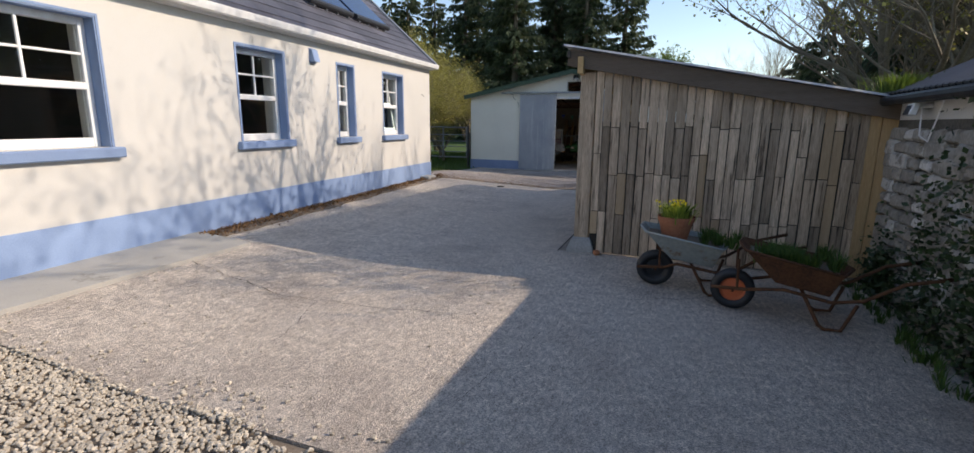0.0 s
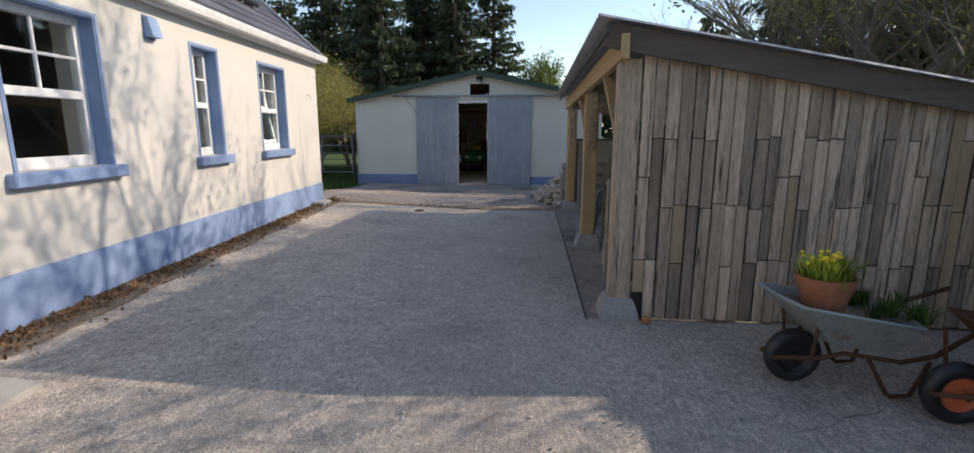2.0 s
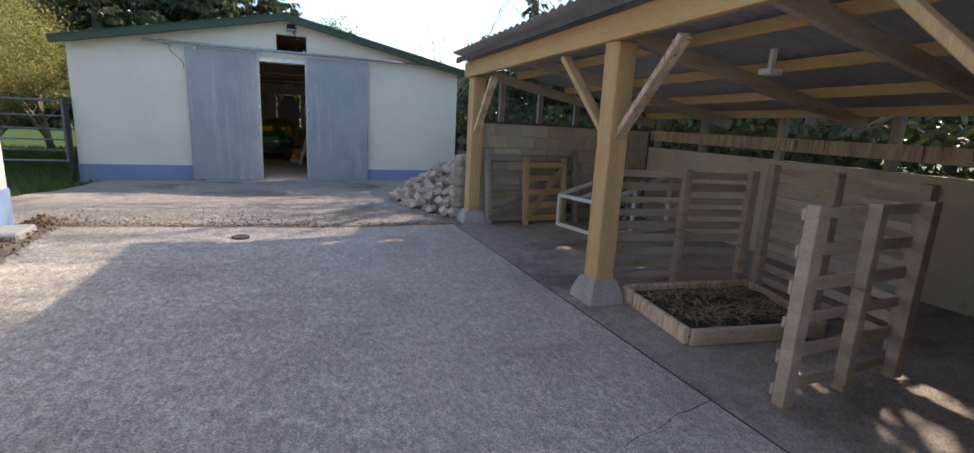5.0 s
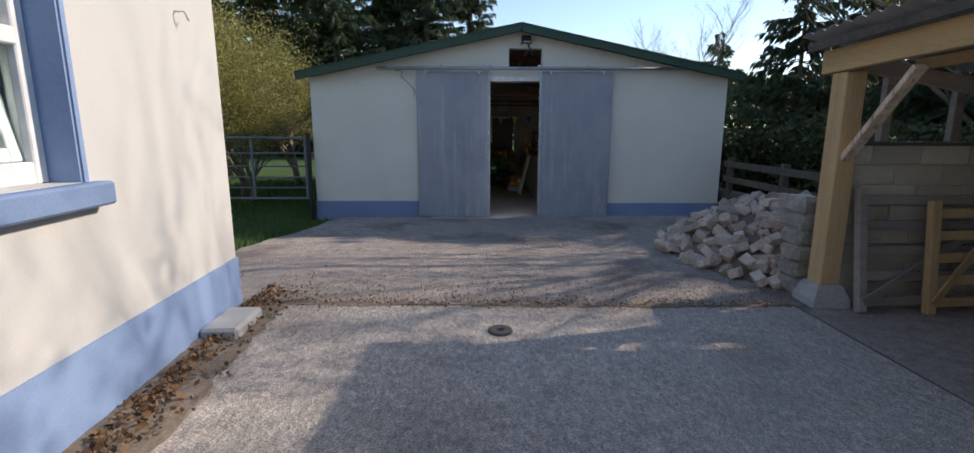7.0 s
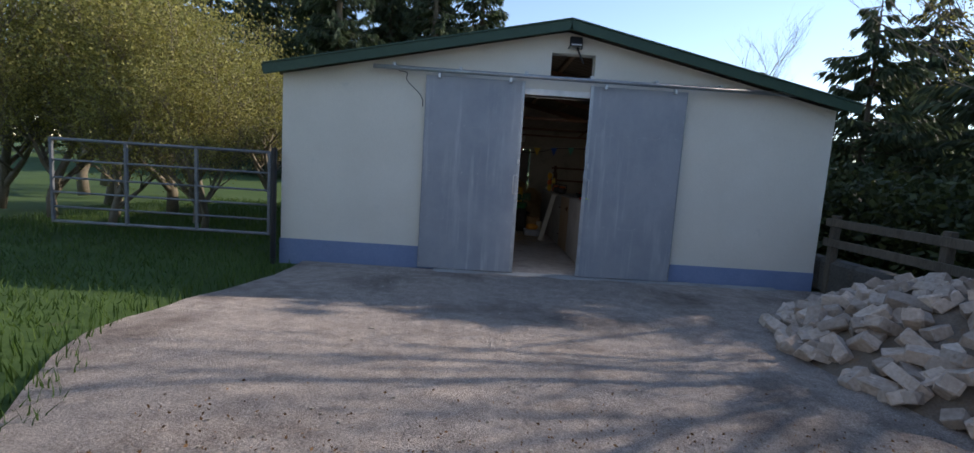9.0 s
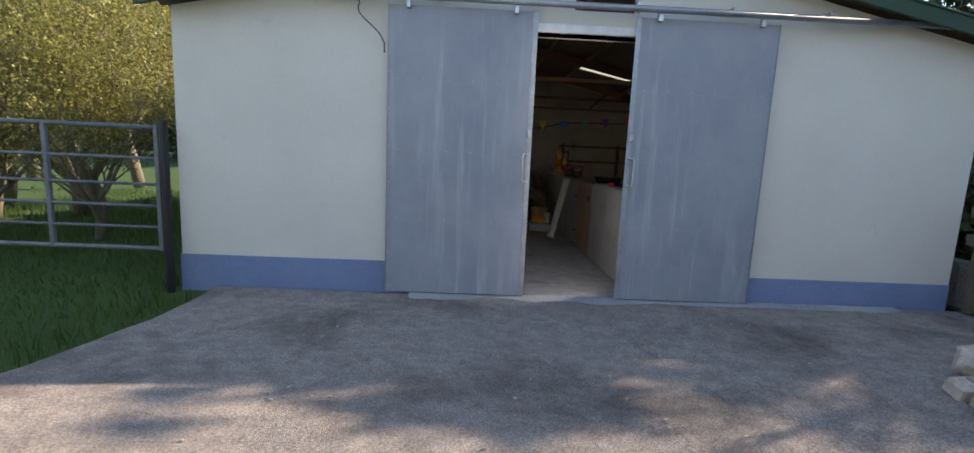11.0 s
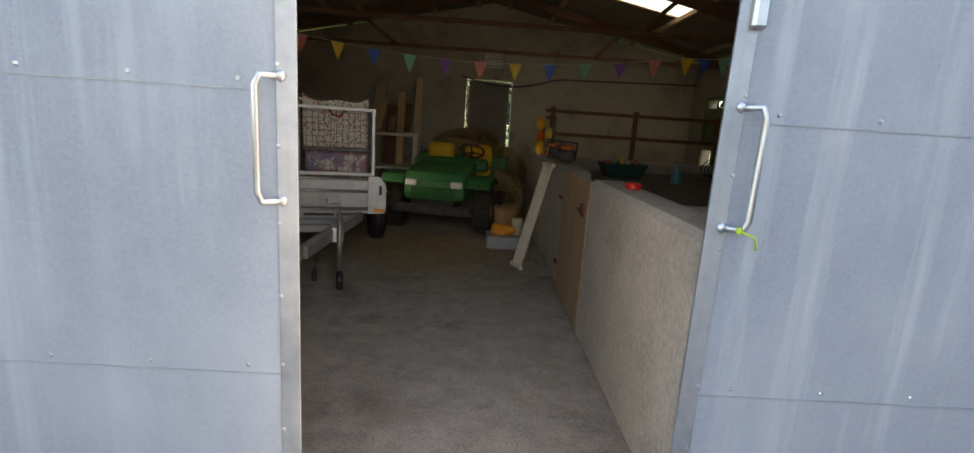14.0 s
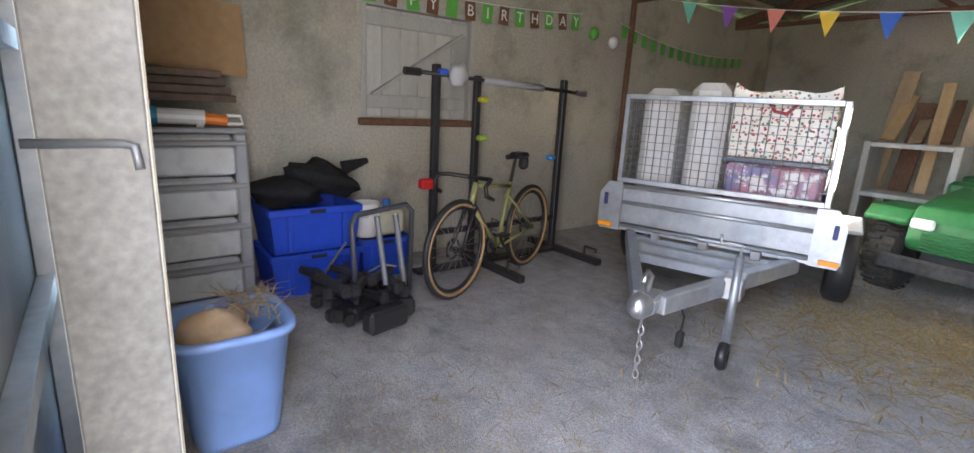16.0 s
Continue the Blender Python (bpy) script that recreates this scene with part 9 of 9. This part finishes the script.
# weeds along the stone wall
wd = Mesh()
for k in range(40):
    y = pr_.uniform(1.0, 4.7)
    tuft(wd, (2.42 + pr_.uniform(-0.12, 0.05), y, 0.0), 0.06, 26, 0.10, pr_, 0.005)
solid("wall_weeds", wd, BLADES, "low weeds at the foot of the stone wall", "weeds", kind="stuff")
tk = thing("grass_tussock", "bright green grassy tuft growing on the roof corner", "plant", at=(2.75, 5.2, 2.0))
m = tuft(Mesh(), (2.7, 5.15, 1.95), 0.25, 900, 0.28, pr_, 0.006)
part("tuft", m, FRESH, tk)

# ---- small things about the yard ----
m = Mesh()
m.box((-5.60, 10.22, lift(-5.60, 10.22) + 0.03), (0.26, 0.46, 0.10), 0.02, Matrix.Rotation(0.05, 3, "Z"))
solid("concrete_block", m, PATH_CON, "pale broken concrete block at the house corner", "block", at=(-5.60, 10.22, lift(-5.60, 10.22)))
dr = thing("yard_drain", "small round drain cover sunk in the yard", "drain", at=(-3.65, 10.45, lift(-3.65, 10.45)))
m = Mesh()
m.lathe([(0.035, 0.006), (0.075, 0.012), (0.095, 0.008), (0.10, -0.01)], 18, Matrix.Translation((-3.65, 10.45, lift(-3.65, 10.45) + 0.012)))
part("collar", m, MORTAR, dr)
m = Mesh()
# closed black disc, the opening's shade given as colour
m.lathe([(0.0, 0.0), (0.035, 0.004)], 14, Matrix.Translation((-3.65, 10.45, lift(-3.65, 10.45) + 0.012)))
part("hole", m, BLACK, dr)
kt = thing("handle_cord", "yellow-green cord knotted to the door handle", "cord", at=(-2.70, 16.12, 1.13))
m = Mesh()
m.blob((-2.69, 16.115, 1.13), (0.007, 0.007, 0.008), 0.4, 2, 8, 6)
m.tube([(-2.69, 16.11, 1.13), (-2.66, 16.10, 1.12), (-2.65, 16.11, 1.09)], 0.0025, 5)
part("knot", m, plain("lime_cord", (0.45, 0.60, 0.04), 0.7), kt, smooth=True)
pb_r = Mesh()
for _ in range(420):
    x, y = pr_.uniform(-4.3, 2.2), pr_.uniform(0.4, 4.7)
    q = pebble[pr_.randrange(6)]
    s_ = pr_.uniform(0.2, 0.7) if pr_.random() < 0.9 else pr_.uniform(0.7, 1.1)
    c = Vector((x, y, lift(x, y) + 0.008))
    rot = Euler((0, 0, pr_.uniform(0, 6.28))).to_matrix()
    pb_r.add([c + rot @ Vector(v) * s_ for v in q.v], q.f)
for _ in range(300):
    x, y = pr_.uniform(-5.6, -0.9), pr_.uniform(11.1, 16.0)
    q = pebble[pr_.randrange(6)]
    s_ = pr_.uniform(0.2, 0.8)
    c = Vector((x, y, lift(x, y) + 0.006))
    pb_r.add([c + Vector(v) * s_ for v in q.v], q.f)
solid("loose_pebbles", pb_r, GRAVEL, "stray pebbles on the yard concrete", "pebbles", kind="stuff")
# screw hook on the house wall
hk = thing("house_hook", "small metal hook on the house wall", "hook", at=hp(0.55, 0, 2.35))
m = Mesh()
m.tube([hp(0.55, 0.0, 2.35), hp(0.55, 0.06, 2.35), hp(0.52, 0.07, 2.30), hp(0.50, 0.05, 2.32)], 0.006, 5)
part("hook_wire", m, STEEL, hk)
